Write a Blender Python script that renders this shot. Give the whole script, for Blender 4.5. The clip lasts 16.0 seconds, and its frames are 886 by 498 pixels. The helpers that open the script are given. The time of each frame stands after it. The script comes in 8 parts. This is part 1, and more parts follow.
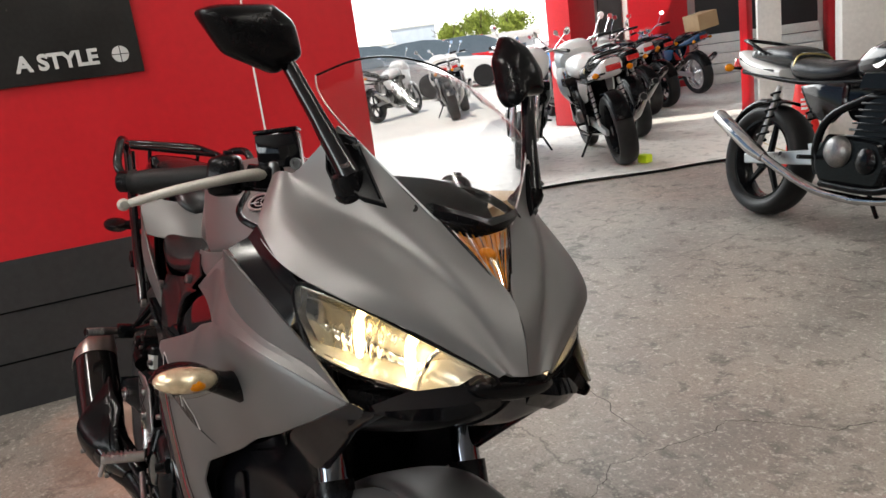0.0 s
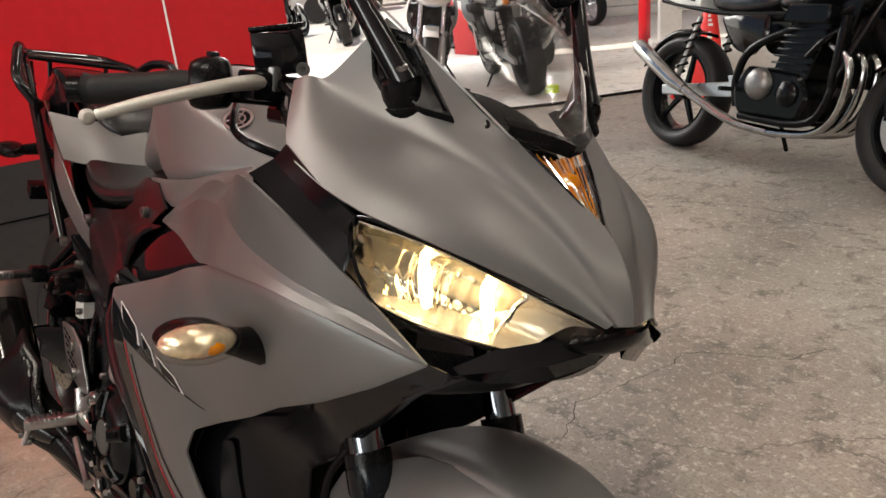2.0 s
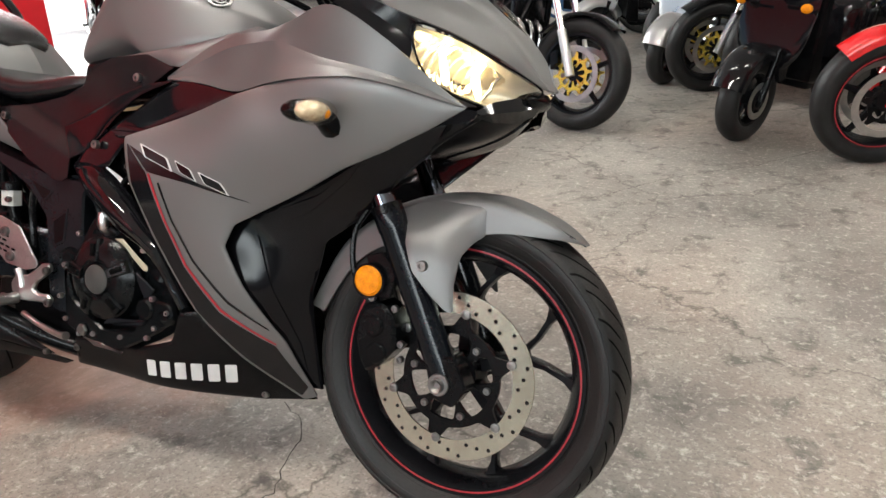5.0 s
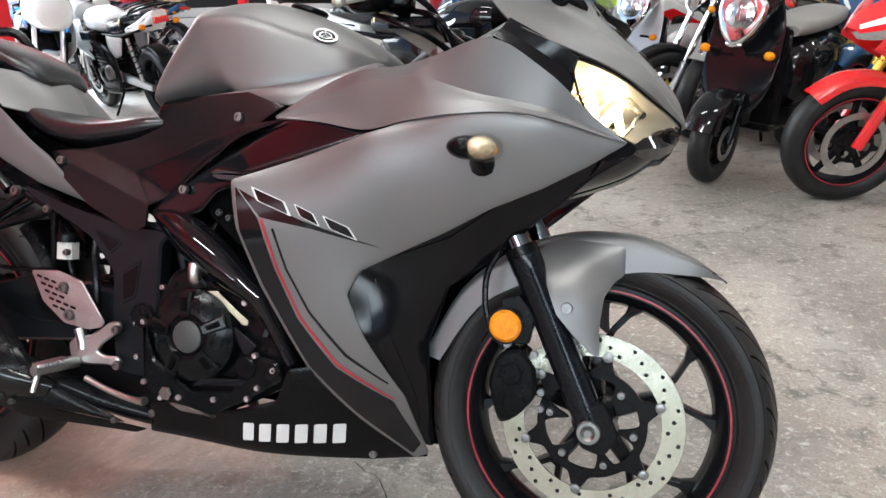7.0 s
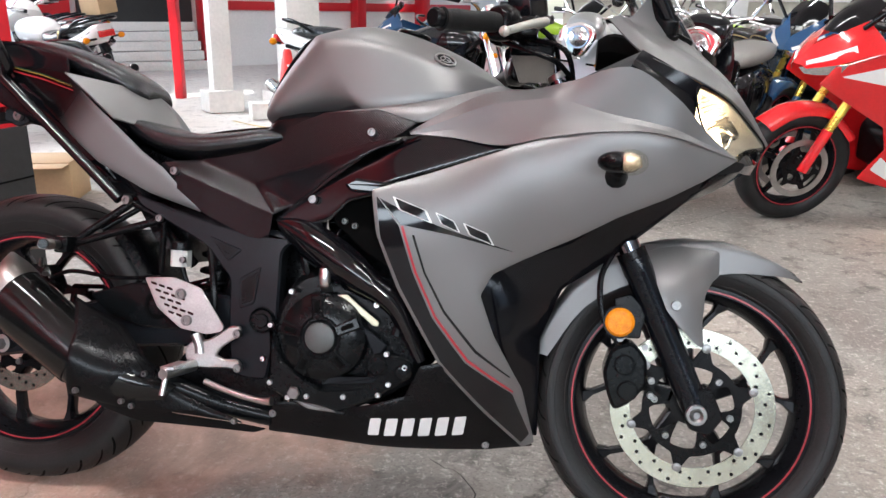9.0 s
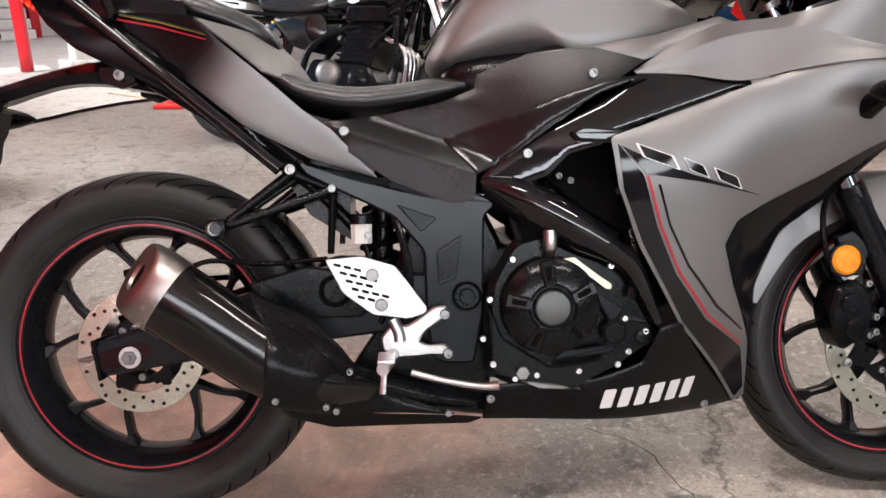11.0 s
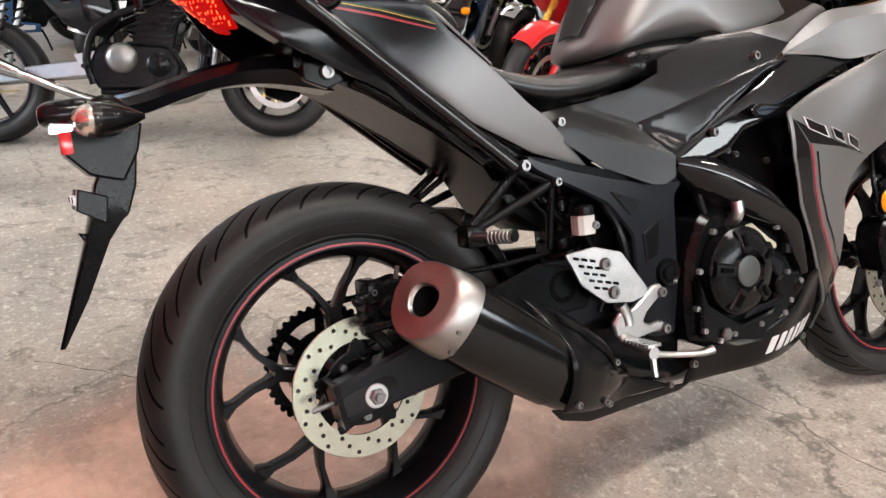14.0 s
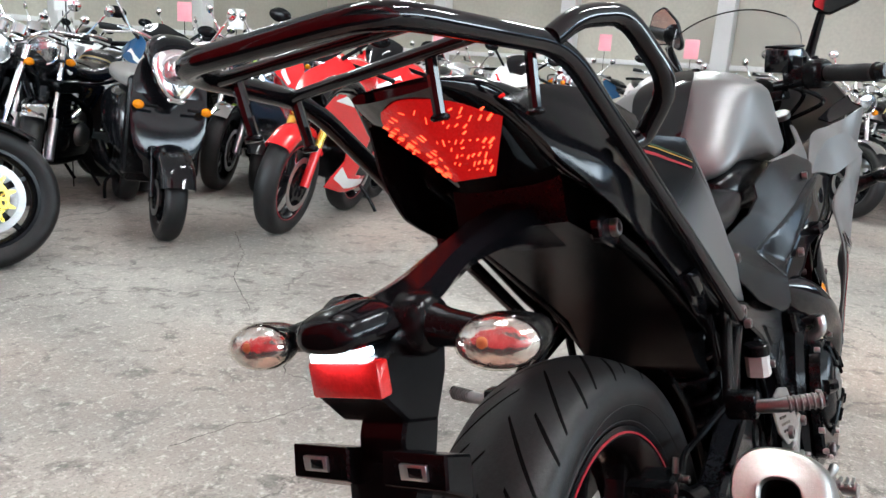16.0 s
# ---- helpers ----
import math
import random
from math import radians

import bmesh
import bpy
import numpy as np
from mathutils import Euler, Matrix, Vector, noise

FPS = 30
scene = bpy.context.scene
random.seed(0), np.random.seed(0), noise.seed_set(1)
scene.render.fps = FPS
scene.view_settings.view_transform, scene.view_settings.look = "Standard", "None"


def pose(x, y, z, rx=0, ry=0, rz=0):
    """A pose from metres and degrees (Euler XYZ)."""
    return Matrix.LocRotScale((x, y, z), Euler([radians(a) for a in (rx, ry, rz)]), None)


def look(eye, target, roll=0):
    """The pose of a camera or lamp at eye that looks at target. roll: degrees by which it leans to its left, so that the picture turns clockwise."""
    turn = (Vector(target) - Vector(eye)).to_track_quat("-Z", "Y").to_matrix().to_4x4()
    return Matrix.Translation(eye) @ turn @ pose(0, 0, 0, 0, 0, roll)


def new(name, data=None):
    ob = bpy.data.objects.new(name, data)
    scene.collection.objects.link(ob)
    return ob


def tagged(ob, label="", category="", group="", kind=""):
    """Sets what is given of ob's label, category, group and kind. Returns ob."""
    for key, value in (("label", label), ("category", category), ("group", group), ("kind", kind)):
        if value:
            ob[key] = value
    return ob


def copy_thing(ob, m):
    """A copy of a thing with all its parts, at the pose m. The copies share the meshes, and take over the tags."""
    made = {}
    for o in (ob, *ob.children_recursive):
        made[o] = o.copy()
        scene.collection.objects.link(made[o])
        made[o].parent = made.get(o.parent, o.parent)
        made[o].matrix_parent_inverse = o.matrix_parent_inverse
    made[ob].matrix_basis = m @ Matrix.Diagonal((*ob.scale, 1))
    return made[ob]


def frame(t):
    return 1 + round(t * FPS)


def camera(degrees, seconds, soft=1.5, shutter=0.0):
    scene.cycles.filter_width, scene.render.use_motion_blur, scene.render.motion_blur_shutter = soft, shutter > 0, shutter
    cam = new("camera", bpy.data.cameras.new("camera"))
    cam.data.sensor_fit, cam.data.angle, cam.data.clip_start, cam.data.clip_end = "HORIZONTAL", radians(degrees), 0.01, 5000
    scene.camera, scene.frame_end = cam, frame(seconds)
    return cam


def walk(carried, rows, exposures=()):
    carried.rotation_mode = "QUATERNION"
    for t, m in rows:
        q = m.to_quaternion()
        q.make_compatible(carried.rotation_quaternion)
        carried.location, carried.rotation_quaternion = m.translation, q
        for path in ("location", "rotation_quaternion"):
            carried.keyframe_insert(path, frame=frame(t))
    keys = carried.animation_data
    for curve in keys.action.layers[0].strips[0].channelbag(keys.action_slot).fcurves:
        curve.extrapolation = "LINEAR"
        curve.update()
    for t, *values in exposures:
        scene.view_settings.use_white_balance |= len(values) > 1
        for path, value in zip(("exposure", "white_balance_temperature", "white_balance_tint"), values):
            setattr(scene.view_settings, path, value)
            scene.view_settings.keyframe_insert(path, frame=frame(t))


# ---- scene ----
cam = camera(60.0, 16.0)
PATH = [
    (0, (2.14, -0.327, 1.119), (0.47, 0.657, 0.623), -7.8),
    (0.5, (2.03, -0.343, 1.147), (0.436, 0.733, 0.601), -8.0),
    (1, (1.882, -0.316, 1.151), (0.343, 0.814, 0.555), -7.6),
    (1.5, (1.831, -0.305, 1.128), (0.331, 0.848, 0.481), -6.9),
    (2, (1.888, -0.4, 1.093), (0.433, 0.782, 0.396), -5.5),
    (2.5, (1.974, -0.57, 1.043), (0.587, 0.666, 0.302), -4.2),
    (3, (2.016, -0.687, 1.011), (0.718, 0.624, 0.239), -3.6),
    (3.5, (1.987, -0.758, 0.992), (0.828, 0.662, 0.193), -3.3),
    (3.7, (1.936, -0.783, 0.974), (0.851, 0.691, 0.168), -3.0),
    (5.8, (1.796, -1.233, 1.017), (1.115, 0.511, 0.313), -2.5),
    (6, (1.757, -1.234, 1.009), (1.092, 0.521, 0.317), -2.4),
    (6.5, (1.589, -1.195, 0.99), (0.971, 0.584, 0.318), -2.1),
    (7, (1.477, -1.191, 0.986), (0.921, 0.621, 0.345), -1.5),
    (7.5, (1.385, -1.298, 1.006), (0.903, 0.545, 0.395), -0.6),
    (8, (1.316, -1.4, 1.021), (0.881, 0.461, 0.433), 0.1),
    (8.2, (1.297, -1.429, 1.021), (0.876, 0.438, 0.438), 0.3),
    (10.3, (0.668, -1.347, 0.958), (0.647, 0.552, 0.331), 0.4),
    (10.5, (0.597, -1.355, 0.961), (0.621, 0.54, 0.322), 0.3),
    (11, (0.461, -1.297, 0.942), (0.564, 0.584, 0.268), -0.2),
    (11.5, (0.328, -1.22, 0.947), (0.502, 0.639, 0.232), -0.9),
    (12, (0.199, -1.204, 0.95), (0.476, 0.634, 0.214), -1.1),
    (12.5, (0.033, -1.234, 0.975), (0.408, 0.58, 0.222), -1.3),
    (13, (-0.102, -1.211, 0.962), (0.408, 0.57, 0.209), -0.8),
    (13.5, (-0.268, -1.103, 0.949), (0.421, 0.621, 0.205), 0.1),
    (14, (-0.391, -1.014, 0.949), (0.514, 0.617, 0.227), 1.6),
    (14.5, (-0.585, -0.888, 0.957), (0.559, 0.612, 0.293), 2.9),
    (15, (-0.728, -0.709, 0.961), (0.654, 0.616, 0.382), 4.5),
    (15.5, (-0.796, -0.434, 0.954), (0.76, 0.721, 0.456), 5.1),
    (16, (-0.808, -0.245, 0.943), (0.844, 0.784, 0.485), 3.9),
]
EXPOSURES = [(0, -0.16, 6700, 9), (1, -0.22, 6900, 9), (2, -0.05, 7300, 12), (3, 0.24, 7200, 9), (3.7, 0.33, 7100, 9), (6, 0.55, 6250, 6), (8, 0.66, 6100, 8), (10.5, 0.61, 6500, 14), (12.5, 0.70, 7000, 15), (14, 0.79, 6700, 11), (15, 0.89, 6250, 4), (16, 0.77, 5850, 4)]
walk(cam, [(t, look(eye, target, roll)) for t, eye, target, roll in PATH], EXPOSURES)

# ---------------------------------------------------------------- light
SUN_AZ, SUN_EL = -60.0, 55.0          # degrees from +x towards +y, and above the horizon
world = bpy.data.worlds.new("sky")
world.use_nodes = True
scene.world = world
sky = world.node_tree.nodes.new("ShaderNodeTexSky")
sky.sky_type, sky.sun_disc = "NISHITA", False
sky.sun_elevation, sky.sun_rotation = radians(SUN_EL), radians(90.0 - SUN_AZ)
background = world.node_tree.nodes["Background"]
background.inputs["Strength"].default_value = 0.15
world.node_tree.links.new(sky.outputs[0], background.inputs["Color"])

sun_data = bpy.data.lights.new("sun", "SUN")
sun_data.energy, sun_data.angle, sun_data.color = 5.0, radians(0.5), (1.0, 0.95, 0.88)
sun = new("sun", sun_data)
sun_way = Vector((math.cos(radians(SUN_AZ)) * math.cos(radians(SUN_EL)), math.sin(radians(SUN_AZ)) * math.cos(radians(SUN_EL)), math.sin(radians(SUN_EL))))
sun.matrix_world = look(sun_way * 30, (0, 0, 0))


def area_lamp(name, eye, target, width, height, watts, colour):
    data = bpy.data.lights.new(name, "AREA")
    data.shape, data.size, data.size_y, data.energy, data.color = "RECTANGLE", width, height, watts, colour
    lamp = new(name, data)
    lamp.matrix_world = look(eye, target)
    return lamp


# added panels standing in for daylight: open west side, unseen south window band
area_lamp("west_daylight", (-6.2, 4.0, 3.1), (-1.0, 4.2, 0.2), 5.5, 2.0, 370, (0.93, 0.97, 1.0))
area_lamp("south_daylight", (1.5, -7.9, 2.95), (0.8, 0.0, 0.6), 11.0, 1.2, 425, (0.88, 0.95, 1.0))
# tube lamps under the ceiling of the hall
TUBES = [(-0.1, -1.5), (2.4, -1.5), (0.4, 1.9), (3.2, 1.9), (6.2, 1.9), (3.2, 6.2), (7.2, 6.2)]
DIM_TUBES = [(0.4, 1.9), (3.2, 1.9)]        # two tubes turned down to darken the floor below
HALF_DIM = [(3.2, 6.2)]                     # one turned down less, for the floor further in
for tx, ty in TUBES:
    area_lamp("tube_light", (tx, ty, 3.93), (tx, ty, 0), 1.2, 0.16, 24 if (tx, ty) in DIM_TUBES else 46 if (tx, ty) in HALF_DIM else 56 if tx > 2 and ty < 0 else 68 if ty < 0 else 76, (1.0, 0.97, 0.92))

# ---------------------------------------------------------------- materials
def material(name, colour, rough=0.5, metal=0.0, spread=0.15, scale=8.0, fine=120.0, bump=0.0, bump_scale=200.0, coat=0.0, coat_rough=0.05, rough_spread=0.08, tint=None, spec=0.5, random_tone=0.0):
    m = bpy.data.materials.new(name)
    m.use_nodes = True
    nt = m.node_tree
    b = nt.nodes["Principled BSDF"]
    b.inputs["Metallic"].default_value = metal
    b.inputs["Specular IOR Level"].default_value = spec
    b.inputs["Coat Weight"].default_value = coat
    b.inputs["Coat Roughness"].default_value = coat_rough
    tc = nt.nodes.new("ShaderNodeTexCoord")

    def noise_node(s, detail):
        n = nt.nodes.new("ShaderNodeTexNoise")
        n.inputs["Scale"].default_value, n.inputs["Detail"].default_value = s, detail
        nt.links.new(tc.outputs["Object"], n.inputs["Vector"])
        return n

    large, small = noise_node(scale, 5.0), noise_node(fine, 3.0)
    both = nt.nodes.new("ShaderNodeMix")
    both.data_type = "FLOAT"
    both.inputs["Factor"].default_value = 0.4
    nt.links.new(large.outputs["Fac"], both.inputs["A"])
    nt.links.new(small.outputs["Fac"], both.inputs["B"])
    ramp = nt.nodes.new("ShaderNodeValToRGB")
    other = tint or colour
    ramp.color_ramp.elements[0].position, ramp.color_ramp.elements[1].position = 0.34, 0.66
    ramp.color_ramp.elements[0].color = (*[c * (1 - spread) for c in colour], 1)
    ramp.color_ramp.elements[1].color = (*[min(1.0, c * (1 + spread)) for c in other], 1)
    nt.links.new(both.outputs["Result"], ramp.inputs["Fac"])
    out = ramp.outputs["Color"]
    if random_tone:
        info = nt.nodes.new("ShaderNodeObjectInfo")
        hsv = nt.nodes.new("ShaderNodeHueSaturation")
        rr = nt.nodes.new("ShaderNodeMapRange")
        rr.inputs["To Min"].default_value, rr.inputs["To Max"].default_value = 1 - random_tone, 1 + random_tone
        nt.links.new(info.outputs["Random"], rr.inputs["Value"])
        nt.links.new(rr.outputs["Result"], hsv.inputs["Value"])
        nt.links.new(out, hsv.inputs["Color"])
        out = hsv.outputs["Color"]
    nt.links.new(out, b.inputs["Base Color"])
    rmap = nt.nodes.new("ShaderNodeMapRange")
    rmap.inputs["To Min"].default_value, rmap.inputs["To Max"].default_value = max(0.02, rough - rough_spread), min(1.0, rough + rough_spread)
    nt.links.new(large.outputs["Fac"], rmap.inputs["Value"])
    nt.links.new(rmap.outputs["Result"], b.inputs["Roughness"])
    if bump:
        bn = noise_node(bump_scale, 4.0)
        bb = nt.nodes.new("ShaderNodeBump")
        bb.inputs["Strength"].default_value, bb.inputs["Distance"].default_value = bump, 0.002
        nt.links.new(bn.outputs["Fac"], bb.inputs["Height"])
        nt.links.new(bb.outputs["Normal"], b.inputs["Normal"])
    return m


def glow(name, colour, strength):
    m = bpy.data.materials.new(name)
    m.use_nodes = True
    b = m.node_tree.nodes["Principled BSDF"]
    b.inputs["Base Color"].default_value = (*colour, 1)
    b.inputs["Emission Color"].default_value = (*colour, 1)
    b.inputs["Emission Strength"].default_value = strength
    return m


def clear(name, colour, rough=0.02, ior=1.45, alpha=None):
    """Glass or clear plastic; alpha mixes in plain see-through for a thin sheet."""
    m = bpy.data.materials.new(name)
    m.use_nodes = True
    nt = m.node_tree
    b = nt.nodes["Principled BSDF"]
    b.inputs["Base Color"].default_value = (*colour, 1)
    b.inputs["Roughness"].default_value = rough
    b.inputs["IOR"].default_value = ior
    if alpha is None:
        b.inputs["Transmission Weight"].default_value = 1.0
    else:
        mix, see = nt.nodes.new("ShaderNodeMixShader"), nt.nodes.new("ShaderNodeBsdfTransparent")
        see.inputs["Color"].default_value = (*colour, 1)
        fres = nt.nodes.new("ShaderNodeMath")
        fres.operation = "POWER"
        fres.inputs[1].default_value = 5.0
        face = nt.nodes.new("ShaderNodeLayerWeight")
        face.inputs["Blend"].default_value = 0.35
        nt.links.new(face.outputs["Facing"], fres.inputs[0])
        gloss = nt.nodes.new("ShaderNodeBsdfGlossy")
        gloss.inputs["Roughness"].default_value = rough
        add = nt.nodes.new("ShaderNodeMath")
        add.operation, add.use_clamp = "ADD", True
        add.inputs[1].default_value = alpha
        nt.links.new(fres.outputs[0], add.inputs[0])
        nt.links.new(add.outputs[0], mix.inputs["Fac"])
        nt.links.new(see.outputs[0], mix.inputs[1])
        nt.links.new(gloss.outputs[0], mix.inputs[2])
        nt.links.new(mix.outputs[0], nt.nodes["Material Output"].inputs["Surface"])
    return m


GREY = material("satin_grey_paint", (0.156, 0.155, 0.154), 0.43, 0.62, 0.05, 3.0, 900.0, 0.02, 1500.0, rough_spread=0.03, spec=0.4)
GLOSS_BLACK = material("gloss_black_paint", (0.004, 0.004, 0.005), 0.06, 0.0, 0.3, 6.0, 200.0, rough_spread=0.03, spec=0.42)
BLACK = material("matt_black_plastic", (0.0035, 0.0035, 0.004), 0.22, 0.0, 0.3, 12.0, 300.0, 0.06, 900.0, spec=0.13)
DARK = material("dark_engine_paint", (0.0035, 0.004, 0.0045), 0.16, 0.0, 0.35, 10.0, 160.0, 0.10, 500.0, spec=0.15)
PALE_ZINC = material("pale_zinc", (0.50, 0.49, 0.36), 0.35, 0.5, 0.12, 40.0, 300.0)
RUBBER = material("tyre_rubber", (0.0115, 0.0112, 0.0112), 0.46, 0.0, 0.4, 14.0, 250.0, 0.2, 600.0, spec=0.25)
GRIP = material("grip_rubber", (0.009, 0.009, 0.009), 0.55, 0.0, 0.3, 20.0, 300.0, 0.3, 500.0, spec=0.2)
RIM = material("black_rim_paint", (0.006, 0.006, 0.007), 0.22, 0.0, 0.3, 9.0, 200.0, rough_spread=0.06, spec=0.16)
RED_LINE = material("red_rim_tape", (0.27, 0.011, 0.020), 0.30, 0.0, 0.25, 15.0, 200.0)
STEEL = material("brake_disc_steel", (0.47, 0.465, 0.39), 0.22, 1.0, 0.1, 30.0, 400.0, 0.08, 900.0)
ALU = material("cast_aluminium", (0.50, 0.50, 0.50), 0.30, 1.0, 0.1, 20.0, 300.0, 0.15, 700.0)
SATIN_ALU = material("satin_aluminium", (0.42, 0.415, 0.405), 0.34, 1.0, 0.18, 20.0, 300.0, 0.18, 700.0)
LEVER = material("dull_lever_aluminium", (0.40, 0.39, 0.35), 0.42, 0.45, 0.12, 30.0, 300.0, 0.10, 600.0)
CHROME = material("chrome", (0.82, 0.82, 0.82), 0.07, 1.0, 0.05, 10.0, 200.0, rough_spread=0.03)
FORK_CHROME = material("dim_fork_chrome", (0.15, 0.165, 0.19), 0.08, 1.0, 0.05, 10.0, 200.0, rough_spread=0.03)
BOLT = material("zinc_bolt", (0.20, 0.197, 0.193), 0.36, 1.0, 0.15, 60.0, 400.0)
SEAT = material("black_seat_vinyl", (0.006, 0.006, 0.007), 0.25, 0.0, 0.25, 20.0, 300.0, 0.18, 700.0, rough_spread=0.05, spec=0.42)
def dotted(name, colour, pitch, height, rough, spec):
    """Moulded plastic with a fine diamond grid of raised dots."""
    m = material(name, colour, rough, 0.0, 0.25, 10.0, 300.0, spec=spec)
    nt = m.node_tree
    tc = nt.nodes.new("ShaderNodeTexCoord")
    turn = nt.nodes.new("ShaderNodeMapping")
    turn.inputs["Rotation"].default_value = (radians(90), 0, 0)
    skew = nt.nodes.new("ShaderNodeMapping")
    skew.inputs["Rotation"].default_value = (0, 0, radians(45))
    cells = nt.nodes.new("ShaderNodeTexVoronoi")
    cells.voronoi_dimensions = "2D"
    cells.inputs["Scale"].default_value = 1 / pitch
    cells.inputs["Randomness"].default_value = 0.0
    bump = nt.nodes.new("ShaderNodeBump")
    bump.invert = True
    bump.inputs["Strength"].default_value, bump.inputs["Distance"].default_value = height, 0.002
    nt.links.new(tc.outputs["Object"], turn.inputs["Vector"])
    nt.links.new(turn.outputs["Vector"], skew.inputs["Vector"])
    nt.links.new(skew.outputs["Vector"], cells.inputs["Vector"])
    nt.links.new(cells.outputs["Distance"], bump.inputs["Height"])
    nt.links.new(bump.outputs["Normal"], nt.nodes["Principled BSDF"].inputs["Normal"])
    return m


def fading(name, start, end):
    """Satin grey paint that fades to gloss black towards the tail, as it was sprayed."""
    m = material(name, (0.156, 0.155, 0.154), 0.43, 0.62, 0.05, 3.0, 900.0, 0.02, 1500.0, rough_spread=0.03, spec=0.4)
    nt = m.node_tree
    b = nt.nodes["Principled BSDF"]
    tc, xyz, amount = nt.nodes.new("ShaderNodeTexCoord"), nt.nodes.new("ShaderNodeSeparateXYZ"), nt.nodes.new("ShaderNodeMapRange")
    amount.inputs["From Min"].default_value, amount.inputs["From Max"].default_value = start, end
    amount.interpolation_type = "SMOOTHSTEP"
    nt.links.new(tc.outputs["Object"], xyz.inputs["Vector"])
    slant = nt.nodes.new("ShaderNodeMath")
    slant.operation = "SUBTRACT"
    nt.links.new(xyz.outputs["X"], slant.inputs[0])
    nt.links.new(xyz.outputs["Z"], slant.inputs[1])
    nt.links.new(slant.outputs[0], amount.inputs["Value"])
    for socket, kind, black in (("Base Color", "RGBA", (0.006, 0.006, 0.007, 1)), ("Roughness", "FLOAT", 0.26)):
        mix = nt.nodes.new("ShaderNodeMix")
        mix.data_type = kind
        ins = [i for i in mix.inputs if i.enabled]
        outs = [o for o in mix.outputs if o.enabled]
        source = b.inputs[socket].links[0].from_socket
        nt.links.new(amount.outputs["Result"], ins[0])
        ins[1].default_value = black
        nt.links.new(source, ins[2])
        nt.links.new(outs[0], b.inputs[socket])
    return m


SIDE = dotted("dotted_dark_plastic", (0.006, 0.006, 0.007), 0.0034, 0.22, 0.22, 0.27)
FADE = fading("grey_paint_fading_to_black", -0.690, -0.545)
KNEE = material("satin_black_knee_plastic", (0.004, 0.004, 0.005), 0.19, 0.0, 0.25, 10.0, 300.0, 0.03, 900.0, spec=0.26)
GOLD_LINE = material("gold_line", (0.60, 0.36, 0.06), 0.35, 0.2, 0.1)
GREEN_LINE = material("dark_green_line", (0.02, 0.09, 0.05), 0.35, 0.0, 0.1)
WHITE_MARK = material("white_marking", (0.55, 0.55, 0.54), 0.4, 0.0, 0.06)
BLACK_MARK = material("black_marking", (0.004, 0.004, 0.005), 0.09, 0.0, 0.2, rough_spread=0.03, spec=0.34)
MUFFLER = material("black_muffler_coat", (0.004, 0.004, 0.004), 0.11, 0.0, 0.3, 12.0, 200.0, 0.05, 500.0, spec=0.36)
MIRROR = material("mirror_glass", (0.85, 0.86, 0.86), 0.02, 1.0, 0.02, rough_spread=0.01)
SCREEN = clear("clear_windscreen", (0.965, 0.967, 0.967), 0.10, alpha=0.045)
LENS = clear("clear_lamp_lens", (0.97, 0.96, 0.92), 0.03, alpha=0.03)
AMBER = material("amber_reflector", (0.62, 0.20, 0.003), 0.20, 0.0, 0.25, 90.0, 300.0, 0.6, 300.0, spec=0.22)
AMBER_BULB = material("amber_bulb", (0.72, 0.33, 0.14), 0.2, 0.0, 0.15, 60.0, 200.0)
RED_LENS = material("red_lamp_lens", (0.55, 0.012, 0.012), 0.12, 0.0, 0.2, 60.0, 300.0, 0.3, 300.0, coat=1.0)
BULB = glow("headlamp_bulb_glow", (1.0, 0.80, 0.48), 9.0)
LED = glow("tail_led_glow", (1.0, 0.055, 0.016), 3.0)
TAIL_LENS = material("lit_red_lens", (0.20, 0.002, 0.003), 0.14, 0.0, 0.45, 60.0, 300.0, 0.6, 260.0, spec=0.18)
TAIL_LENS.node_tree.nodes["Principled BSDF"].inputs["Emission Color"].default_value = (1.0, 0.012, 0.012, 1)
TAIL_LENS.node_tree.nodes["Principled BSDF"].inputs["Emission Strength"].default_value = 0.05
TAIL_LENS.node_tree.nodes["Principled BSDF"].inputs["Emission Color"].default_value = (1.0, 0.012, 0.010, 1)
TAIL_LENS.node_tree.nodes["Principled BSDF"].inputs["Emission Strength"].default_value = 0.22
PLATE_GLOW = glow("plate_lamp_glow", (0.85, 0.95, 1.0), 12.0)
REFLECTOR = material("lamp_reflector", (0.90, 0.85, 0.74), 0.13, 1.0, 0.06, 30.0, 100.0, 0.25, 60.0)
PALE_BOWL = material("pale_lamp_bowl", (0.72, 0.66, 0.58), 0.20, 0.55, 0.12, 40.0, 120.0, 0.8, 90.0)
IND_BOWL = material("faceted_indicator_bowl", (0.82, 0.64, 0.46), 0.14, 0.65, 0.35, 60.0, 160.0, 1.0, 95.0)
REAR_BOWL = material("pale_faceted_bowl", (0.84, 0.76, 0.74), 0.09, 0.85, 0.3, 60.0, 160.0, 1.0, 80.0)
GUNMETAL = material("satin_gunmetal", (0.008, 0.009, 0.011), 0.22, 0.1, 0.2, 10.0, 200.0, spec=0.16)
SATIN_BLACK = material("satin_black_moulding", (0.004, 0.004, 0.005), 0.13, 0.0, 0.3, 8.0, 200.0, 0.03, 800.0, rough_spread=0.05, spec=0.21)
BADGE_GREY = material("grey_cast_badge", (0.050, 0.054, 0.052), 0.34, 0.3, 0.2, 30.0, 300.0, 0.2, 500.0)
BRASS = material("worn_brass_wire", (0.55, 0.42, 0.18), 0.35, 0.9)


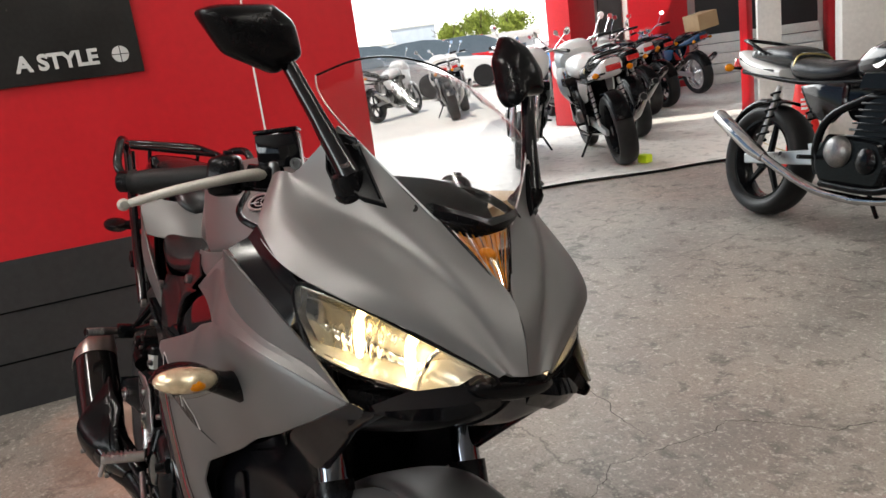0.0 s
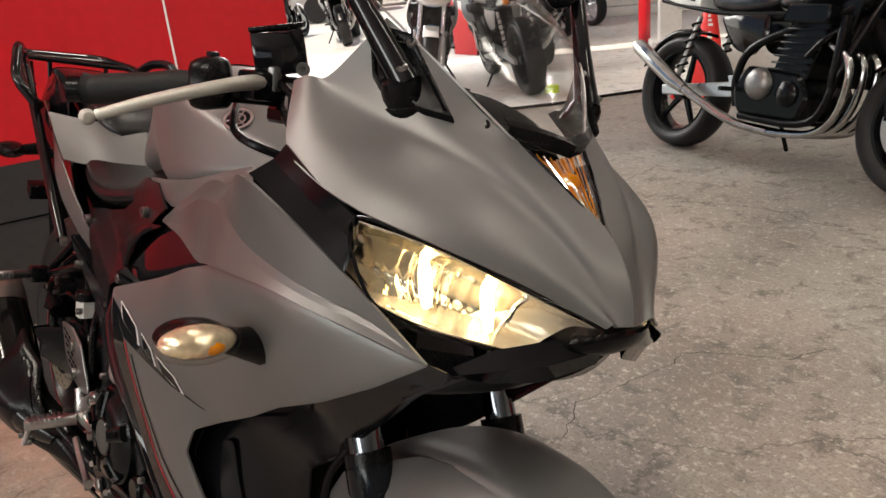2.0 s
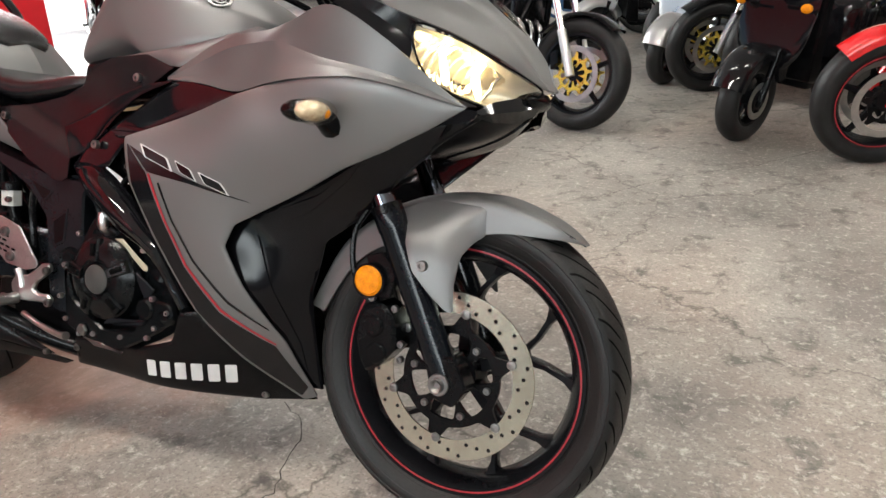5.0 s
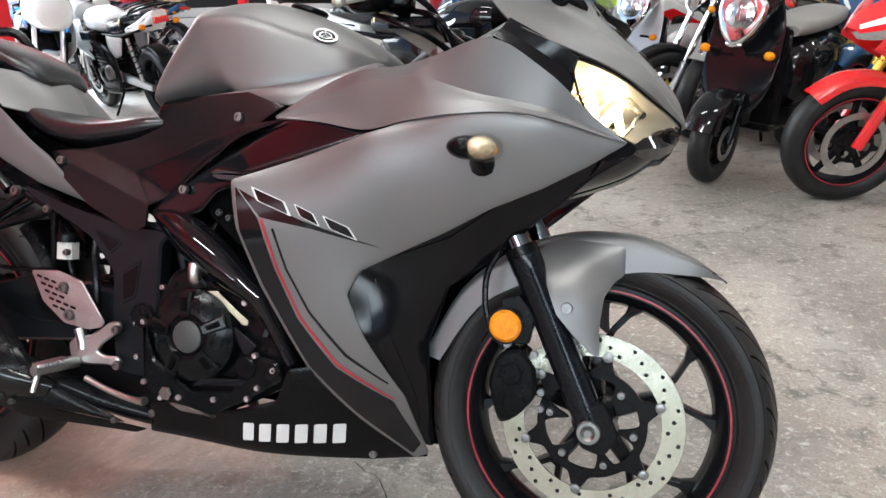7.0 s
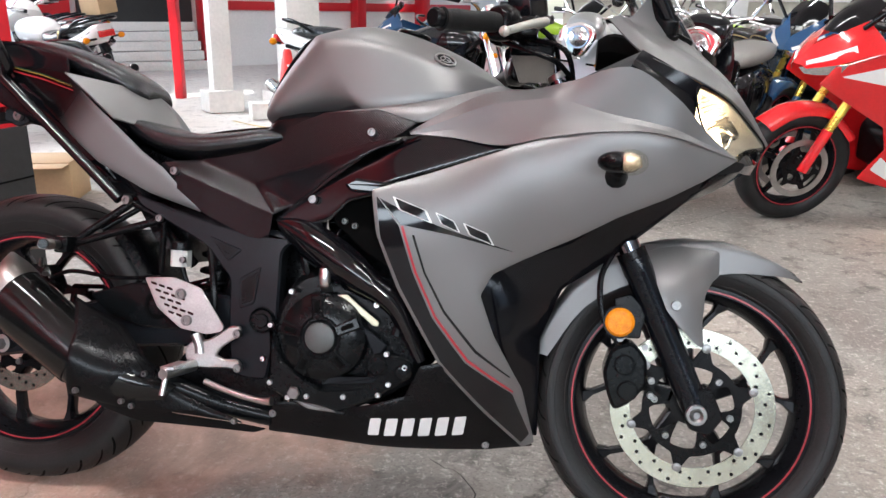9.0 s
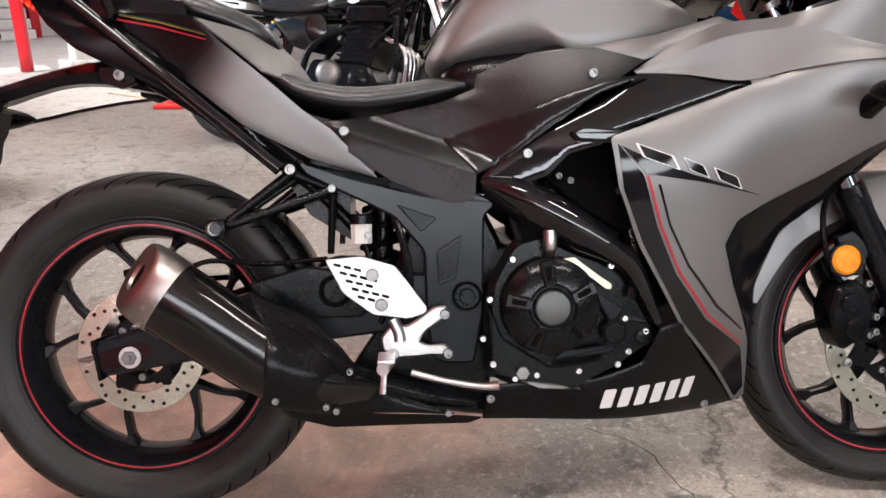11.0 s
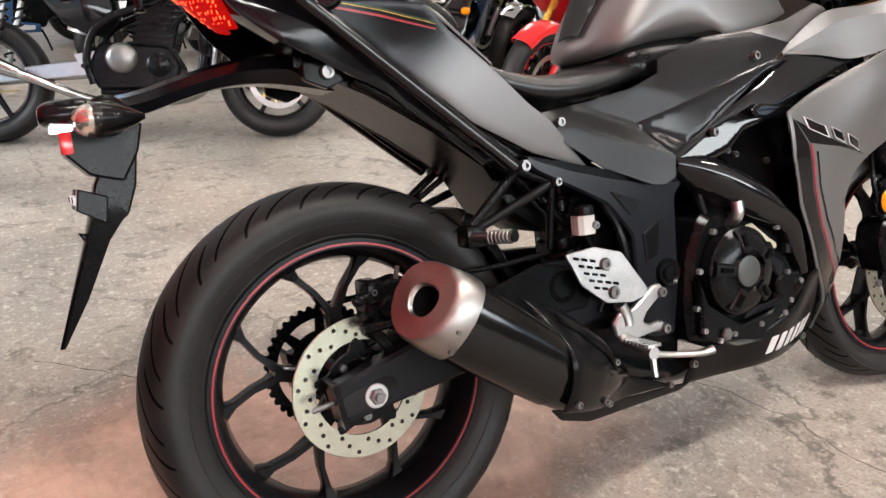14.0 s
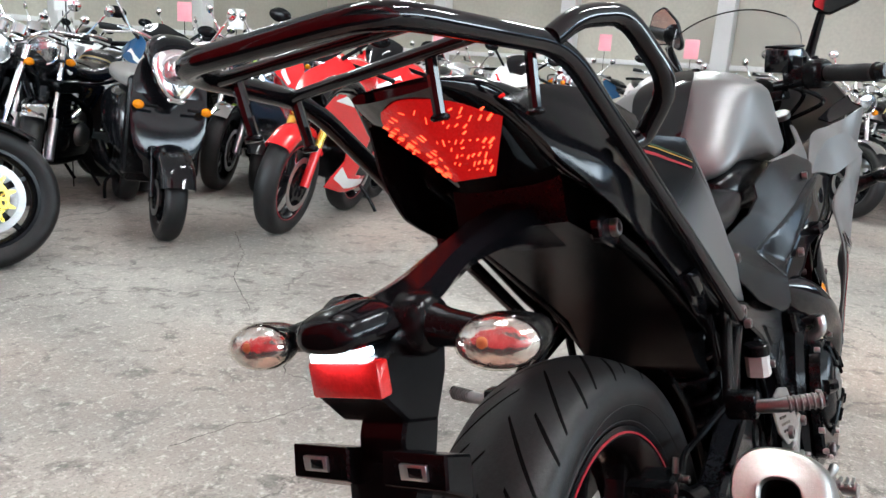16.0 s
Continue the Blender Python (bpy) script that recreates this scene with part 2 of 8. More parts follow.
# ---------------------------------------------------------------- mesh tools
def part(name, bm, mat, parent=None, label="", angle=38.0, flat=False):
    """Links a bmesh as one mesh object under a thing or a part."""
    bmesh.ops.recalc_face_normals(bm, faces=bm.faces[:])
    me = bpy.data.meshes.new(name)
    bm.to_mesh(me)
    bm.free()
    me.materials.append(mat)
    if not flat:
        me.polygons.foreach_set("use_smooth", [True] * len(me.polygons))
        me.set_sharp_from_angle(angle=radians(angle))
    ob = new(name, me)
    ob.parent = parent
    if label:
        tagged(ob, label)
    return ob


def thing(name, m, label, category, group="", kind=""):
    ob = new(name)
    ob.empty_display_size = 0.1
    ob.matrix_world = m
    return tagged(ob, label, category, group, kind)


def spline(pts, n=8, closed=False):
    """Catmull-Rom points through pts."""
    p = [Vector(q) for q in pts]
    m, out = len(p), []
    for i in range(m if closed else m - 1):
        a, b, c, d = (p[(i + k) % m] if closed else p[min(max(i + k, 0), m - 1)] for k in (-1, 0, 1, 2))
        for j in range(n):
            t = j / n
            out.append(0.5 * ((2 * b) + (c - a) * t + (2 * a - 5 * b + 4 * c - d) * t * t + (3 * b - a - 3 * c + d) * t ** 3))
    return out if closed else out + [p[-1]]


def tube(pts, r, seg=10, n=6, closed=False, bm=None, smooth=True, ends=True):
    """A round bar along points; r is one radius, or one for each given point."""
    bm = bm or bmesh.new()
    path = spline(pts, n, closed) if smooth else [Vector(q) for q in pts]
    if isinstance(r, (list, tuple)):
        rs = [float(v) for v in np.interp(np.linspace(0, len(r) - 1, len(path)), range(len(r)), r)]
    else:
        rs = [r] * len(path)
    up, rings, m = None, [], len(path)
    for i, p in enumerate(path):
        q0, q1 = (path[i - 1], path[(i + 1) % m]) if closed else (path[max(i - 1, 0)], path[min(i + 1, m - 1)])
        ahead = (q1 - q0).normalized()
        if up is None:
            up = ahead.orthogonal().normalized()
        up = (up - ahead * up.dot(ahead)).normalized()
        side = ahead.cross(up)
        rings.append([bm.verts.new(p + rs[i] * (math.cos(a) * up + math.sin(a) * side)) for a in (2 * math.pi * k / seg for k in range(seg))])
    for i in range(m if closed else m - 1):
        a, b = rings[i], rings[(i + 1) % m]
        shift = min(range(seg), key=lambda s: (a[0].co - b[s].co).length) if closed and i == m - 1 else 0
        for k in range(seg):
            bm.faces.new((a[k], a[(k + 1) % seg], b[(k + 1 + shift) % seg], b[(k + shift) % seg]))
    if ends and not closed:
        bm.faces.new(rings[0])
        bm.faces.new(rings[-1])
    return bm


def bent(pts, r=0.03, n=5):
    """A tube's path: straight runs with round bends of radius r."""
    p = [Vector(q) for q in pts]
    out = [p[0]]
    for a, b, c in zip(p, p[1:], p[2:]):
        d = min(r, (a - b).length * .48, (c - b).length * .48)
        q0, q1 = b + (a - b).normalized() * d, b + (c - b).normalized() * d
        out += [q0.lerp(b, k / n).lerp(b.lerp(q1, k / n), k / n) for k in range(n + 1)]
    return out + [p[-1]]


def lathe(profile, centre=(0, 0, 0), axis="y", seg=40, bm=None, closed=True, start=0.0, sweep=360.0):
    """Turns (radius, along) points round an axis through centre."""
    bm = bm or bmesh.new()
    turn = {"y": Matrix.Rotation(radians(-90), 3, "X"), "x": Matrix.Rotation(radians(90), 3, "Y"), "z": Matrix.Identity(3)}[axis] if isinstance(axis, str) else Vector((0, 0, 1)).rotation_difference(Vector(axis)).to_matrix()
    whole = sweep >= 360
    count = seg if whole else seg + 1
    rings = []
    for k in range(count):
        a = radians(start) + radians(sweep) * k / seg
        rings.append([bm.verts.new(Vector(centre) + turn @ Vector((r * math.cos(a), r * math.sin(a), h))) for r, h in profile])
    m = len(profile)
    for k in range(seg):
        a, b = rings[k], rings[(k + 1) % count]
        for i in range(m if closed else m - 1):
            j = (i + 1) % m
            if profile[i][0] < 1e-6 and profile[j][0] < 1e-6:
                continue
            bm.faces.new((a[i], a[j], b[j], b[i]))
    bmesh.ops.remove_doubles(bm, verts=bm.verts[:], dist=1e-6)
    return bm


def disc(r, length, centre, axis="y", seg=24, edge=0.0015, bm=None):
    """A closed round with softened rims, from centre along the axis."""
    e = min(edge, r * 0.4, length * 0.4)
    return lathe([(0, 0), (r - e, 0), (r, e), (r, length - e), (r - e, length), (0, length)], centre, axis, seg, bm, closed=False)


def box(x0, x1, y0, y1, z0, z1, edge=0.002, bm=None, m=None):
    bm = bm or bmesh.new()
    made = bmesh.ops.create_cube(bm, size=1.0)["verts"]
    for v in made:
        v.co = Vector(((x0 + x1) / 2 + v.co.x * (x1 - x0), (y0 + y1) / 2 + v.co.y * (y1 - y0), (z0 + z1) / 2 + v.co.z * (z1 - z0)))
    if edge > 0:
        res = bmesh.ops.bevel(bm, geom=list({e for v in made for e in v.link_edges}), offset=edge, segments=2, affect="EDGES", profile=0.5)
        made = list({v for f in res["faces"] for v in f.verts} | {v for v in made if v.is_valid})
    if m is not None:
        bmesh.ops.transform(bm, matrix=m, verts=[v for v in made if v.is_valid])
    return bm


def rounded(pts, r=0.006, n=3):
    """A closed outline with its corners rounded."""
    out, m = [], len(pts)
    for i in range(m):
        a, b, c = (Vector(pts[(i + k) % m]) for k in (-1, 0, 1))
        la, lc = (a - b).length, (c - b).length
        d = min(r, la * 0.45, lc * 0.45)
        p, q = b + (a - b) * d / la, b + (c - b) * d / lc
        for j in range(n + 1):
            t = j / n
            out.append((1 - t) ** 2 * p + 2 * t * (1 - t) * b + t * t * q)
    return out


def plate(outline, y0, y1, edge=0.002, r=0.004, bm=None, holes=()):
    """An upright plate: an outline in x and z, from y0 to y1, with softened rims."""
    bm = bm or bmesh.new()
    pts = rounded(outline, r) if r else [Vector(p) for p in outline]
    c = sum(pts, Vector((0, 0))) / len(pts)
    s = 1 if y1 > y0 else -1

    def inset(d):
        out, m = [], len(pts)
        area = sum(pts[i].x * pts[(i + 1) % m].y - pts[(i + 1) % m].x * pts[i].y for i in range(m))
        w = 1 if area > 0 else -1
        for i in range(m):
            a, b = pts[i - 1], pts[(i + 1) % m]
            t = (b - a).normalized()
            out.append(pts[i] + w * d * Vector((-t.y, t.x)))
        return out

    layers = [(inset(edge), y0), (pts, y0 + s * edge), (pts, y1 - s * edge), (inset(edge), y1)]
    rings = [[bm.verts.new((p.x, y, p.y)) for p in ring] for ring, y in layers]
    m = len(pts)
    for a, b in zip(rings, rings[1:]):
        for k in range(m):
            bm.faces.new((a[k], a[(k + 1) % m], b[(k + 1) % m], b[k]))
    bm.faces.new(rings[0])
    bm.faces.new(rings[-1])
    return bm


def depth_over(points):
    """A smooth depth y over (x, z) through points (x, z, y): a thin-plate spline."""
    p = np.array(points, float)
    n = len(p)

    def u(d2):
        return np.where(d2 > 1e-12, 0.5 * d2 * np.log(np.maximum(d2, 1e-12)), 0.0)

    k = u(((p[:, None, :2] - p[None, :, :2]) ** 2).sum(-1)) + 1e-5 * np.eye(n)
    q = np.c_[np.ones(n), p[:, :2]]
    a = np.block([[k, q], [q.T, np.zeros((3, 3))]])
    w = np.linalg.solve(a, np.r_[p[:, 2], np.zeros(3)])

    def f(x, z):
        d2 = (p[:, 0] - x) ** 2 + (p[:, 1] - z) ** 2
        return float(u(d2) @ w[:n] + w[n] + w[n + 1] * x + w[n + 2] * z)

    return f


def inside(poly, x, z):
    hit, m = False, len(poly)
    for i in range(m):
        a, b = poly[i], poly[i - 1]
        if (a[1] > z) != (b[1] > z) and x < (b[0] - a[0]) * (z - a[1]) / (b[1] - a[1]) + a[0]:
            hit = not hit
    return hit


def rim_gap(poly, x, z):
    p, best = Vector((x, z)), 9.0
    m = len(poly)
    for i in range(m):
        a, b = Vector(poly[i]), Vector(poly[(i + 1) % m])
        d = b - a
        t = max(0.0, min(1.0, (p - a).dot(d) / max(d.length_squared, 1e-12)))
        best = min(best, (a + d * t - p).length)
    return best


from mathutils.geometry import delaunay_2d_cdt


def skin(outline, depth, thick=0.003, step=0.012, lip=0.004, r=0.006, lift=0.0, left=False, lip_width=0.010):
    """A moulded side panel: an outline in x and z laid on a depth surface, with turned-in rims and a back face."""
    poly = [tuple(p) for p in (rounded(outline, r) if r else outline)]
    xs, zs = [p[0] for p in poly], [p[1] for p in poly]
    dense = []
    for i, a in enumerate(poly):
        b = poly[(i + 1) % len(poly)]
        n = max(1, int(math.dist(a, b) / step))
        dense += [(a[0] + (b[0] - a[0]) * k / n, a[1] + (b[1] - a[1]) * k / n) for k in range(n)]
    pts, m = list(dense), len(dense)
    x = min(xs) + step / 2
    while x < max(xs):
        z = min(zs) + step / 2
        while z < max(zs):
            if inside(poly, x, z) and rim_gap(poly, x, z) > step * 0.45:
                pts.append((x, z))
            z += step
        x += step
    if lip:
        c = [(dense[i - 1], dense[i], dense[(i + 1) % m]) for i in range(m)]
        area = sum(dense[i][0] * dense[(i + 1) % m][1] - dense[(i + 1) % m][0] * dense[i][1] for i in range(m))
        w = 1 if area > 0 else -1
        for a, b, d in c:
            t = Vector((d[0] - a[0], d[1] - a[1]))
            if t.length < 1e-9:
                continue
            t.normalize()
            q = (b[0] - w * t.y * 0.0035, b[1] + w * t.x * 0.0035)
            if inside(poly, *q) and rim_gap(poly, *q) > 0.003:
                pts.append(q)
    vs, _, fs, *_ = delaunay_2d_cdt([Vector(p) for p in pts], [(i, (i + 1) % m) for i in range(m)], [], 1, 1e-6)
    bm = bmesh.new()
    s = -1 if left else 1
    front, back = [], []
    for v in vs:
        y = depth(v.x, v.y) - lift
        if lip:
            g = rim_gap(poly, v.x, v.y)
            y += lip * max(0.0, 1 - g / lip_width) ** 2
        front.append(bm.verts.new((v.x, s * y, v.y)))
        back.append(bm.verts.new((v.x, s * (y + thick), v.y)))
    used = {}
    for f in fs:
        if len(f) < 3:
            continue
        bm.faces.new([front[i] for i in f])
        bm.faces.new([back[i] for i in reversed(f)])
        for k in range(len(f)):
            e = (f[k], f[(k + 1) % len(f)])
            used[tuple(sorted(e))] = used.get(tuple(sorted(e)), 0) + 1
    for (i, j), n in used.items():
        if n == 1:
            bm.faces.new((front[i], front[j], back[j], back[i]))
    loose = [v for v in bm.verts if not v.link_faces]
    bmesh.ops.delete(bm, geom=loose, context="VERTS")
    return bm


def sheet(rows, n=5, thick=0.003, left=False, flip=False, straight=False):
    """A moulded sheet through rows of control points, given a back face."""
    fine = [spline(r, n) for r in rows]
    cols = [spline([f[i] for f in fine], n) for i in range(len(fine[0]))] if not straight else [[a.lerp(b, k / 3) for a, b in zip([f[i] for f in fine], [f[i] for f in fine[1:]]) for k in range(3)] + [fine[-1][i]] for i in range(len(fine[0]))]
    w, h = len(cols), len(cols[0])
    s = Vector((1, -1 if left else 1, 1))
    pos = [[Vector(a * b for a, b in zip(cols[i][j], s)) for j in range(h)] for i in range(w)]
    bm = bmesh.new()
    front = [[bm.verts.new(p) for p in c] for c in pos]
    back = []
    for i in range(w):
        line = []
        for j in range(h):
            du = pos[min(i + 1, w - 1)][j] - pos[max(i - 1, 0)][j]
            dv = pos[i][min(j + 1, h - 1)] - pos[i][max(j - 1, 0)]
            nrm = du.cross(dv)
            nrm = nrm.normalized() if nrm.length > 1e-12 else Vector((0, 0, 1))
            if left != flip:
                nrm = -nrm
            line.append(bm.verts.new(pos[i][j] - nrm * thick))
        back.append(line)
    for i in range(w - 1):
        for j in range(h - 1):
            bm.faces.new((front[i][j], front[i + 1][j], front[i + 1][j + 1], front[i][j + 1]))
            bm.faces.new((back[i][j + 1], back[i + 1][j + 1], back[i + 1][j], back[i][j]))
    rim = [(i, 0) for i in range(w)] + [(w - 1, j) for j in range(1, h)] + [(i, h - 1) for i in range(w - 2, -1, -1)] + [(0, j) for j in range(h - 2, 0, -1)]
    for a, b in zip(rim, rim[1:] + rim[:1]):
        bm.faces.new((front[a[0]][a[1]], back[a[0]][a[1]], back[b[0]][b[1]], front[b[0]][b[1]]))
    return bm


def loft(rings, caps=True, n=0, bm=None):
    """A closed body through rings of as many points each; n finer steps between rings."""
    bm = bm or bmesh.new()
    if n:
        cols = [spline([r[k] for r in rings], n) for k in range(len(rings[0]))]
        rings = [[c[i] for c in cols] for i in range(len(cols[0]))]
    vs = [[bm.verts.new(p) for p in r] for r in rings]
    m = len(vs[0])
    for a, b in zip(vs, vs[1:]):
        for k in range(m):
            bm.faces.new((a[k], a[(k + 1) % m], b[(k + 1) % m], b[k]))
    if caps:
        bm.faces.new(vs[0])
        bm.faces.new(vs[-1])
    return bm


def oval(c, ry, rz, seg=20, power=2.0, tilt=0.0, flat=0.0):
    """A ring in the y-z plane at c, rounder or squarer by power, tilted forward by tilt degrees."""
    out = []
    for k in range(seg):
        a = 2 * math.pi * k / seg
        ca, sa = math.cos(a), math.sin(a)
        y, z = ry * math.copysign(abs(ca) ** (2 / power), ca), rz * math.copysign(abs(sa) ** (2 / power), sa)
        if z < 0:
            z *= 1 - flat
        out.append(Vector((c[0] + math.sin(radians(tilt)) * z, c[1] + y, c[2] + math.cos(radians(tilt)) * z)))
    return out


def bolt(parent, centre, r=0.007, axis=(0, -1, 0), length=0.006, mat=None):
    r *= 0.85
    bm = lathe([(0, length * 0.4), (r * 0.45, length * 0.4), (r * 0.5, length), (r * 0.88, length), (r, length * 0.75), (r, -0.003), (0, -0.003)], centre, axis, 14, closed=False)
    return part("bolt", bm, mat or BOLT, parent)


def ball(c, r, squash=(1, 1, 1), seg=20):
    bm = bmesh.new()
    bmesh.ops.create_uvsphere(bm, u_segments=seg, v_segments=seg // 2, radius=r)
    for v in bm.verts:
        v.co = Vector(c) + Vector(a * b for a, b in zip(v.co, squash))
    return bm


# ---------------------------------------------------------------- the hall
def concrete(name, light, dark, warm, cracks=True):
    """Worn concrete: mottled at three scales, with pale scuffs, dark stains, hairline cracks and painted-in wall
    bounce.
    """
    m = bpy.data.materials.new(name)
    m.use_nodes = True
    nt = m.node_tree
    b = nt.nodes["Principled BSDF"]
    tc = nt.nodes.new("ShaderNodeTexCoord")

    def tex(kind, scale, detail=6.0, rough=0.6, distort=0.0):
        n = nt.nodes.new(kind)
        n.inputs["Scale"].default_value = scale
        if kind == "ShaderNodeTexNoise":
            n.inputs["Detail"].default_value, n.inputs["Roughness"].default_value, n.inputs["Distortion"].default_value = detail, rough, distort
        nt.links.new(tc.outputs["Object"], n.inputs["Vector"])
        return n

    def ramp(source, lo, hi, c0=(0, 0, 0), c1=(1, 1, 1)):
        r = nt.nodes.new("ShaderNodeValToRGB")
        r.color_ramp.elements[0].position, r.color_ramp.elements[1].position = lo, hi
        r.color_ramp.elements[0].color, r.color_ramp.elements[1].color = (*c0, 1), (*c1, 1)
        nt.links.new(source, r.inputs["Fac"])
        return r.outputs["Color"]

    def mix(fac, a, c, amount=1.0):
        n = nt.nodes.new("ShaderNodeMix")
        n.data_type = "RGBA"
        mul = nt.nodes.new("ShaderNodeMath")
        mul.operation = "MULTIPLY"
        mul.inputs[1].default_value = amount
        nt.links.new(fac, mul.inputs[0])
        nt.links.new(mul.outputs[0], n.inputs["Factor"])
        for value, slot in ((a, "A"), (c, "B")):
            if isinstance(value, tuple):
                n.inputs[slot].default_value = (*value, 1)
            else:
                nt.links.new(value, n.inputs[slot])
        return n.outputs["Result"]

    broad = ramp(tex("ShaderNodeTexNoise", 1.3, 7, 0.62).outputs["Fac"], 0.36, 0.62)
    col = mix(broad, dark, light)
    col = mix(ramp(tex("ShaderNodeTexNoise", 0.7, 3, 0.5).outputs["Fac"], 0.45, 0.7), col, warm, 0.55)
    col = mix(ramp(tex("ShaderNodeTexNoise", 9.0, 6, 0.7, 0.6).outputs["Fac"], 0.52, 0.66), col, tuple(v * 0.55 for v in dark), 0.85)
    col = mix(ramp(tex("ShaderNodeTexNoise", 34.0, 5, 0.7).outputs["Fac"], 0.55, 0.70), col, tuple(min(0.7, v * 1.75) for v in light), 0.75)
    col = mix(ramp(tex("ShaderNodeTexNoise", 120.0, 3, 0.6).outputs["Fac"], 0.50, 0.72), col, tuple(v * 0.5 for v in dark), 0.6)
    col = mix(ramp(tex("ShaderNodeTexNoise", 62.0, 4, 0.75, 0.4).outputs["Fac"], 0.575, 0.645), col, tuple(min(0.70, v * 1.9) for v in light), 0.44)
    if cracks:
        warp = nt.nodes.new("ShaderNodeVectorMath")
        warp.operation = "MULTIPLY_ADD"
        wn = tex("ShaderNodeTexNoise", 2.2, 6, 0.65)
        warp.inputs[1].default_value = (0.55, 0.55, 0.0)
        nt.links.new(wn.outputs["Color"], warp.inputs[0])
        nt.links.new(tc.outputs["Object"], warp.inputs[2])
        vor = nt.nodes.new("ShaderNodeTexVoronoi")
        vor.feature = "DISTANCE_TO_EDGE"
        vor.inputs["Scale"].default_value = 0.62
        nt.links.new(warp.outputs[0], vor.inputs["Vector"])
        line = ramp(vor.outputs["Distance"], 0.0, 0.0045, (1, 1, 1), (0, 0, 0))
        col = mix(line, col, tuple(v * 0.35 for v in dark), 0.75)
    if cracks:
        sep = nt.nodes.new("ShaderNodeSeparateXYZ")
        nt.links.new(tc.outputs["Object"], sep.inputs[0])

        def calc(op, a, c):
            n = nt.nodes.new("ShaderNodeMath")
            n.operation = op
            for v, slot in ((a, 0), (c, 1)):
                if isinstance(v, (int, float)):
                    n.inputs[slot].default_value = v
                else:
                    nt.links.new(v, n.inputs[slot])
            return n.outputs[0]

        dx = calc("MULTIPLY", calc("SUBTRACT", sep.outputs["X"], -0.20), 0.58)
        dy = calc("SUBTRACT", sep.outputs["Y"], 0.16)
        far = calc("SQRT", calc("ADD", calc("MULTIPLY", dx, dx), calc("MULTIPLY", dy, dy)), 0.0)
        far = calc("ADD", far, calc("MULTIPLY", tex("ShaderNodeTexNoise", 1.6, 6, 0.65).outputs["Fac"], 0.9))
        # red bounce of the wall painted into a mottled patch round the bike
        bounce_stain = mix(ramp(tex("ShaderNodeTexNoise", 2.6, 7, 0.68, 0.5).outputs["Fac"], 0.40, 0.58), (0.28, 0.168, 0.122), (0.60, 0.360, 0.272))
        col = mix(ramp(far, 0.80, 2.10, (1, 1, 1), (0, 0, 0)), col, bounce_stain, 0.70)
    nt.links.new(col, b.inputs["Base Color"])
    rr = nt.nodes.new("ShaderNodeMapRange")
    rr.inputs["To Min"].default_value, rr.inputs["To Max"].default_value = 0.42, 0.75
    nt.links.new(broad, rr.inputs["Value"])
    nt.links.new(rr.outputs["Result"], b.inputs["Roughness"])
    bump = nt.nodes.new("ShaderNodeBump")
    bump.inputs["Strength"].default_value, bump.inputs["Distance"].default_value = 0.35, 0.003
    nt.links.new(tex("ShaderNodeTexNoise", 45.0, 6, 0.7).outputs["Fac"], bump.inputs["Height"])
    nt.links.new(bump.outputs["Normal"], b.inputs["Normal"])
    return m


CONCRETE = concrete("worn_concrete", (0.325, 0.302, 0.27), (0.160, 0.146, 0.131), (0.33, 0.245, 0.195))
APRON = concrete("pale_apron_concrete", (0.80, 0.78, 0.73), (0.68, 0.655, 0.60), (0.74, 0.69, 0.62), False)
RED_PAINT = material("red_wall_paint", (0.52, 0.010, 0.018), 0.34, 0.0, 0.10, 1.5, 30.0, 0.08, 60.0)
BLACK_WALL = material("black_wall_paint", (0.018, 0.018, 0.019), 0.55, 0.0, 0.35, 2.0, 40.0, 0.2, 80.0)
WHITE_WALL = material("white_wall_paint", (0.80, 0.79, 0.77), 0.55, 0.0, 0.07, 1.2, 25.0, 0.1, 60.0)
BEIGE = material("beige_sheet_wall", (0.52, 0.49, 0.41), 0.5, 0.0, 0.12, 0.8, 20.0, 0.1, 50.0)
DARK_SHEET = material("dark_grey_sheet_wall", (0.15, 0.145, 0.14), 0.5, 0.0, 0.15, 0.8, 20.0, 0.1, 50.0)
PILLAR = material("grey_pillar_paint", (0.72, 0.70, 0.66), 0.5, 0.0, 0.12, 2.0, 30.0, 0.15, 60.0)
CEILING = material("pale_ceiling_board", (0.74, 0.73, 0.71), 0.7, 0.0, 0.08, 1.0, 20.0)
BOARD = material("black_sign_board", (0.016, 0.016, 0.016), 0.30, 0.0, 0.4, 4.0, 60.0)
TUBE = glow("tube_lamp_glow", (1.0, 0.97, 0.92), 9.0)
FOLIAGE = material("leaf_green", (0.30, 0.36, 0.06), 0.6, 0.0, 0.5, 6.0, 60.0)
BARK = material("bark", (0.12, 0.09, 0.06), 0.8, 0.0, 0.3, 10.0, 60.0, 0.5, 60.0)
GLASS = material("window_glass", (0.10, 0.13, 0.15), 0.06, 0.0, 0.1, 2.0, 20.0)
GREY_WALL = material("blue_grey_wall", (0.50, 0.56, 0.62), 0.6, 0.0, 0.1, 1.0, 10.0)
CRACK = material("crack_dirt", (0.05, 0.045, 0.04), 0.9, 0.0, 0.3)
CARD = material("brown_cardboard", (0.45, 0.31, 0.17), 0.7, 0.0, 0.1, 5.0, 60.0)

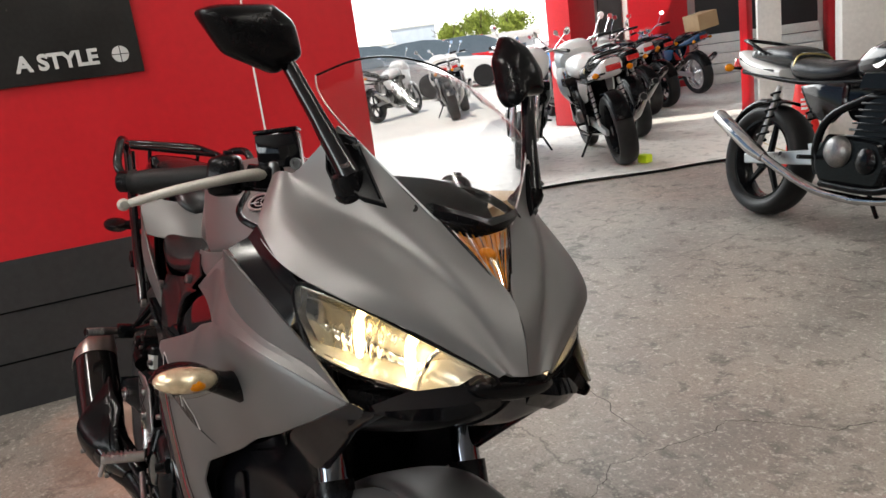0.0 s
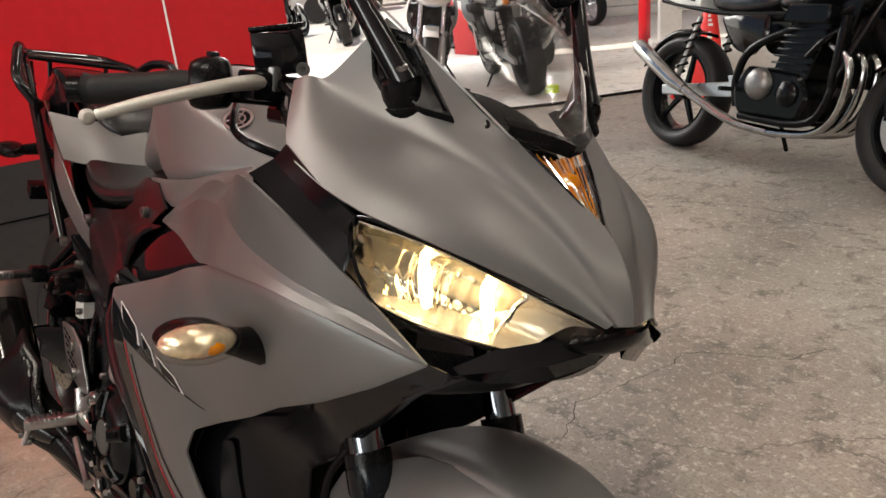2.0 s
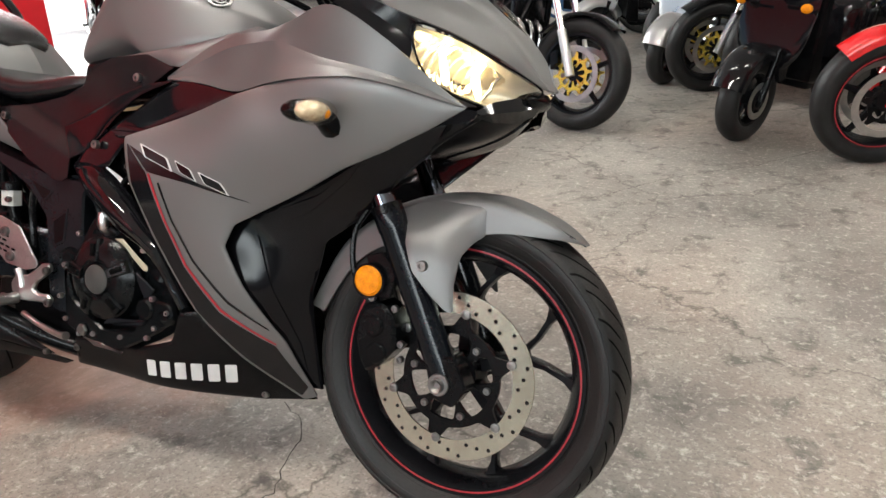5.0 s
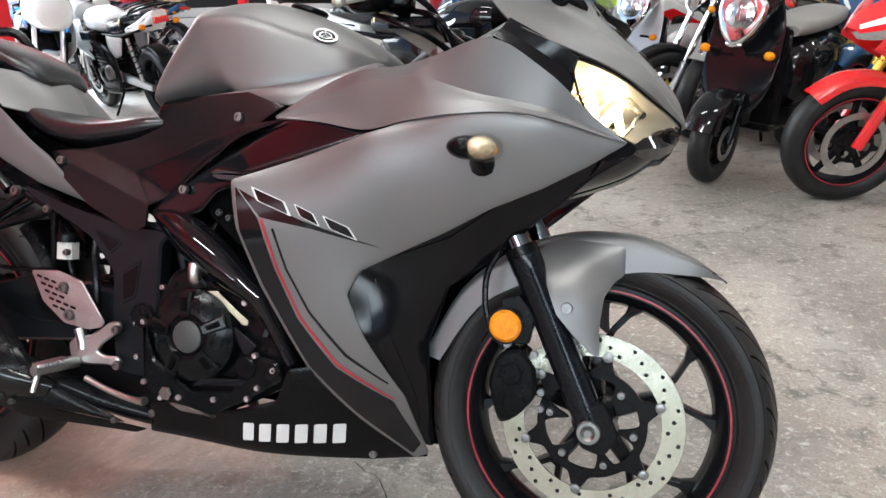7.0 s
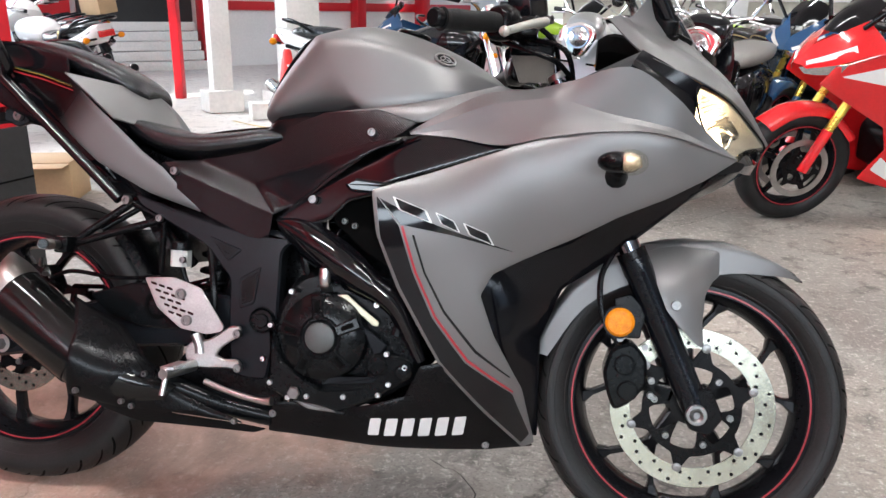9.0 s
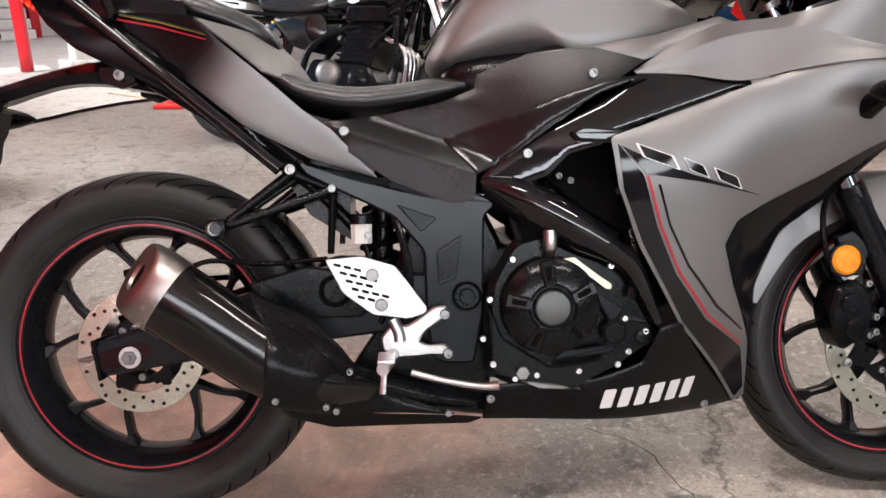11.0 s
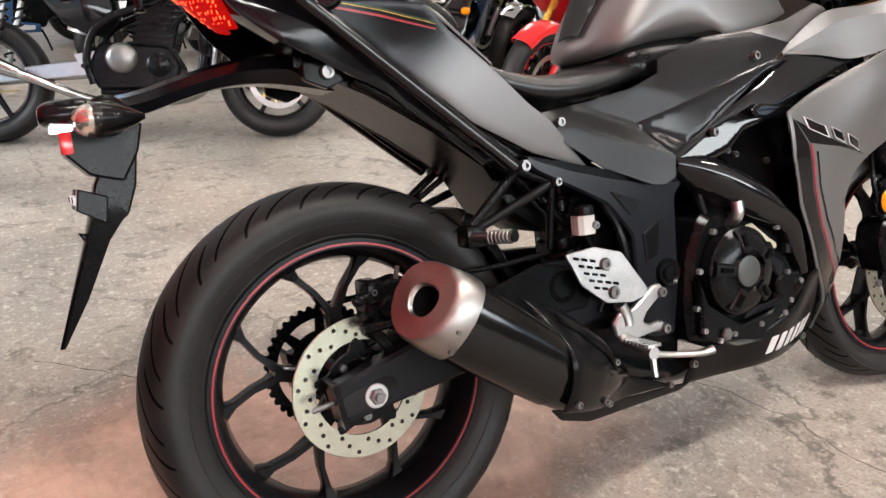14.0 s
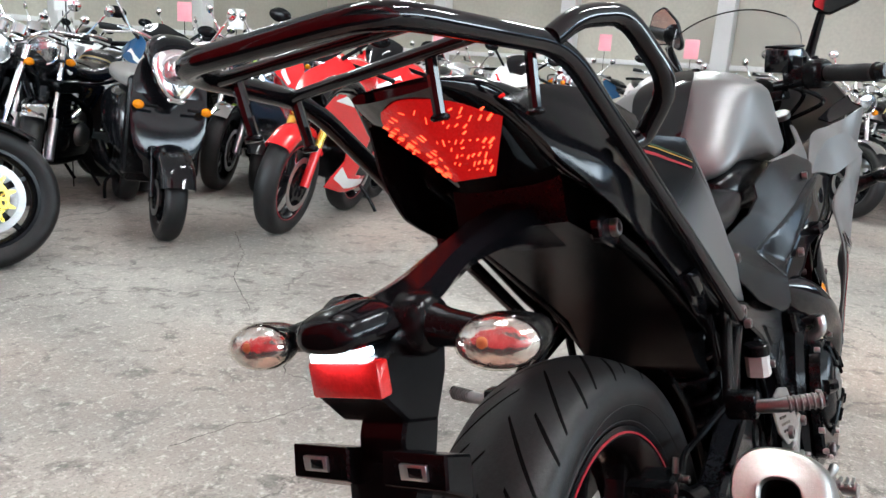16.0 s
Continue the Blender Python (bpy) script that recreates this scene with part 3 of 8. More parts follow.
# hazy white sky far beyond the street
haze = bpy.data.materials.new("hazy_white_sky")
haze.use_nodes = True
haze_nodes = haze.node_tree
haze_light = haze_nodes.nodes.new("ShaderNodeEmission")
haze_light.inputs["Color"].default_value, haze_light.inputs["Strength"].default_value = (0.97, 0.99, 1.0, 1), 3.2
haze_nodes.links.new(haze_light.outputs[0], haze_nodes.nodes["Material Output"].inputs["Surface"])
sky_sheet = lathe([(155, -1), (155, 70), (156, 70), (156, -1)], axis="z", seg=40, start=100, sweep=90)
tagged(part("backdrop", sky_sheet, haze), "hazy white sky over the street", "sky", kind="structure")

# ground outside, the paler apron, and the hall's own slab
tagged(part("ground", box(-160, 160, -160, 160, -0.5, -0.02, 0), APRON), "pale worn concrete yard ground around the hall", "ground", kind="structure")
hall = bmesh.new()
slab = [(-1.3, -8.0), (22.0, -8.0), (22.0, 16.0), (-2.2, 16.0), (-1.55, 5.2), (-2.45, 3.3), (-2.4, 1.2), (-1.1, 1.1)]
top, low = [hall.verts.new((x, y, 0.0)) for x, y in slab], [hall.verts.new((x, y, -0.3)) for x, y in slab]
hall.faces.new(top)
for i in range(len(slab)):
    hall.faces.new((top[i], low[i], low[(i + 1) % len(slab)], top[(i + 1) % len(slab)]))
tagged(part("floor", hall, CONCRETE, flat=True), "worn mottled grey-brown concrete floor with hairline cracks and painted-in red wall bounce", "floor", kind="structure")
yard = bmesh.new()
apron = [(-14.0, -8.0), (-1.32, -8.0), (-1.12, 1.08), (-2.42, 1.18), (-2.47, 3.3), (-1.57, 5.2), (-2.22, 16.0), (-14.0, 16.0)]
top, low = [yard.verts.new((x, y, -0.004)) for x, y in apron], [yard.verts.new((x, y, -0.3)) for x, y in apron]
yard.faces.new(top)
for i in range(len(apron)):
    yard.faces.new((top[i], low[i], low[(i + 1) % len(apron)], top[(i + 1) % len(apron)]))
tagged(part("pavement", yard, APRON, flat=True), "pale cream concrete apron in front of the hall", "pavement", kind="structure")

# the red wall behind the tail: s runs along it, z up
WALL = Matrix.Translation((-1.135, -0.454, 0)) @ Matrix.Rotation(math.atan2(0.1456, 0.9893) * -1 + 0.0, 4, "Z")


def on_wall(name, s0, s1, z0, z1, t0, t1, mat, parent=None, edge=0.0):
    """A slab on the red wall: s along it (to +y), t out of it (to +x)."""
    ob = part(name, box(t0, t1, s0, s1, z0, z1, edge), mat, parent)
    if parent is None:
        ob.matrix_world = WALL
    return ob


tagged(on_wall("wall_west", -8.0, 1.655, 0.58, 4.2, -0.2, 0.0, RED_PAINT), "glossy red painted shop wall", "wall", kind="structure")
tagged(on_wall("wall_west_base", -8.0, 1.655, 0.0, 0.58, -0.2, 0.012, BLACK_WALL), "matt black painted base of the red wall", "wall", kind="structure")
for k, z in enumerate((0.19, 0.385)):
    tagged(on_wall("trim", -8.0, 1.652, z, z + 0.006, 0.012, 0.016, BLACK), "thin black joint strip on the wall base", "trim", kind="structure")
tagged(on_wall("trim_seam", 1.197, 1.204, 0.62, 4.2, 0.0, 0.004, WHITE_WALL), "narrow white strip up the red wall", "trim", kind="structure")

sign = thing("wall_sign", WALL, "black sign board with white lettering on the red wall", "sign")
part("board", box(0.001, 0.016, -1.2, 0.79, 1.195, 1.95, 0.003), BOARD, sign)


def letters(name, text, size, m, mat, parent, depth=0.002, bold=0.0):
    data = bpy.data.curves.new(name, "FONT")
    data.body, data.size, data.extrude, data.offset = text, size, depth, bold
    data.align_x = "RIGHT"
    tmp = new(name, data)
    bpy.context.view_layer.update()
    me = bpy.data.meshes.new_from_object(tmp.evaluated_get(bpy.context.evaluated_depsgraph_get()))
    bpy.data.objects.remove(tmp)
    me.materials.append(mat)
    ob = new(name, me)
    ob.parent = parent
    ob.matrix_basis = m
    return ob


upright = Matrix(((0, 0, 1, 0), (1, 0, 0, 0), (0, 1, 0, 0), (0, 0, 0, 1)))
letters("lettering", "A STYLE", 0.077, Matrix.Translation((0.019, 0.64, 1.243)) @ upright, WHITE_MARK, sign, bold=0.003)
mark = disc(0.030, 0.003, (0.016, 0.718, 1.267), "x", 28)
part("round_mark", mark, WHITE_MARK, sign)
cross = box(0.0192, 0.0202, 0.689, 0.747, 1.2655, 1.2685, 0)
box(0.0192, 0.0202, 0.7165, 0.7195, 1.238, 1.296, 0, cross)
part("cross_mark", cross, BOARD, sign)

# ceiling, far walls with pillars and windows
tagged(part("ceiling", box(-1.35, 22.2, -8.2, 16.2, 4.2, 4.4, 0), CEILING), "pale board ceiling of the hall", "ceiling", kind="structure")
# unseen roofs added; the gap between them lets one sun band through
for outline in ([(-1.352, -8.2), (-1.352, 5.17), (-4.4, 1.54), (-4.4, -8.2)], [(-1.352, 6.10), (-1.352, 13.0), (-6.0, 13.0), (-6.0, 3.93), (-4.4, 2.47)]):
    roof = bmesh.new()
    low, top = [[roof.verts.new((x, y, z)) for x, y in outline] for z in (4.2, 4.4)]
    roof.faces.new(low)
    roof.faces.new(top)
    for i in range(len(outline)):
        j = (i + 1) % len(outline)
        roof.faces.new((low[i], low[j], top[j], top[i]))
    tagged(part("canopy_roof", roof, CEILING, flat=True), "unseen pale canopy added to shade the apron, slit for a sun band", "roof", kind="structure")
tagged(part("wall_east", box(12.0, 12.2, -8.0, 16.0, 0, 4.2, 0), BEIGE), "beige sheet wall at the far end of the hall", "wall", kind="structure")
tagged(part("wall_north", box(0.9, 12.0, 11.0, 11.2, 0, 4.2, 0), BEIGE), "beige sheet wall along the hall", "wall", kind="structure")
# unseen south wall, added and kept dark to deepen the bike's reflections
for x0, x1, z0, z1 in ((-1.5, .3, 0, 2.25), (2.9, 12.0, 0, 2.25), (-1.5, 12.0, 3.65, 4.2)):
    tagged(part("wall_south", box(x0, x1, -8.2, -8.0, z0, z1, 0), DARK_SHEET), "unseen dark grey sheet wall added to darken reflections, with a band of windows", "wall", kind="structure")
for k in range(9):
    tagged(part("window_post", box(-1.3 + 1.6 * k, -1.2 + 1.6 * k, -8.15, -8.05, 2.25, 3.65, 0.004), WHITE_WALL), "white post in the added wall's window band", "post", "window posts", "structure")
for k, (px, py) in enumerate([(11.85, -5), (11.85, -2.4), (11.85, 0.2), (11.85, 2.8), (11.85, 5.4), (11.85, 8.0), (3.4, 10.85), (6.0, 10.85), (8.6, 10.85)]):
    tagged(part("wall_pillar", box(px - 0.13, px + 0.13, py - 0.13, py + 0.13, 0, 4.2, 0.01), WHITE_WALL), "white painted steel wall pillar", "pillar", "hall pillars", "structure")
for z in (1.2, 2.3, 3.4):
    tagged(part("wall_rail", box(11.9, 12.0, -8.0, 10.99, z, z + 0.08, 0.004), WHITE_WALL), "white horizontal rail on the beige wall", "rail", kind="structure")
    tagged(part("wall_rail", box(0.95, 11.88, 10.92, 11.0, z, z + 0.08, 0.004), WHITE_WALL), "white horizontal rail on the beige wall", "rail", kind="structure")
for tx, ty in TUBES:
    lamp = thing("ceiling_light", pose(tx, ty, 4.2), "white ceiling lamp with a bright tube", "lamp", "ceiling lamps")
    part("housing", box(-0.62, 0.62, -0.09, 0.09, -0.10, 0.0, 0.006), WHITE_WALL, lamp)
    part("tube", tube([(-0.58, 0, -0.125), (0.58, 0, -0.125)], 0.018, 12, smooth=False), TUBE, lamp)

# pillars and the red shop front beyond the apron
for px, py, w in ((-2.44, 6.13, 0.2), (-1.62, 6.2, 0.34)):
    pil = thing("yard_pillar", pose(px, py, 0, 0, 0, 40), "pale grey painted square pillar on a stone block", "pillar", "yard pillars", "structure")
    part("shaft", box(-w / 2, w / 2, -w / 2, w / 2, 0.0, 3.7, 0.01), PILLAR, pil)
    part("plinth", box(-w * 0.9, w * 0.9, -w * 0.9, w * 0.9, 0, 0.22, 0.015), PILLAR, pil)
SHOP = pose(-6.2, 8.2, 0, 0, 0, 47)
front = thing("shop_front", SHOP, "red and white shop front across the yard", "building", kind="structure")
part("wall", box(-1.0, 12.0, 2.2, 2.4, 0, 4.6, 0), WHITE_WALL, front)
for x0, x1, z1 in ((-.98, -.45, 3.6), (0.1, 1.05, 3.6), (3.2, 3.34, 3.6), (6.4, 6.6, 3.2), (8.0, 8.2, 3.2)):
    part("red_panel", box(x0, x1, 1.9, 2.196, 0.0, z1, 0.01), RED_PAINT, front)
for z in (1.0, 2.9):
    part("red_band", box(3.36, 9.5, 2.12, 2.196, z, z + .16, 0.005), RED_PAINT, front)
# black slabs on the wall stand for the unlit inside of the openings
for x0, x1 in ((-.4, 0.0), (1.2, 3.1)):
    part("dark_opening", box(x0, x1, 2.10, 2.196, 0.5, 3.0, 0.01), BLACK_WALL, front)
for k in range(5):
    part("step", box(1.2, 3.1, 1.55 + .12 * k, 2.09, .16 * k, .16 * k + .15, 0.01), PILLAR, front)
for x0, x1 in ((3.6, 4.8), (5.0, 6.2), (6.7, 7.9)):
    win = part("window", box(x0, x1, 2.13, 2.196, 1.25, 2.75, 0.01), GLASS, front)
    part("window_frame", box(x0 - .06, x1 + .06, 2.16, 2.197, 1.2, 1.25, 0.005), WHITE_WALL, win)
for px, py, w, h in ((-5.35, 6.35, .42, 4.2), (-3.42, 7.12, .10, 4.2)):
    tagged(part("red_post", box(px - w / 2, px + w / 2, py - w / 2, py + w / 2, 0, h, 0.01), RED_PAINT), "red painted post at the yard", "post", "red posts", "structure")

# the sunny street beyond the yard
def far_building(x, y, turn, w, d, h, mat, label, windows):
    b = thing("far_building", pose(x, y, 0, 0, 0, turn), label, "building", "far buildings")
    part("wall", box(-w / 2, w / 2, 0, d, 0, h, 0.02), mat, b)
    part("roof", box(-w / 2 - .2, w / 2 + .2, -.2, d + .2, h, h + .25, 0.02), PILLAR, b)
    for k in range(windows):
        x0 = -w / 2 + (k + .5) * w / windows
        for z in [1.2 + 2.6 * j for j in range(int((h - 1) / 2.6))] or [.25]:
            win = part("window", box(x0 - .45, x0 + .45, -.05, .02, z, min(z + 1.3, h - .2), 0.01), GLASS, b)
            part("window_frame", box(x0 - .03, x0 + .03, -.07, -.05, z, min(z + 1.3, h - .2), 0.005), WHITE_WALL, win)
            part("window_frame", box(x0 - .45, x0 + .45, -.075, -.072, (z + min(z + 1.3, h - .2)) / 2 - .03, (z + min(z + 1.3, h - .2)) / 2 + .03, 0.001), WHITE_WALL, win)
    return b


far_building(-101.3, 60.6, 60, 6.7, 8, 5.1, GREY_WALL, "blue-grey block building in the sun", 1)
far_building(-103.5, 53.0, 60, 9.5, 8, 3.0, GREY_WALL, "low blue-grey building along the street", 2)
far_building(-21.2, 16.6, 55, 3.2, 4, 1.22, WHITE_WALL, "low white building with framed windows", 2)


def tree(x, y, h, seed):
    rng = random.Random(seed)
    t = thing("tree", pose(x, y, 0), "sunlit yellow-green street tree", "tree", "street trees")
    part("trunk", tube([(0, 0, 0), (.1, .05, h * .3), (.0, .1, h * .55)], [.22, .16, .09], 10), BARK, t)
    for k in range(7):
        a = rng.uniform(0, 6.28)
        part("limb", tube([(.05, .05, h * rng.uniform(.3, .5)), (.6 * math.cos(a), .6 * math.sin(a), h * .62), (1.5 * math.cos(a), 1.5 * math.sin(a), h * rng.uniform(.7, .9))], [.08, .05, .02], 6), BARK, t)
    verts, faces = [], []
    for k in range(5200):
        a, u = rng.uniform(0, 6.28), rng.uniform(-1, 1)
        r = (rng.random() ** .45) * (.72 + .30 * math.sin(3 * a + seed) * math.cos(2.3 * u + seed) + .22 * math.sin(7 * a + 5 * u + seed))
        c = Vector((r * h * .42 * math.cos(a) * math.sqrt(1 - u * u), r * h * .42 * math.sin(a) * math.sqrt(1 - u * u), h * .68 + r * h * .30 * u))
        q = Euler((rng.uniform(0, 6), rng.uniform(0, 6), 0)).to_matrix()
        n = len(verts)
        sz = rng.uniform(.07, .15)
        verts += [c + q @ Vector(p) * sz for p in ((-1, 0, 0), (0, .5, .1), (1, 0, 0), (0, -.5, .1))]
        faces.append((n, n + 1, n + 2, n + 3))
    me = bpy.data.meshes.new("crown")
    me.from_pydata([tuple(v) for v in verts], [], faces)
    me.materials.append(FOLIAGE)
    crown = new("crown", me)
    crown.parent = t
    return t


for k, (x, y, h) in enumerate(((-45.0, 36.0, 3.6), (-46.8, 34.3, 4.0), (-48.2, 32.6, 3.2), (-4.0, -13.0, 6.0), (1.5, -15.0, 7.0), (6.5, -13.5, 6.5))):
    tree(x, y, h, k + 3)

# hairline cracks and a hose on the floor
rng = random.Random(5)
for line in ([(.853, .149), (.923, .096), (.965, .05), (.976, -.019), (.991, -.075), (1.011, -.138), (.996, -.257), (1.05, -.5)], [(2.055, 2.885), (1.749, 2.482), (1.439, 2.22), (1.294, 2.009), (1.17, 1.823)], [(.828, .78), (.759, .915), (.788, 1.045), (.813, 1.174), (.818, 1.312), (.925, 1.39), (1.049, 1.455), (1.107, 1.582)], [(-.457, .882), (-.349, .786), (-.264, .698), (-.159, .601), (-.229, .476), (-.277, .401)], [(.305, 1.196), (.493, 1.163), (.552, 1.12), (.718, 1.089)]):
    pts = [Vector((x, y, 0)) for x, y in line]
    path = []
    for a, b in zip(pts, pts[1:]):
        n = max(2, int((b - a).length / .02))
        path += [a.lerp(b, k / n) + Vector((rng.gauss(0, .004), rng.gauss(0, .004), 0)) for k in range(n)]
    bm = bmesh.new()
    last = None
    for i, q in enumerate(path):
        d = (path[min(i + 1, len(path) - 1)] - path[max(i - 1, 0)]).normalized()
        w = Vector((-d.y, d.x, 0)) * rng.uniform(.0006, .0019)
        pair = [bm.verts.new(q + w + Vector((0, 0, .0012))), bm.verts.new(q - w + Vector((0, 0, .0012)))]
        if last:
            bm.faces.new((last[0], last[1], pair[1], pair[0]))
        last = pair
    tagged(part("floor_crack", bm, CRACK, flat=True), "dark hairline crack in the concrete floor", "crack", "floor cracks", "structure")
# ---------------------------------------------------------------- the grey sport bike: x ahead from the rear axle, y to its left, z up in its own plane
bike = thing("sport_motorcycle", pose(0, -0.07, 0, -15.5, 0, 0), "satin grey faired sport motorcycle leaning on its side stand", "motorcycle")
SIDES = (False, True)
# near-black, no gleam: paints shade into grooves, slots, outlet, engine mount and dash
SHADE_BLACK = material("shade_black", (0.002, 0.002, 0.002), 0.9, 0.0, 0.1, spec=0.05)


def bar(p0, p1, w0, w1, t0, t1, bm=None):
    """A tapered square bar: w across in the wheel's plane, t along y."""
    bm = bm or bmesh.new()
    p0, p1 = Vector(p0), Vector(p1)
    d = (p1 - p0).normalized()
    u = d.cross(Vector((0, 1, 0))).normalized()
    rings = []
    for p, w, t in ((p0, w0, t0), (p1, w1, t1)):
        rings.append([p + u * w * a + Vector((0, t * b, 0)) for a, b in ((-.35, -.5), (.35, -.5), (.5, -.3), (.5, .3), (.35, .5), (-.35, .5), (-.5, .3), (-.5, -.3))])
    return loft(rings, bm=bm)


def tyre_mesh(R, half, bead, turns=120):
    """A smooth tyre round the y axis; also gives its radius over y."""
    prof = [(bead, -half * 0.62), (bead + 0.010, -half * 0.80), (bead + (R - bead) * 0.38, -half * 0.97), (bead + (R - bead) * 0.60, -half), (bead + (R - bead) * 0.80, -half * 0.86), (R - 0.006, -half * 0.50), (R, 0.0)]
    prof = prof + [(r, -y) for r, y in prof[-2::-1]]
    fine = [(p.x, p.y) for p in spline([(r, y, 0) for r, y in prof], 4)]
    n = len(fine)
    bm = bmesh.new()
    rings = []
    for k in range(turns):
        a = 2 * math.pi * k / turns
        ring = []
        for i, (r, y) in enumerate(fine):
            ring.append(bm.verts.new((r * math.cos(a), y, r * math.sin(a))))
        rings.append(ring)
    for k in range(turns):
        a, b = rings[k], rings[(k + 1) % turns]
        for i in range(n - 1):
            bm.faces.new((a[i], a[i + 1], b[i + 1], b[i]))
        bm.faces.new((a[n - 1], a[0], b[0], b[n - 1]))
    crown = sorted((y, r) for r, y in fine if r > bead + (R - bead) * 0.55)
    return bm, lambda y: float(np.interp(y, [c[0] for c in crown], [c[1] for c in crown]))


def tread_mesh(radius, half, count=20):
    """Slanting tread grooves, their shade painted as dark tapering strips lying on the crown, a long and a short one by
    turns.
    """
    bm = bmesh.new()
    for side in (1, -1):
        for k in range(count):
            for q0, q1, lean, shift in ((.06, .92, 1.15, 0.0), (.42, .96, .95, .50)):
                last = None
                for i in range(13):
                    t = i / 12
                    q = q0 + (q1 - q0) * t
                    y = side * q * half
                    a = 2 * math.pi / count * (k + shift + (.5 if side < 0 else 0) + lean * (q - .3))
                    w = .0042 * math.sin(math.pi * (.14 + .72 * t)) ** .6 / radius(0)
                    r = radius(y) + .0004
                    pair = [bm.verts.new((r * math.cos(a + d), y, r * math.sin(a + d))) for d in (-w, w)]
                    if last:
                        bm.faces.new((last[0], last[1], pair[1], pair[0]))
                    last = pair
    return bm


def sport_wheel(parent, x, z, R, half, name, first):
    w = new(name)
    w.parent, w.matrix_basis = parent, Matrix.Translation((x, 0, z))
    rim_half = half * 0.80
    body, radius = tyre_mesh(R, half, 0.2225)
    tyre = part("tyre", body, RUBBER, w, "black tyre with slanting tread grooves")
    # strips on the crown give the grooves' shade by colour
    tagged(part("tread_pattern", tread_mesh(radius, half), SHADE_BLACK, tyre), "dark strips painting the shade of slanting tread grooves", kind="stuff")
    h = rim_half
    part("rim", lathe([(0.2270, -h), (0.2235, -h + .006), (0.207, -h * .55), (0.203, 0), (0.207, h * .55), (0.2235, h - .006), (0.2270, h), (0.2145, h), (0.200, h * .62), (0.192, 0), (0.200, -h * .62), (0.2145, -h)], seg=96), RIM, w)
    for s in (-1, 1):
        part("rim_tape", lathe([(0.2174, s * (h + .0002)), (0.2202, s * (h + .0002)), (0.2202, s * (h + .0012)), (0.2174, s * (h + .0012))], seg=96), RED_LINE, w, "thin red rim tape")
    for q, d in ((.010, .004), (.030, .0035), (.046, .003)):
        r = 0.2225 + q
        y = float(np.interp(r, [0.2225, 0.2325, 0.2225 + (R - .2225) * .38, 0.2225 + (R - .2225) * .60], [half * .62, half * .80, half * .97, half]))
        for sgn in (-1, 1):
            part("sidewall_rib", lathe([(r - d, sgn * (y - .002)), (r, sgn * (y + .0010)), (r + d, sgn * (y - .0005))], seg=72, closed=True), RUBBER, tyre)
    for k in range(5):
        a = radians(first + 72 * k)
        p = lambda r, d, y=0.0: (r * math.cos(a + radians(d)), y, r * math.sin(a + radians(d)))
        bm = bar(p(0.035, 0), p(0.118, 0), 0.030, 0.022, 0.05, 0.034)
        for d in (-1, 1):
            bar(p(0.106, d * 2.0), p(0.150, d * 10.5), 0.0150, 0.0105, 0.034, 0.029, bm)
            bar(p(0.148, d * 10.2), p(0.186, d * 17.2), 0.0105, 0.0120, 0.029, 0.028, bm)
            bar(p(0.180, d * 16.2), p(0.201, d * 19.0), 0.0125, 0.0300, 0.028, 0.034, bm)
        part("spoke", bm, RIM, w)
    part("hub", lathe([(0.0, -0.055), (0.036, -0.055), (0.024, -0.045), (0.040, 0.0), (0.024, 0.045), (0.036, 0.055), (0, 0.055)], seg=32, closed=False), RIM, w)
    return w


def carrier_mesh(y, r_in, ring, r_out, arms, phase, t=.0035, seg=120):
    """A disc carrier in one piece: a wavy ring with tabs out to the disc and in to the hub."""
    bm, rings = bmesh.new(), []
    for k in range(seg):
        a = 2 * math.pi * k / seg
        o = ring + (r_out - ring) * max(0.0, math.cos(arms * (a - phase))) ** 3
        i = ring - .013 - (ring - .013 - r_in) * max(0.0, -math.cos(arms * (a - phase))) ** 2.2
        rings.append([bm.verts.new((r * math.cos(a), y + h, r * math.sin(a))) for r, h in ((i, -t), (o, -t), (o, t), (i, t))])
    for k in range(seg):
        p, q = rings[k], rings[(k + 1) % seg]
        for i in range(4):
            bm.faces.new((p[i], p[(i + 1) % 4], q[(i + 1) % 4], q[i]))
    return bm


def brake_disc(parent, y, r0, r1, arms, holes, buttons=True):
    """A drilled disc with a scalloped black carrier."""
    d = part("brake_disc", lathe([(r0, y - 0.002), (r1 - .0008, y - 0.002), (r1, y - .0012), (r1, y + .0012), (r1 - .0008, y + .002), (r0, y + .002)], seg=96), STEEL, parent, "drilled steel brake disc")
    # black discs laid on the steel stand for the drilled holes' shade
    bm = bmesh.new()
    for k in range(holes):
        a = 2 * math.pi * k / holes
        r = r0 + (r1 - r0) * (0.25, 0.5, 0.75)[k % 3]
        for s in (-1, 1):
            disc(0.0036, 0.0009, (r * math.cos(a), y + s * 0.0016, r * math.sin(a)), (0, s, 0), 10, 0.0002, bm)
    tagged(part("drilled_pattern", bm, BLACK_MARK, d), "small black discs for the shade of drilled cooling holes", kind="stuff")
    part("disc_carrier", carrier_mesh(y, .038, r0 * .80, r0 + .004, arms, .35), BLACK, d)
    for k in range(arms):
        a = .35 + 2 * math.pi * k / arms
        if buttons:
            part("float_button", lathe([(.0035, .0035), (.0075, .0030), (.0085, 0), (0, 0), (0, .0015), (.003, .0015)], ((r0 + .002) * math.cos(a), y - .003, (r0 + .002) * math.sin(a)), (0, -1, 0), 18), BOLT, d)
        b = a + math.pi / arms
        bolt(d, (r0 * .62 * math.cos(b), y - 0.003, r0 * .62 * math.sin(b)), 0.0075, length=0.007)
    return d


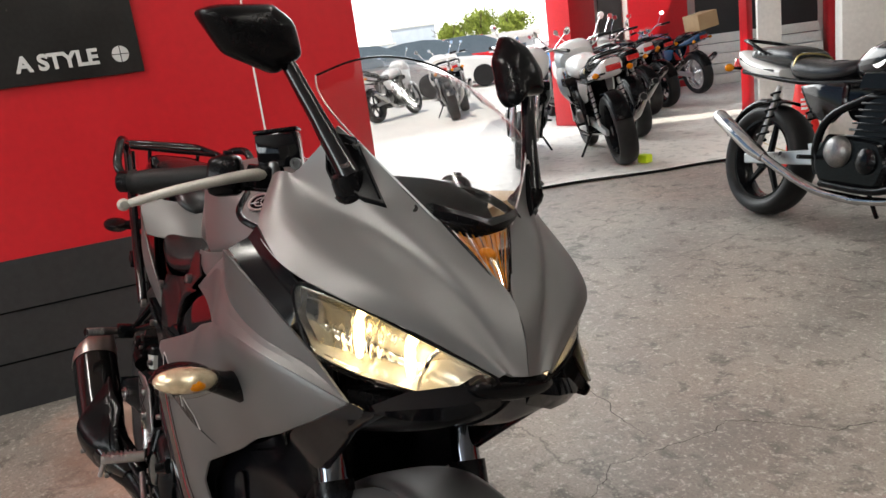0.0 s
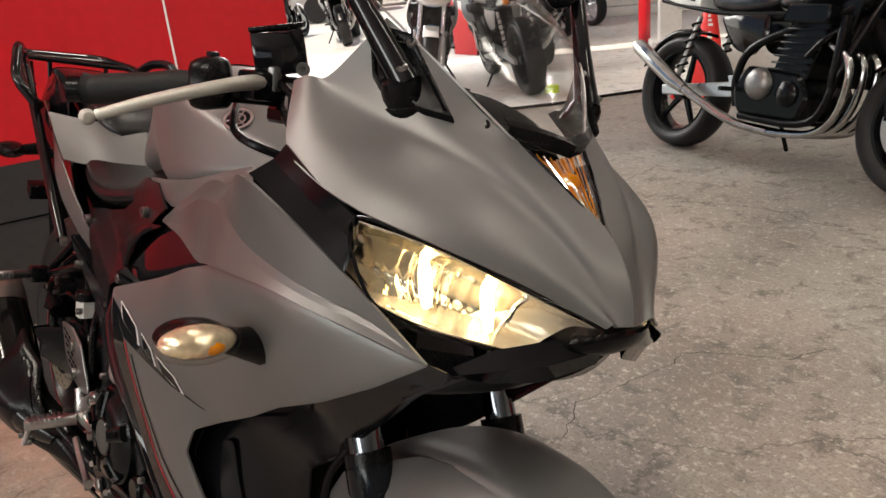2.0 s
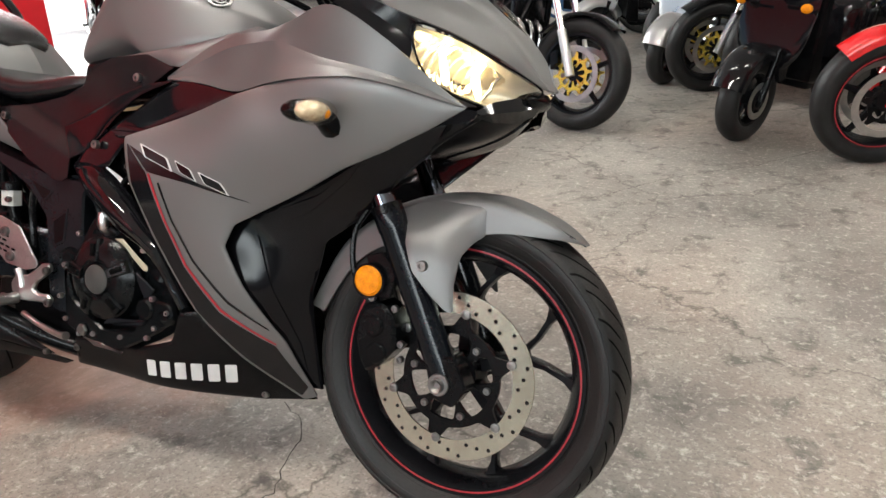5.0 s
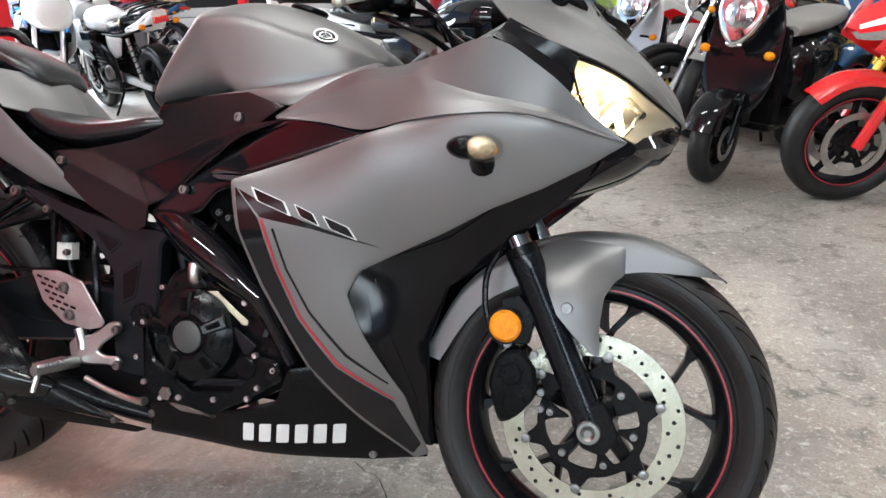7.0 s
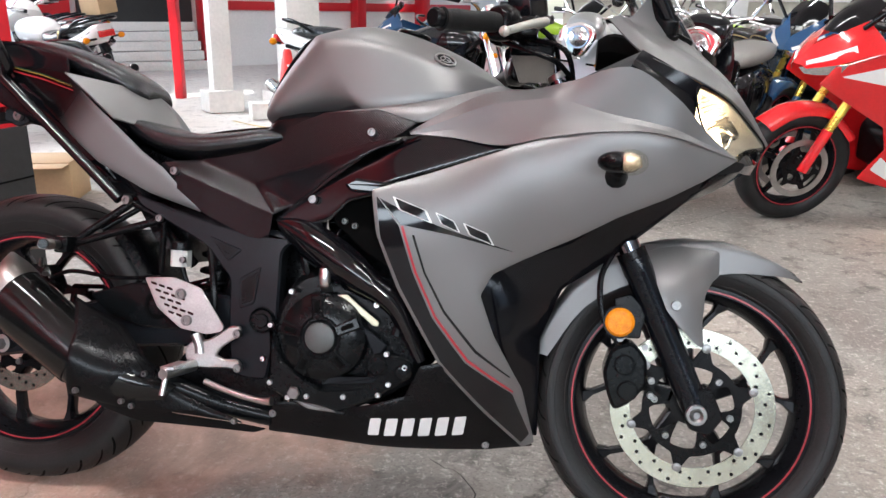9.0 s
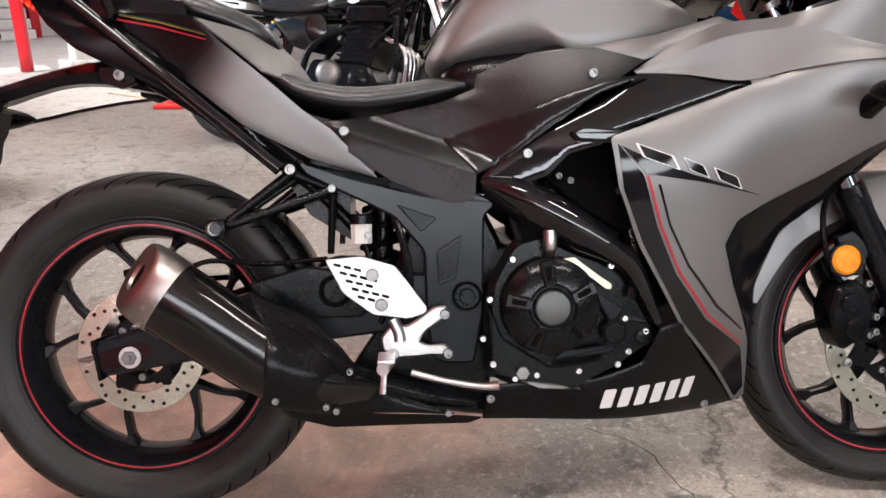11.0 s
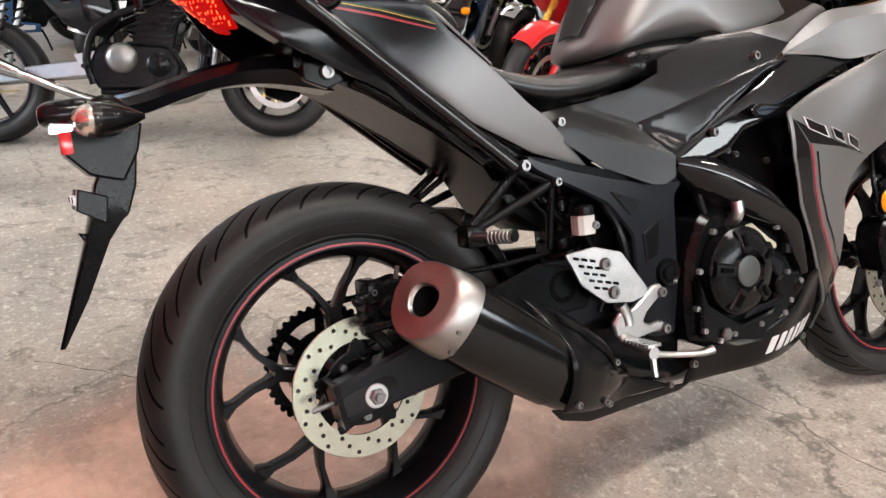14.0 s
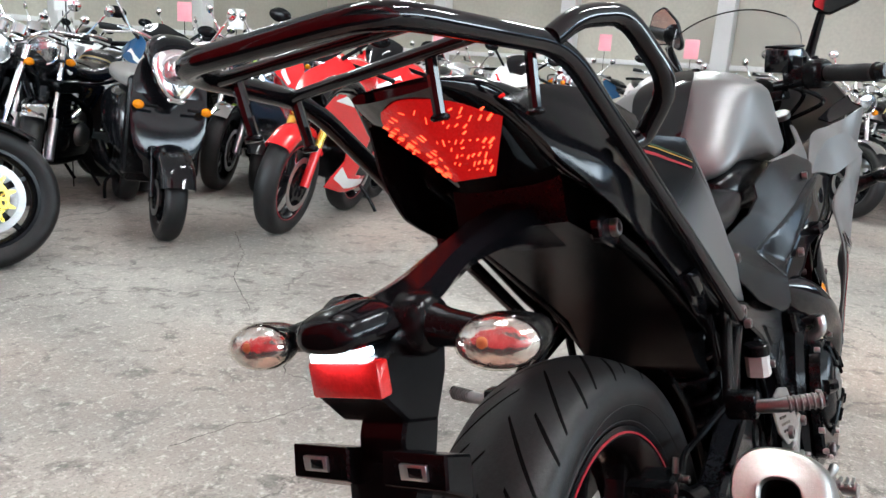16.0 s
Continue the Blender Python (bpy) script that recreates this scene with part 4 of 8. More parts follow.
front_wheel = sport_wheel(bike, 1.38, 0.293, 0.293, 0.056, "front_wheel", 20)
rear_wheel = sport_wheel(bike, 0.0, 0.314, 0.314, 0.071, "rear_wheel", 21)
brake_disc(front_wheel, -0.078, 0.112, 0.149, 6, 45)
brake_disc(rear_wheel, -0.082, 0.074, 0.110, 5, 36, False)
sprocket = lathe([(0.084, 0.088), (0.101, 0.088), (0.101, 0.094), (0.084, 0.094)], seg=60)
lathe([(0.046, 0.088), (0.062, 0.088), (0.062, 0.094), (0.046, 0.094)], seg=40, bm=sprocket)
for k in range(8):
    a = math.pi * k / 4
    bar((.058 * math.cos(a), .091, .058 * math.sin(a)), (.088 * math.cos(a), .091, .088 * math.sin(a)), .020, .014, .005, .005, sprocket)
for k in range(40):
    a = 2 * math.pi * k / 40
    disc(0.0055, 0.006, (0.101 * math.cos(a), 0.088, 0.101 * math.sin(a)), "y", 8, 0.0005, sprocket)
part("sprocket", sprocket, DARK, rear_wheel)

# ---- fork, brake and front mudguard
FORK = Vector((-0.166, 0, 0.35)).normalized()
AX = Vector((1.385, 0, 0.293))


def along(t, y, ahead=0.0):
    n = Vector((FORK.z, 0, -FORK.x))
    return AX + FORK * t + n * ahead + Vector((0, y, 0))


LEG = material("black_fork_paint", (0.005, 0.006, 0.008), 0.14, 0.1, 0.2, 12.0, 200.0, spec=0.22)
for left in SIDES:
    s = 1 if left else -1
    leg = part("fork_leg", tube([along(-0.01, s * .108), along(0.05, s * .108), along(0.27, s * .108), along(0.275, s * .108), along(0.302, s * .108)], [0.024, 0.0262, 0.0262, 0.0275, 0.0275], 20, smooth=False), LEG, bike, "dark blue-black lower fork leg")
    part("dust_seal", tube([along(0.300, s * .108), along(0.316, s * .108)], 0.0275, 20, smooth=False), BLACK, leg)
    part("fork_tube", tube([along(0.312, s * .108), along(0.66, s * .108)], 0.0205, 20, smooth=False), FORK_CHROME, leg, "polished fork tube")
    lug = plate([(1.350, 0.325), (1.402, 0.345), (1.428, 0.290), (1.405, 0.255), (1.368, 0.265)], s * .085, s * .130, 0.003, 0.008)
    part("axle_lug", lug, BLACK, leg)
    part("axle_nut", disc(0.019, 0.008, (1.38, s * .130, 0.293), (0, s, 0), 20), BOLT, leg)
    part("axle_end", lathe([(0.006, 0.008), (0.011, 0.012), (0.013, 0.0), (0.006, 0.0)], (1.38, s * .134, 0.293), (0, s, 0), 18), BOLT, leg)
    refl = part("side_reflector", lathe([(0, 0.011), (0.022, 0.010), (0.0265, 0.006), (0.0265, 0), (0, 0)], (1.237, s * .126, 0.449), (0, s, 0), 32, closed=False), AMBER, leg, "round amber reflector")
    part("reflector_frame", lathe([(0.0265, -0.002), (0.030, -0.002), (0.030, 0.007), (0.0265, 0.007)], (1.237, s * .126, 0.449), (0, s, 0), 32), BLACK, leg)
    part("reflector_bracket", plate([(1.225, 0.49), (1.255, 0.50), (1.285, 0.47), (1.275, 0.42), (1.24, 0.42)], s * .105, s * .122, 0.002), BLACK, leg)
cal = plate([(1.225, 0.40), (1.262, 0.415), (1.290, 0.385), (1.292, 0.335), (1.262, 0.300), (1.235, 0.285), (1.222, 0.315), (1.212, 0.355)], -0.128, -0.062, 0.006, 0.012)
caliper = part("front_caliper", cal, DARK, bike, "black brake caliper")
for p in ((1.250, 0.372), (1.258, 0.325)):
    part("piston_cap", disc(0.019, 0.010, (p[0], -0.124, p[1]), (0, -1, 0), 22, 0.003), DARK, caliper)
for p in ((1.285, 0.405), (1.300, 0.345), (1.240, 0.418), (1.300, 0.318)):
    bolt(caliper, (p[0], -0.118, p[1]), 0.0075)
part("brake_hose", tube([(1.235, -0.118, 0.41), (1.205, -0.125, 0.46), (1.20, -0.12, 0.53), (1.225, -0.10, 0.60), (1.20, -0.08, 0.72)], 0.0055, 8), BLACK, bike)

ARC = []
for deg, w, drop, r in ((51, 0.014, 0.0, 0.3140), (56, 0.036, 0.012, 0.3135), (63, 0.050, 0.029, 0.3130), (75, 0.060, 0.050, 0.3130), (84, 0.064, 0.064, 0.3135), (100, 0.068, 0.066, 0.3140), (118, 0.068, 0.060, 0.3140), (140, 0.066, 0.046, 0.3140), (165, 0.062, 0.034, 0.3140)):
    a = radians(deg)
    out = Vector((math.cos(a), 0, math.sin(a)))
    ARC.append([Vector((1.38, y * w, 0.293)) + out * (r - d * drop) for y, d in ((-1.0, 1.0), (-0.965, 0.42), (-0.84, 0.06), (0, -.02), (0.84, 0.06), (0.965, 0.42), (1.0, 1.0))])
guard = part("front_mudguard", sheet(ARC, 4, 0.003), GREY, bike, "satin grey front mudguard")
g_depth = depth_over([(1.27, .575, -.090), (1.30, .588, -.074), (1.36, .596, -.060), (1.412, .585, -.063), (1.412, .535, -.069), (1.390, .505, -.098), (1.30, .53, -.122), (1.36, .50, -.118), (1.386, .42, -.117), (1.334, .486, -.128), (1.35, .56, -.094)])
for left in SIDES:
    s = 1 if left else -1
    part("side_skirt", skin([(1.268, .570), (1.30, .586), (1.36, .595), (1.415, .586), (1.417, .540), (1.402, .528), (1.388, .505), (1.384, .456), (1.388, .411), (1.376, .415), (1.345, .445), (1.318, .475), (1.295, .53)], g_depth, 0.003, 0.007, 0.0015, left=left), GREY, guard)
    bolt(guard, (1.334, s * .128, 0.486), 0.011, (0, s, 0), 0.006)

def guard_at(f, e):
    """A point on the right flank of the mudguard: f counts its rows, e from 0 (top) to 1 (rim)."""
    i = min(len(ARC) - 2, int(f))
    a, b = (ARC[k][2].lerp(ARC[k][1], e) for k in (i, i + 1))
    p = a.lerp(b, f - i)
    return p + (p - Vector((1.38, 0, .293))).normalized() * .0012 + Vector((0, -.0012, 0))


for k in range(6):
    f = .70 + .125 * k
    bm = bmesh.new()
    bm.faces.new([bm.verts.new(guard_at(f + d, e)) for d, e in ((0, .75), (.09, .75), (.11, .05), (.02, .05))])
    bmesh.ops.solidify(bm, geom=bm.faces[:], thickness=.0006)
    part("dark_mark", bm, BLACK_MARK, guard)

# ---- bodywork: depth of the side bodywork over x and z
BODY = depth_over([(.792, .66, -.238), (1.027, .745, -.236), (1.09, .764, -.2355), (1.16, .773, -.248), (1.24, .777, -.2495), (1.302, .770, -.2365), (1.365, .754, -.203), (1.411, .7425, -.180), (1.327, .845, -.214), (1.20, .888, -.238), (1.052, .856, -.190), (.996, .844, -.182), (.875, .775, -.186), (1.22, .716, -.238), (1.15, .60, -.205), (1.055, .551, -.198), (.90, .62, -.236), (1.0, .62, -.232), (.84, .494, -.220), (.95, .50, -.214), (.988, .486, -.205), (.92, .359, -.190), (1.013, .414, -.182), (1.067, .309, -.120), (1.085, .19, -.050), (1.0, .27, -.140)])
FAIR = [(.790, .662), (1.030, .746), (.872, .772), (.930, .812), (.996, .846), (1.052, .858), (1.195, .893), (1.262, .858), (1.335, .800), (1.375, .763), (1.436, .745), (1.428, .722), (1.359, .707), (1.295, .671), (1.219, .637), (1.15, .598), (1.055, .551), (1.008, .525), (.988, .486), (1.013, .414), (1.067, .309), (1.094, .19), (1.07, .182), (1.0, .262), (.919, .354), (.84, .490), (.802, .585)]
LOWER = [FAIR[0], FAIR[1], (1.090, .764), (1.160, .7735), (1.240, .7775), (1.302, .7705), (1.365, .7545), (1.412, .7435)] + FAIR[12:]
BAND = [(.800, .652), (.842, .602), (.868, .520), (.905, .440), (.965, .360), (1.05, .300), (1.084, .212), (1.069, .192), (1.002, .269), (.923, .358), (.846, .493), (.810, .58)]
LINE = [(.846, .600), (.872, .520), (.909, .441), (.968, .363), (1.052, .302), (1.052, .3055), (.971, .3665), (.912, .444), (.8755, .522), (.850, .602)]
THIN = [(.866, .586), (.888, .520), (.924, .452), (.982, .380), (1.045, .332), (1.045, .335), (.985, .384), (.927, .455), (.891, .522), (.870, .587)]
WEDGE = [(.806, .648), (.850, .628), (.92, .602), (1.045, .566), (.935, .590), (.868, .600), (.846, .604)]
fairings = {}
for left in SIDES:
    fairing = part("side_fairing", skin(LOWER, BODY, 0.003, 0.009, 0.0018, left=left), GREY, bike, "satin grey side fairing with black and red stripes")
    part("fairing_liner", skin([(1.15, .63), (1.20, .765), (1.285, .770), (1.36, .750), (1.428, .740), (1.42, .726), (1.355, .712), (1.29, .678)], BODY, 0.002, 0.014, 0, left=left, lift=-.006), GLOSS_BLACK, fairing, "black inner face of the fairing")
    fairings[left] = fairing
    part("black_band", skin(BAND, BODY, 0.0008, 0.012, 0, 0.004, 0.0009, left), BLACK_MARK, fairing, "gloss black band")
    part("red_stripe", skin(LINE, BODY, 0.0008, 0.012, 0, 0, 0.0016, left), RED_LINE, fairing, "thin red stripe")
    part("thin_stripe", skin(THIN, BODY, 0.0008, 0.012, 0, 0, 0.0012, left), BLACK_MARK, fairing, "thin black stripe")
    part("wedge_mark", skin(WEDGE, BODY, 0.0008, 0.012, 0, 0, 0.0014, left), BLACK_MARK, fairing, "black wedge marking")
    # the model badge: three slanting blocks, black with a white rim
    for bx, bz, bw, bh in ((.828, .653, .074, .023), (.905, .629, .046, .021), (.954, .613, .056, .021)):
        o = [(bx, bz), (bx + .012, bz - bh), (bx + bw, bz - bh - bw * .30), (bx + bw - .012, bz - bw * .30)]
        c = Vector((sum(p[0] for p in o) / 4, sum(p[1] for p in o) / 4))
        part("badge_rim", skin(o, BODY, 0.0008, 0.02, 0, 0.003, 0.0022, left), WHITE_MARK, fairing)
        part("badge_block", skin([tuple(c + (Vector(p) - c) * 0.84) for p in o], BODY, 0.0008, 0.02, 0, 0.002, 0.0030, left), BLACK_MARK, fairing)

# upper fairing: an overhanging top edge, a folded facet under it and the long crease over the flank
TOP_EDGE = [(.842, -.186, .770), (.905, -.183, .810), (.978, -.184, .843), (1.065, -.203, .850), (1.130, -.230, .862), (1.219, -.263, .881), (1.297, -.237, .838), (1.354, -.201, .788), (1.411, -.177, .7445)]
FACET = [(.844, -.189, .768), (.912, -.193, .794), (.985, -.203, .820), (1.058, -.218, .829), (1.112, -.231, .829), (1.190, -.240, .808), (1.284, -.234, .790), (1.348, -.199, .770), (1.410, -.178, .7438)]
CREASE = [(.847, -.190, .766), (.925, -.198, .762), (1.010, -.212, .7505), (1.090, -.235, .764), (1.160, -.2475, .773), (1.240, -.2490, .777), (1.302, -.2360, .770), (1.365, -.203, .754), (1.411, -.180, .7425)]
HOLLOW = [tuple(Vector(a).lerp(Vector(b), .55) + Vector((0, .0015, 0))) for a, b in zip(FACET, CREASE)]
STRIP_HI = [(1.238, -.232, .915), (1.287, -.228, .890), (1.334, -.217, .866), (1.338, -.216, .862)]
STRIP_LO = [(1.220, -.2605, .883), (1.272, -.2445, .852), (1.322, -.221, .818), (1.330, -.217, .810)]
for left in SIDES:
    part("upper_fairing", sheet([TOP_EDGE, FACET, HOLLOW, CREASE], 6, 0.003, left, straight=True), GREY, fairings[left], "folded satin grey upper fairing", angle=9)
    middle = [tuple(Vector(a).lerp(Vector(b), .45) + Vector((-.003, .006, -.002))) for a, b in zip(STRIP_HI, STRIP_LO)]
    part("cowl_strip", sheet([STRIP_HI, middle, STRIP_LO], 6, 0.003, left, straight=True), SATIN_BLACK, bike, "satin black strip over the headlight", angle=12)
    part("inner_cover", sheet([[(1.118, -.206, .859), (1.165, -.228, .869), (1.219, -.256, .882)], [(1.130, -.180, .872), (1.180, -.200, .892), (1.236, -.228, .914)]], 4, 0.003, left, straight=True), GLOSS_BLACK, bike)

# the inner air duct
V_DEPTH = depth_over([(.99, .53, -.16), (1.155, .615, -.160), (1.23, .64, -.165), (1.12, .50, -.110), (1.085, .40, -.095), (1.09, .20, -.040), (1.03, .40, -.150), (1.36, .70, -.15), (1.30, .62, -.12)])
C_DEPTH = depth_over([(.59, .60, -.165), (.70, .58, -.185), (.66, .69, -.172), (.76, .75, -.180), (.86, .785, -.186), (1.03, .757, -.205), (.80, .665, -.205), (.77, .64, -.200)])
for left in SIDES:
    part("air_duct", skin([(.975, .535), (1.06, .565), (1.16, .615), (1.24, .660), (1.34, .712), (1.43, .735), (1.36, .69), (1.28, .62), (1.20, .55), (1.13, .50), (1.095, .40), (1.098, .20), (1.07, .21), (1.05, .29), (.985, .40), (.955, .47)], V_DEPTH, 0.003, 0.014, left=left), SATIN_BLACK, bike, "black inner air duct")
    part("duct_vane", skin([(1.004, .500), (1.022, .505), (1.050, .400), (1.078, .300), (1.082, .240), (1.060, .290), (1.030, .390)], V_DEPTH, 0.003, 0.008, 0.0, left=left, lift=.006), SATIN_BLACK, bike)
    part("duct_vane", skin([(1.045, .548), (1.140, .585), (1.235, .650), (1.205, .618), (1.125, .560), (1.070, .530)], V_DEPTH, 0.003, 0.008, 0.0, left=left, lift=.006), SATIN_BLACK, bike)
    part("frame_cover", skin([(.585, .598), (.604, .618), (.683, .667), (.79, .722), (.866, .773), (.875, .778), (1.028, .748), (.80, .672), (.79, .655), (.735, .640), (.70, .605), (.64, .585)], C_DEPTH, 0.003, 0.006, 0.0025, left=left), GLOSS_BLACK, bike, "gloss black frame cover")
    s = 1 if left else -1
    rings = []
    for (tx, tz), (bx, bz), y in (((.590, .606), (.596, .576), -.162), ((.640, .606), (.622, .548), -.176), ((.684, .592), (.662, .516), -.188), ((.754, .551), (.727, .480), -.200), ((.812, .500), (.806, .448), -.204), ((.852, .464), (.836, .412), -.198), ((.893, .360), (.872, .350), -.186)):
        w = math.hypot(tx - bx, tz - bz)
        rings.append([Vector((tx + (bx - tx) * u, s * (y + d * w), tz + (bz - tz) * u)) for u, d in ((0, .25), (.04, .04), (.16, -.16), (.34, -.26), (.52, -.24), (.74, -.10), (.92, .12), (1, .35), (.5, .45))])
    part("swoop_cover", loft(rings, n=5), GLOSS_BLACK, bike, "gloss black curved frame cover")
    # shade-coloured plate stands for the dark recess round these bolts
    mount = part("engine_mount", plate([(.690, .655), (.80, .655), (.862, .60), (.842, .50), (.76, .55), (.700, .600)], s * .138, s * .158, .003, .006), SHADE_BLACK, bike)
    for x, z in ((.722, .604), (.742, .596), (.824, .577)):
        bolt(mount, (x, s * .159, z), .0070, (0, s, 0), .006, BADGE_GREY)
    part("winglet", plate([(.731, .672), (.752, .683), (.862, .672), (.825, .654), (.744, .658)], s * .186, s * .214, 0.005, 0.006), GLOSS_BLACK, bike)

# belly pan with plain pale blocks where its lettering was
B_DEPTH = depth_over([(.60, .22, -.165), (.809, .228, -.173), (1.002, .190, -.085), (.90, .33, -.188), (1.085, .18, -.043), (.72, .26, -.175), (.72, .19, -.155), (.59, .193, -.155)])
for left in SIDES:
    pan = part("belly_pan", skin([(.588, .193), (.602, .256), (.70, .262), (.772, .262), (.858, .290), (.885, .350), (.925, .358), (1.02, .262), (1.092, .182), (1.0, .176), (.823, .184)], B_DEPTH, 0.003, 0.011, left=left), BLACK, bike, "matt black belly pan")
    for k in range(6):
        x = .788 + k * .0305
        part("pale_mark", skin([(x, .208 + .0006 * k), (x + .007, .243 + .0014 * k), (x + .0275, .2445 + .0014 * k), (x + .0205, .2095 + .0006 * k)], B_DEPTH, 0.0007, 0.02, 0, 0.003, 0.0010, left), WHITE_MARK, pan)
    s = 1 if left else -1
    for x, y, z in ((1.002, .082, .188), (.602, .166, .232)):
        bolt(pan, (x, s * y, z), 0.0085, (0, s, 0))

# ---- cowl, windscreen, lamps
def faired(row, degree=5):
    """The row drawn to a smooth curve of low degree, its ends kept."""
    p = np.array(row, float)
    t = np.r_[0, np.cumsum(np.linalg.norm(np.diff(p, axis=0), axis=1))]
    w = np.ones(len(p))
    w[0] = w[-1] = 20
    return [tuple(float(np.polyval(c, k)) for c in (np.polyfit(t, p[:, i], degree, w=w) for i in range(3))) for k in t]


INNER = [(1.494, 0, .785), (1.477, 0, .832), (1.445, -.002, .870), (1.404, -.028, .906), (1.364, -.052, .941), (1.338, -.078, .965), (1.302, -.112, 1.008), (1.262, -.148, 1.046)]
MID = [(1.491, -.014, .785), (1.464, -.034, .828), (1.435, -.056, .866), (1.402, -.080, .898), (1.360, -.108, .922), (1.318, -.130, .944), (1.270, -.160, .962), (1.222, -.180, .984)]
OUTER = [(1.489, -.036, .786), (1.466, -.070, .803), (1.436, -.112, .823), (1.390, -.172, .851), (1.336, -.217, .866), (1.282, -.226, .890), (1.233, -.231, .914), (1.182, -.196, .975)]
for left in SIDES:
    rise = Vector((.55, -.45, .70))
    fade = (0, .30, .85, 1, 1, .8, .35, 0)
    ridge = [tuple(Vector(a).lerp(Vector(b), .78) + rise * .0028 * k) for a, b, k in zip(INNER, MID, fade)]
    valley = [tuple(Vector(a).lerp(Vector(b), .10) - rise * .0026 * k) for a, b, k in zip(MID, OUTER, fade)]
    cheek = [tuple(Vector(a).lerp(Vector(b), .36) + rise * .0030 * k) for a, b, k in zip(MID, OUTER, fade)]
    shoulder = [tuple(Vector(a).lerp(Vector(b), .70) + rise * (.0045 + .002 * k)) for a, b, k in zip(MID, OUTER, fade)]
    cowl = part("upper_cowl", sheet([INNER] + [faired(r) for r in (ridge, valley, cheek, shoulder, OUTER)], 6, 0.003, left, flip=True), GREY, bike, "satin grey nose cowl with sharp creases", angle=22)
    s = 1 if left else -1
    bolt(cowl, (1.343, s * .0785, .9535), 0.0075, Vector((.45, s * .75, .62)).normalized(), 0.004, GLOSS_BLACK)
    bolt(cowl, (1.285, s * .132, 1.024), 0.006, Vector((.35, s * .80, .5)).normalized(), 0.004)
    # head lamp: reflector bowl, bulb, clear lens
    TOPE = [(1.335, s * .217, .862), (1.388, s * .172, .848), (1.436, s * .112, .820), (1.487, s * .038, .784)]
    MIDE = [(1.333, s * .215, .816), (1.388, s * .168, .800), (1.432, s * .110, .782), (1.466, s * .048, .764)]
    LOWE = [(1.357, s * .196, .782), (1.382, s * .160, .764), (1.408, s * .112, .752), (1.434, s * .062, .742)]
    lamp = part("headlight", sheet([TOPE, MIDE, LOWE], 6, 0.002), LENS, bike, "lit warm white headlight behind a clear lens")
    lamp.visible_shadow = False
    rows = [spline(r, 8) for r in (TOPE, MIDE, LOWE)]

    def lamp_at(u, v, deep):
        """A point behind the lens: u from its outer end to the nose, v from top to bottom."""
        f = u * 24
        i = min(23, int(f))
        a, b, c = (r[i].lerp(r[i + 1], f - i) for r in rows)
        p = a.lerp(b, v * 2) if v < .5 else b.lerp(c, v * 2 - 1)
        return p + Vector((-.058, s * -.020, .002)) * deep

    housing = [[lamp_at(u, v, d * (1 - .75 * u ** 3)) for u in (0, .2, .4, .6, .8, .97)] for v, d in ((.02, .06), (.2, 1.25), (.5, 1.5), (.75, 1.15), (.95, .06))]
    part("housing", sheet(housing, 4, 0.001), PALE_BOWL, lamp)
    bowl = [[lamp_at(u, v, d * (.78 + .22 * math.sin(math.pi * min(1, u * 1.25))) + .030 * math.cos(u * 95) * max(0, 1 - abs(u - .45) * 4)) for u in [.11 + .82 * k / 56 for k in range(57)]] for v, d in ((.05, .30), (.16, .78), (.34, 1.10), (.55, 1.22), (.76, 1.0), (.90, .55), (.95, .30))]
    part("reflector", sheet(bowl, 2, 0.001), REFLECTOR, lamp, "ribbed warm reflector")
    part("bezel", tube([lamp_at(u, .95, .22) for u in (.12, .3, .5, .7, .94)], .0032, 8), CHROME, lamp)
    part("bezel", tube([lamp_at(.80 - .05 * math.sin(math.pi * v), v, .5) for v in (.08, .3, .5, .7, .93)], .0028, 8), CHROME, lamp)
    for u, v in ((.40, .44), (.68, .46)):
        part("bulb", lathe([(0, .026), (.004, .024), (.0065, .010), (.0065, -.010), (.004, -.024), (0, -.026)], lamp_at(u, v, .72), (-.25, 0, 1), 14, closed=False), BULB, lamp)
    glowing = bpy.data.lights.new("headlamp_light", "POINT")
    glowing.energy, glowing.color, glowing.shadow_soft_size = 0.024, (1.0, 0.82, 0.52), 0.02
    new("headlamp_light", glowing).matrix_world = bike.matrix_world @ Matrix.Translation(lamp_at(.52, .45, .45))
    part("lens_rim", tube(TOPE + [(1.458, s * .049, .760)] + LOWE[::-1] + [(1.338, s * .212, .818)], 0.0019, 8, closed=True), BLACK, lamp)
    # chin with duct tips under the lamp
    chin = sheet([[(1.486, 0, .780), (1.440, s * .050, .744), (1.404, s * .105, .740), (1.372, s * .160, .746)], [(1.455, 0, .738), (1.432, s * .050, .728), (1.405, s * .105, .722), (1.375, s * .160, .715)], [(1.40, 0, .700), (1.395, s * .050, .695), (1.375, s * .090, .690), (1.340, s * .140, .685)], [(1.31, 0, .665), (1.30, s * .050, .660), (1.28, s * .080, .655), (1.25, s * .120, .650)]], 4, 0.003)
    part("chin", chin, BLACK, bike)
    tip = loft([[Vector((x, s * y, z + dz)) + Vector((dx, 0, 0)) for dx, dz in ((0, h), (d, 0), (0, -h), (-d, 0))] for x, y, z, h, d in ((1.474, .020, .760, .016, .006), (1.456, .075, .748, .020, .010), (1.434, .120, .742, .016, .012), (1.416, .152, .736, .004, .010))])
    part("duct_tip", tip, GLOSS_BLACK, bike, "pointed gloss black duct tip")
    # mirror: the right one stands out, the left one is folded inwards
    out = Vector((.30, s * .55, .78))
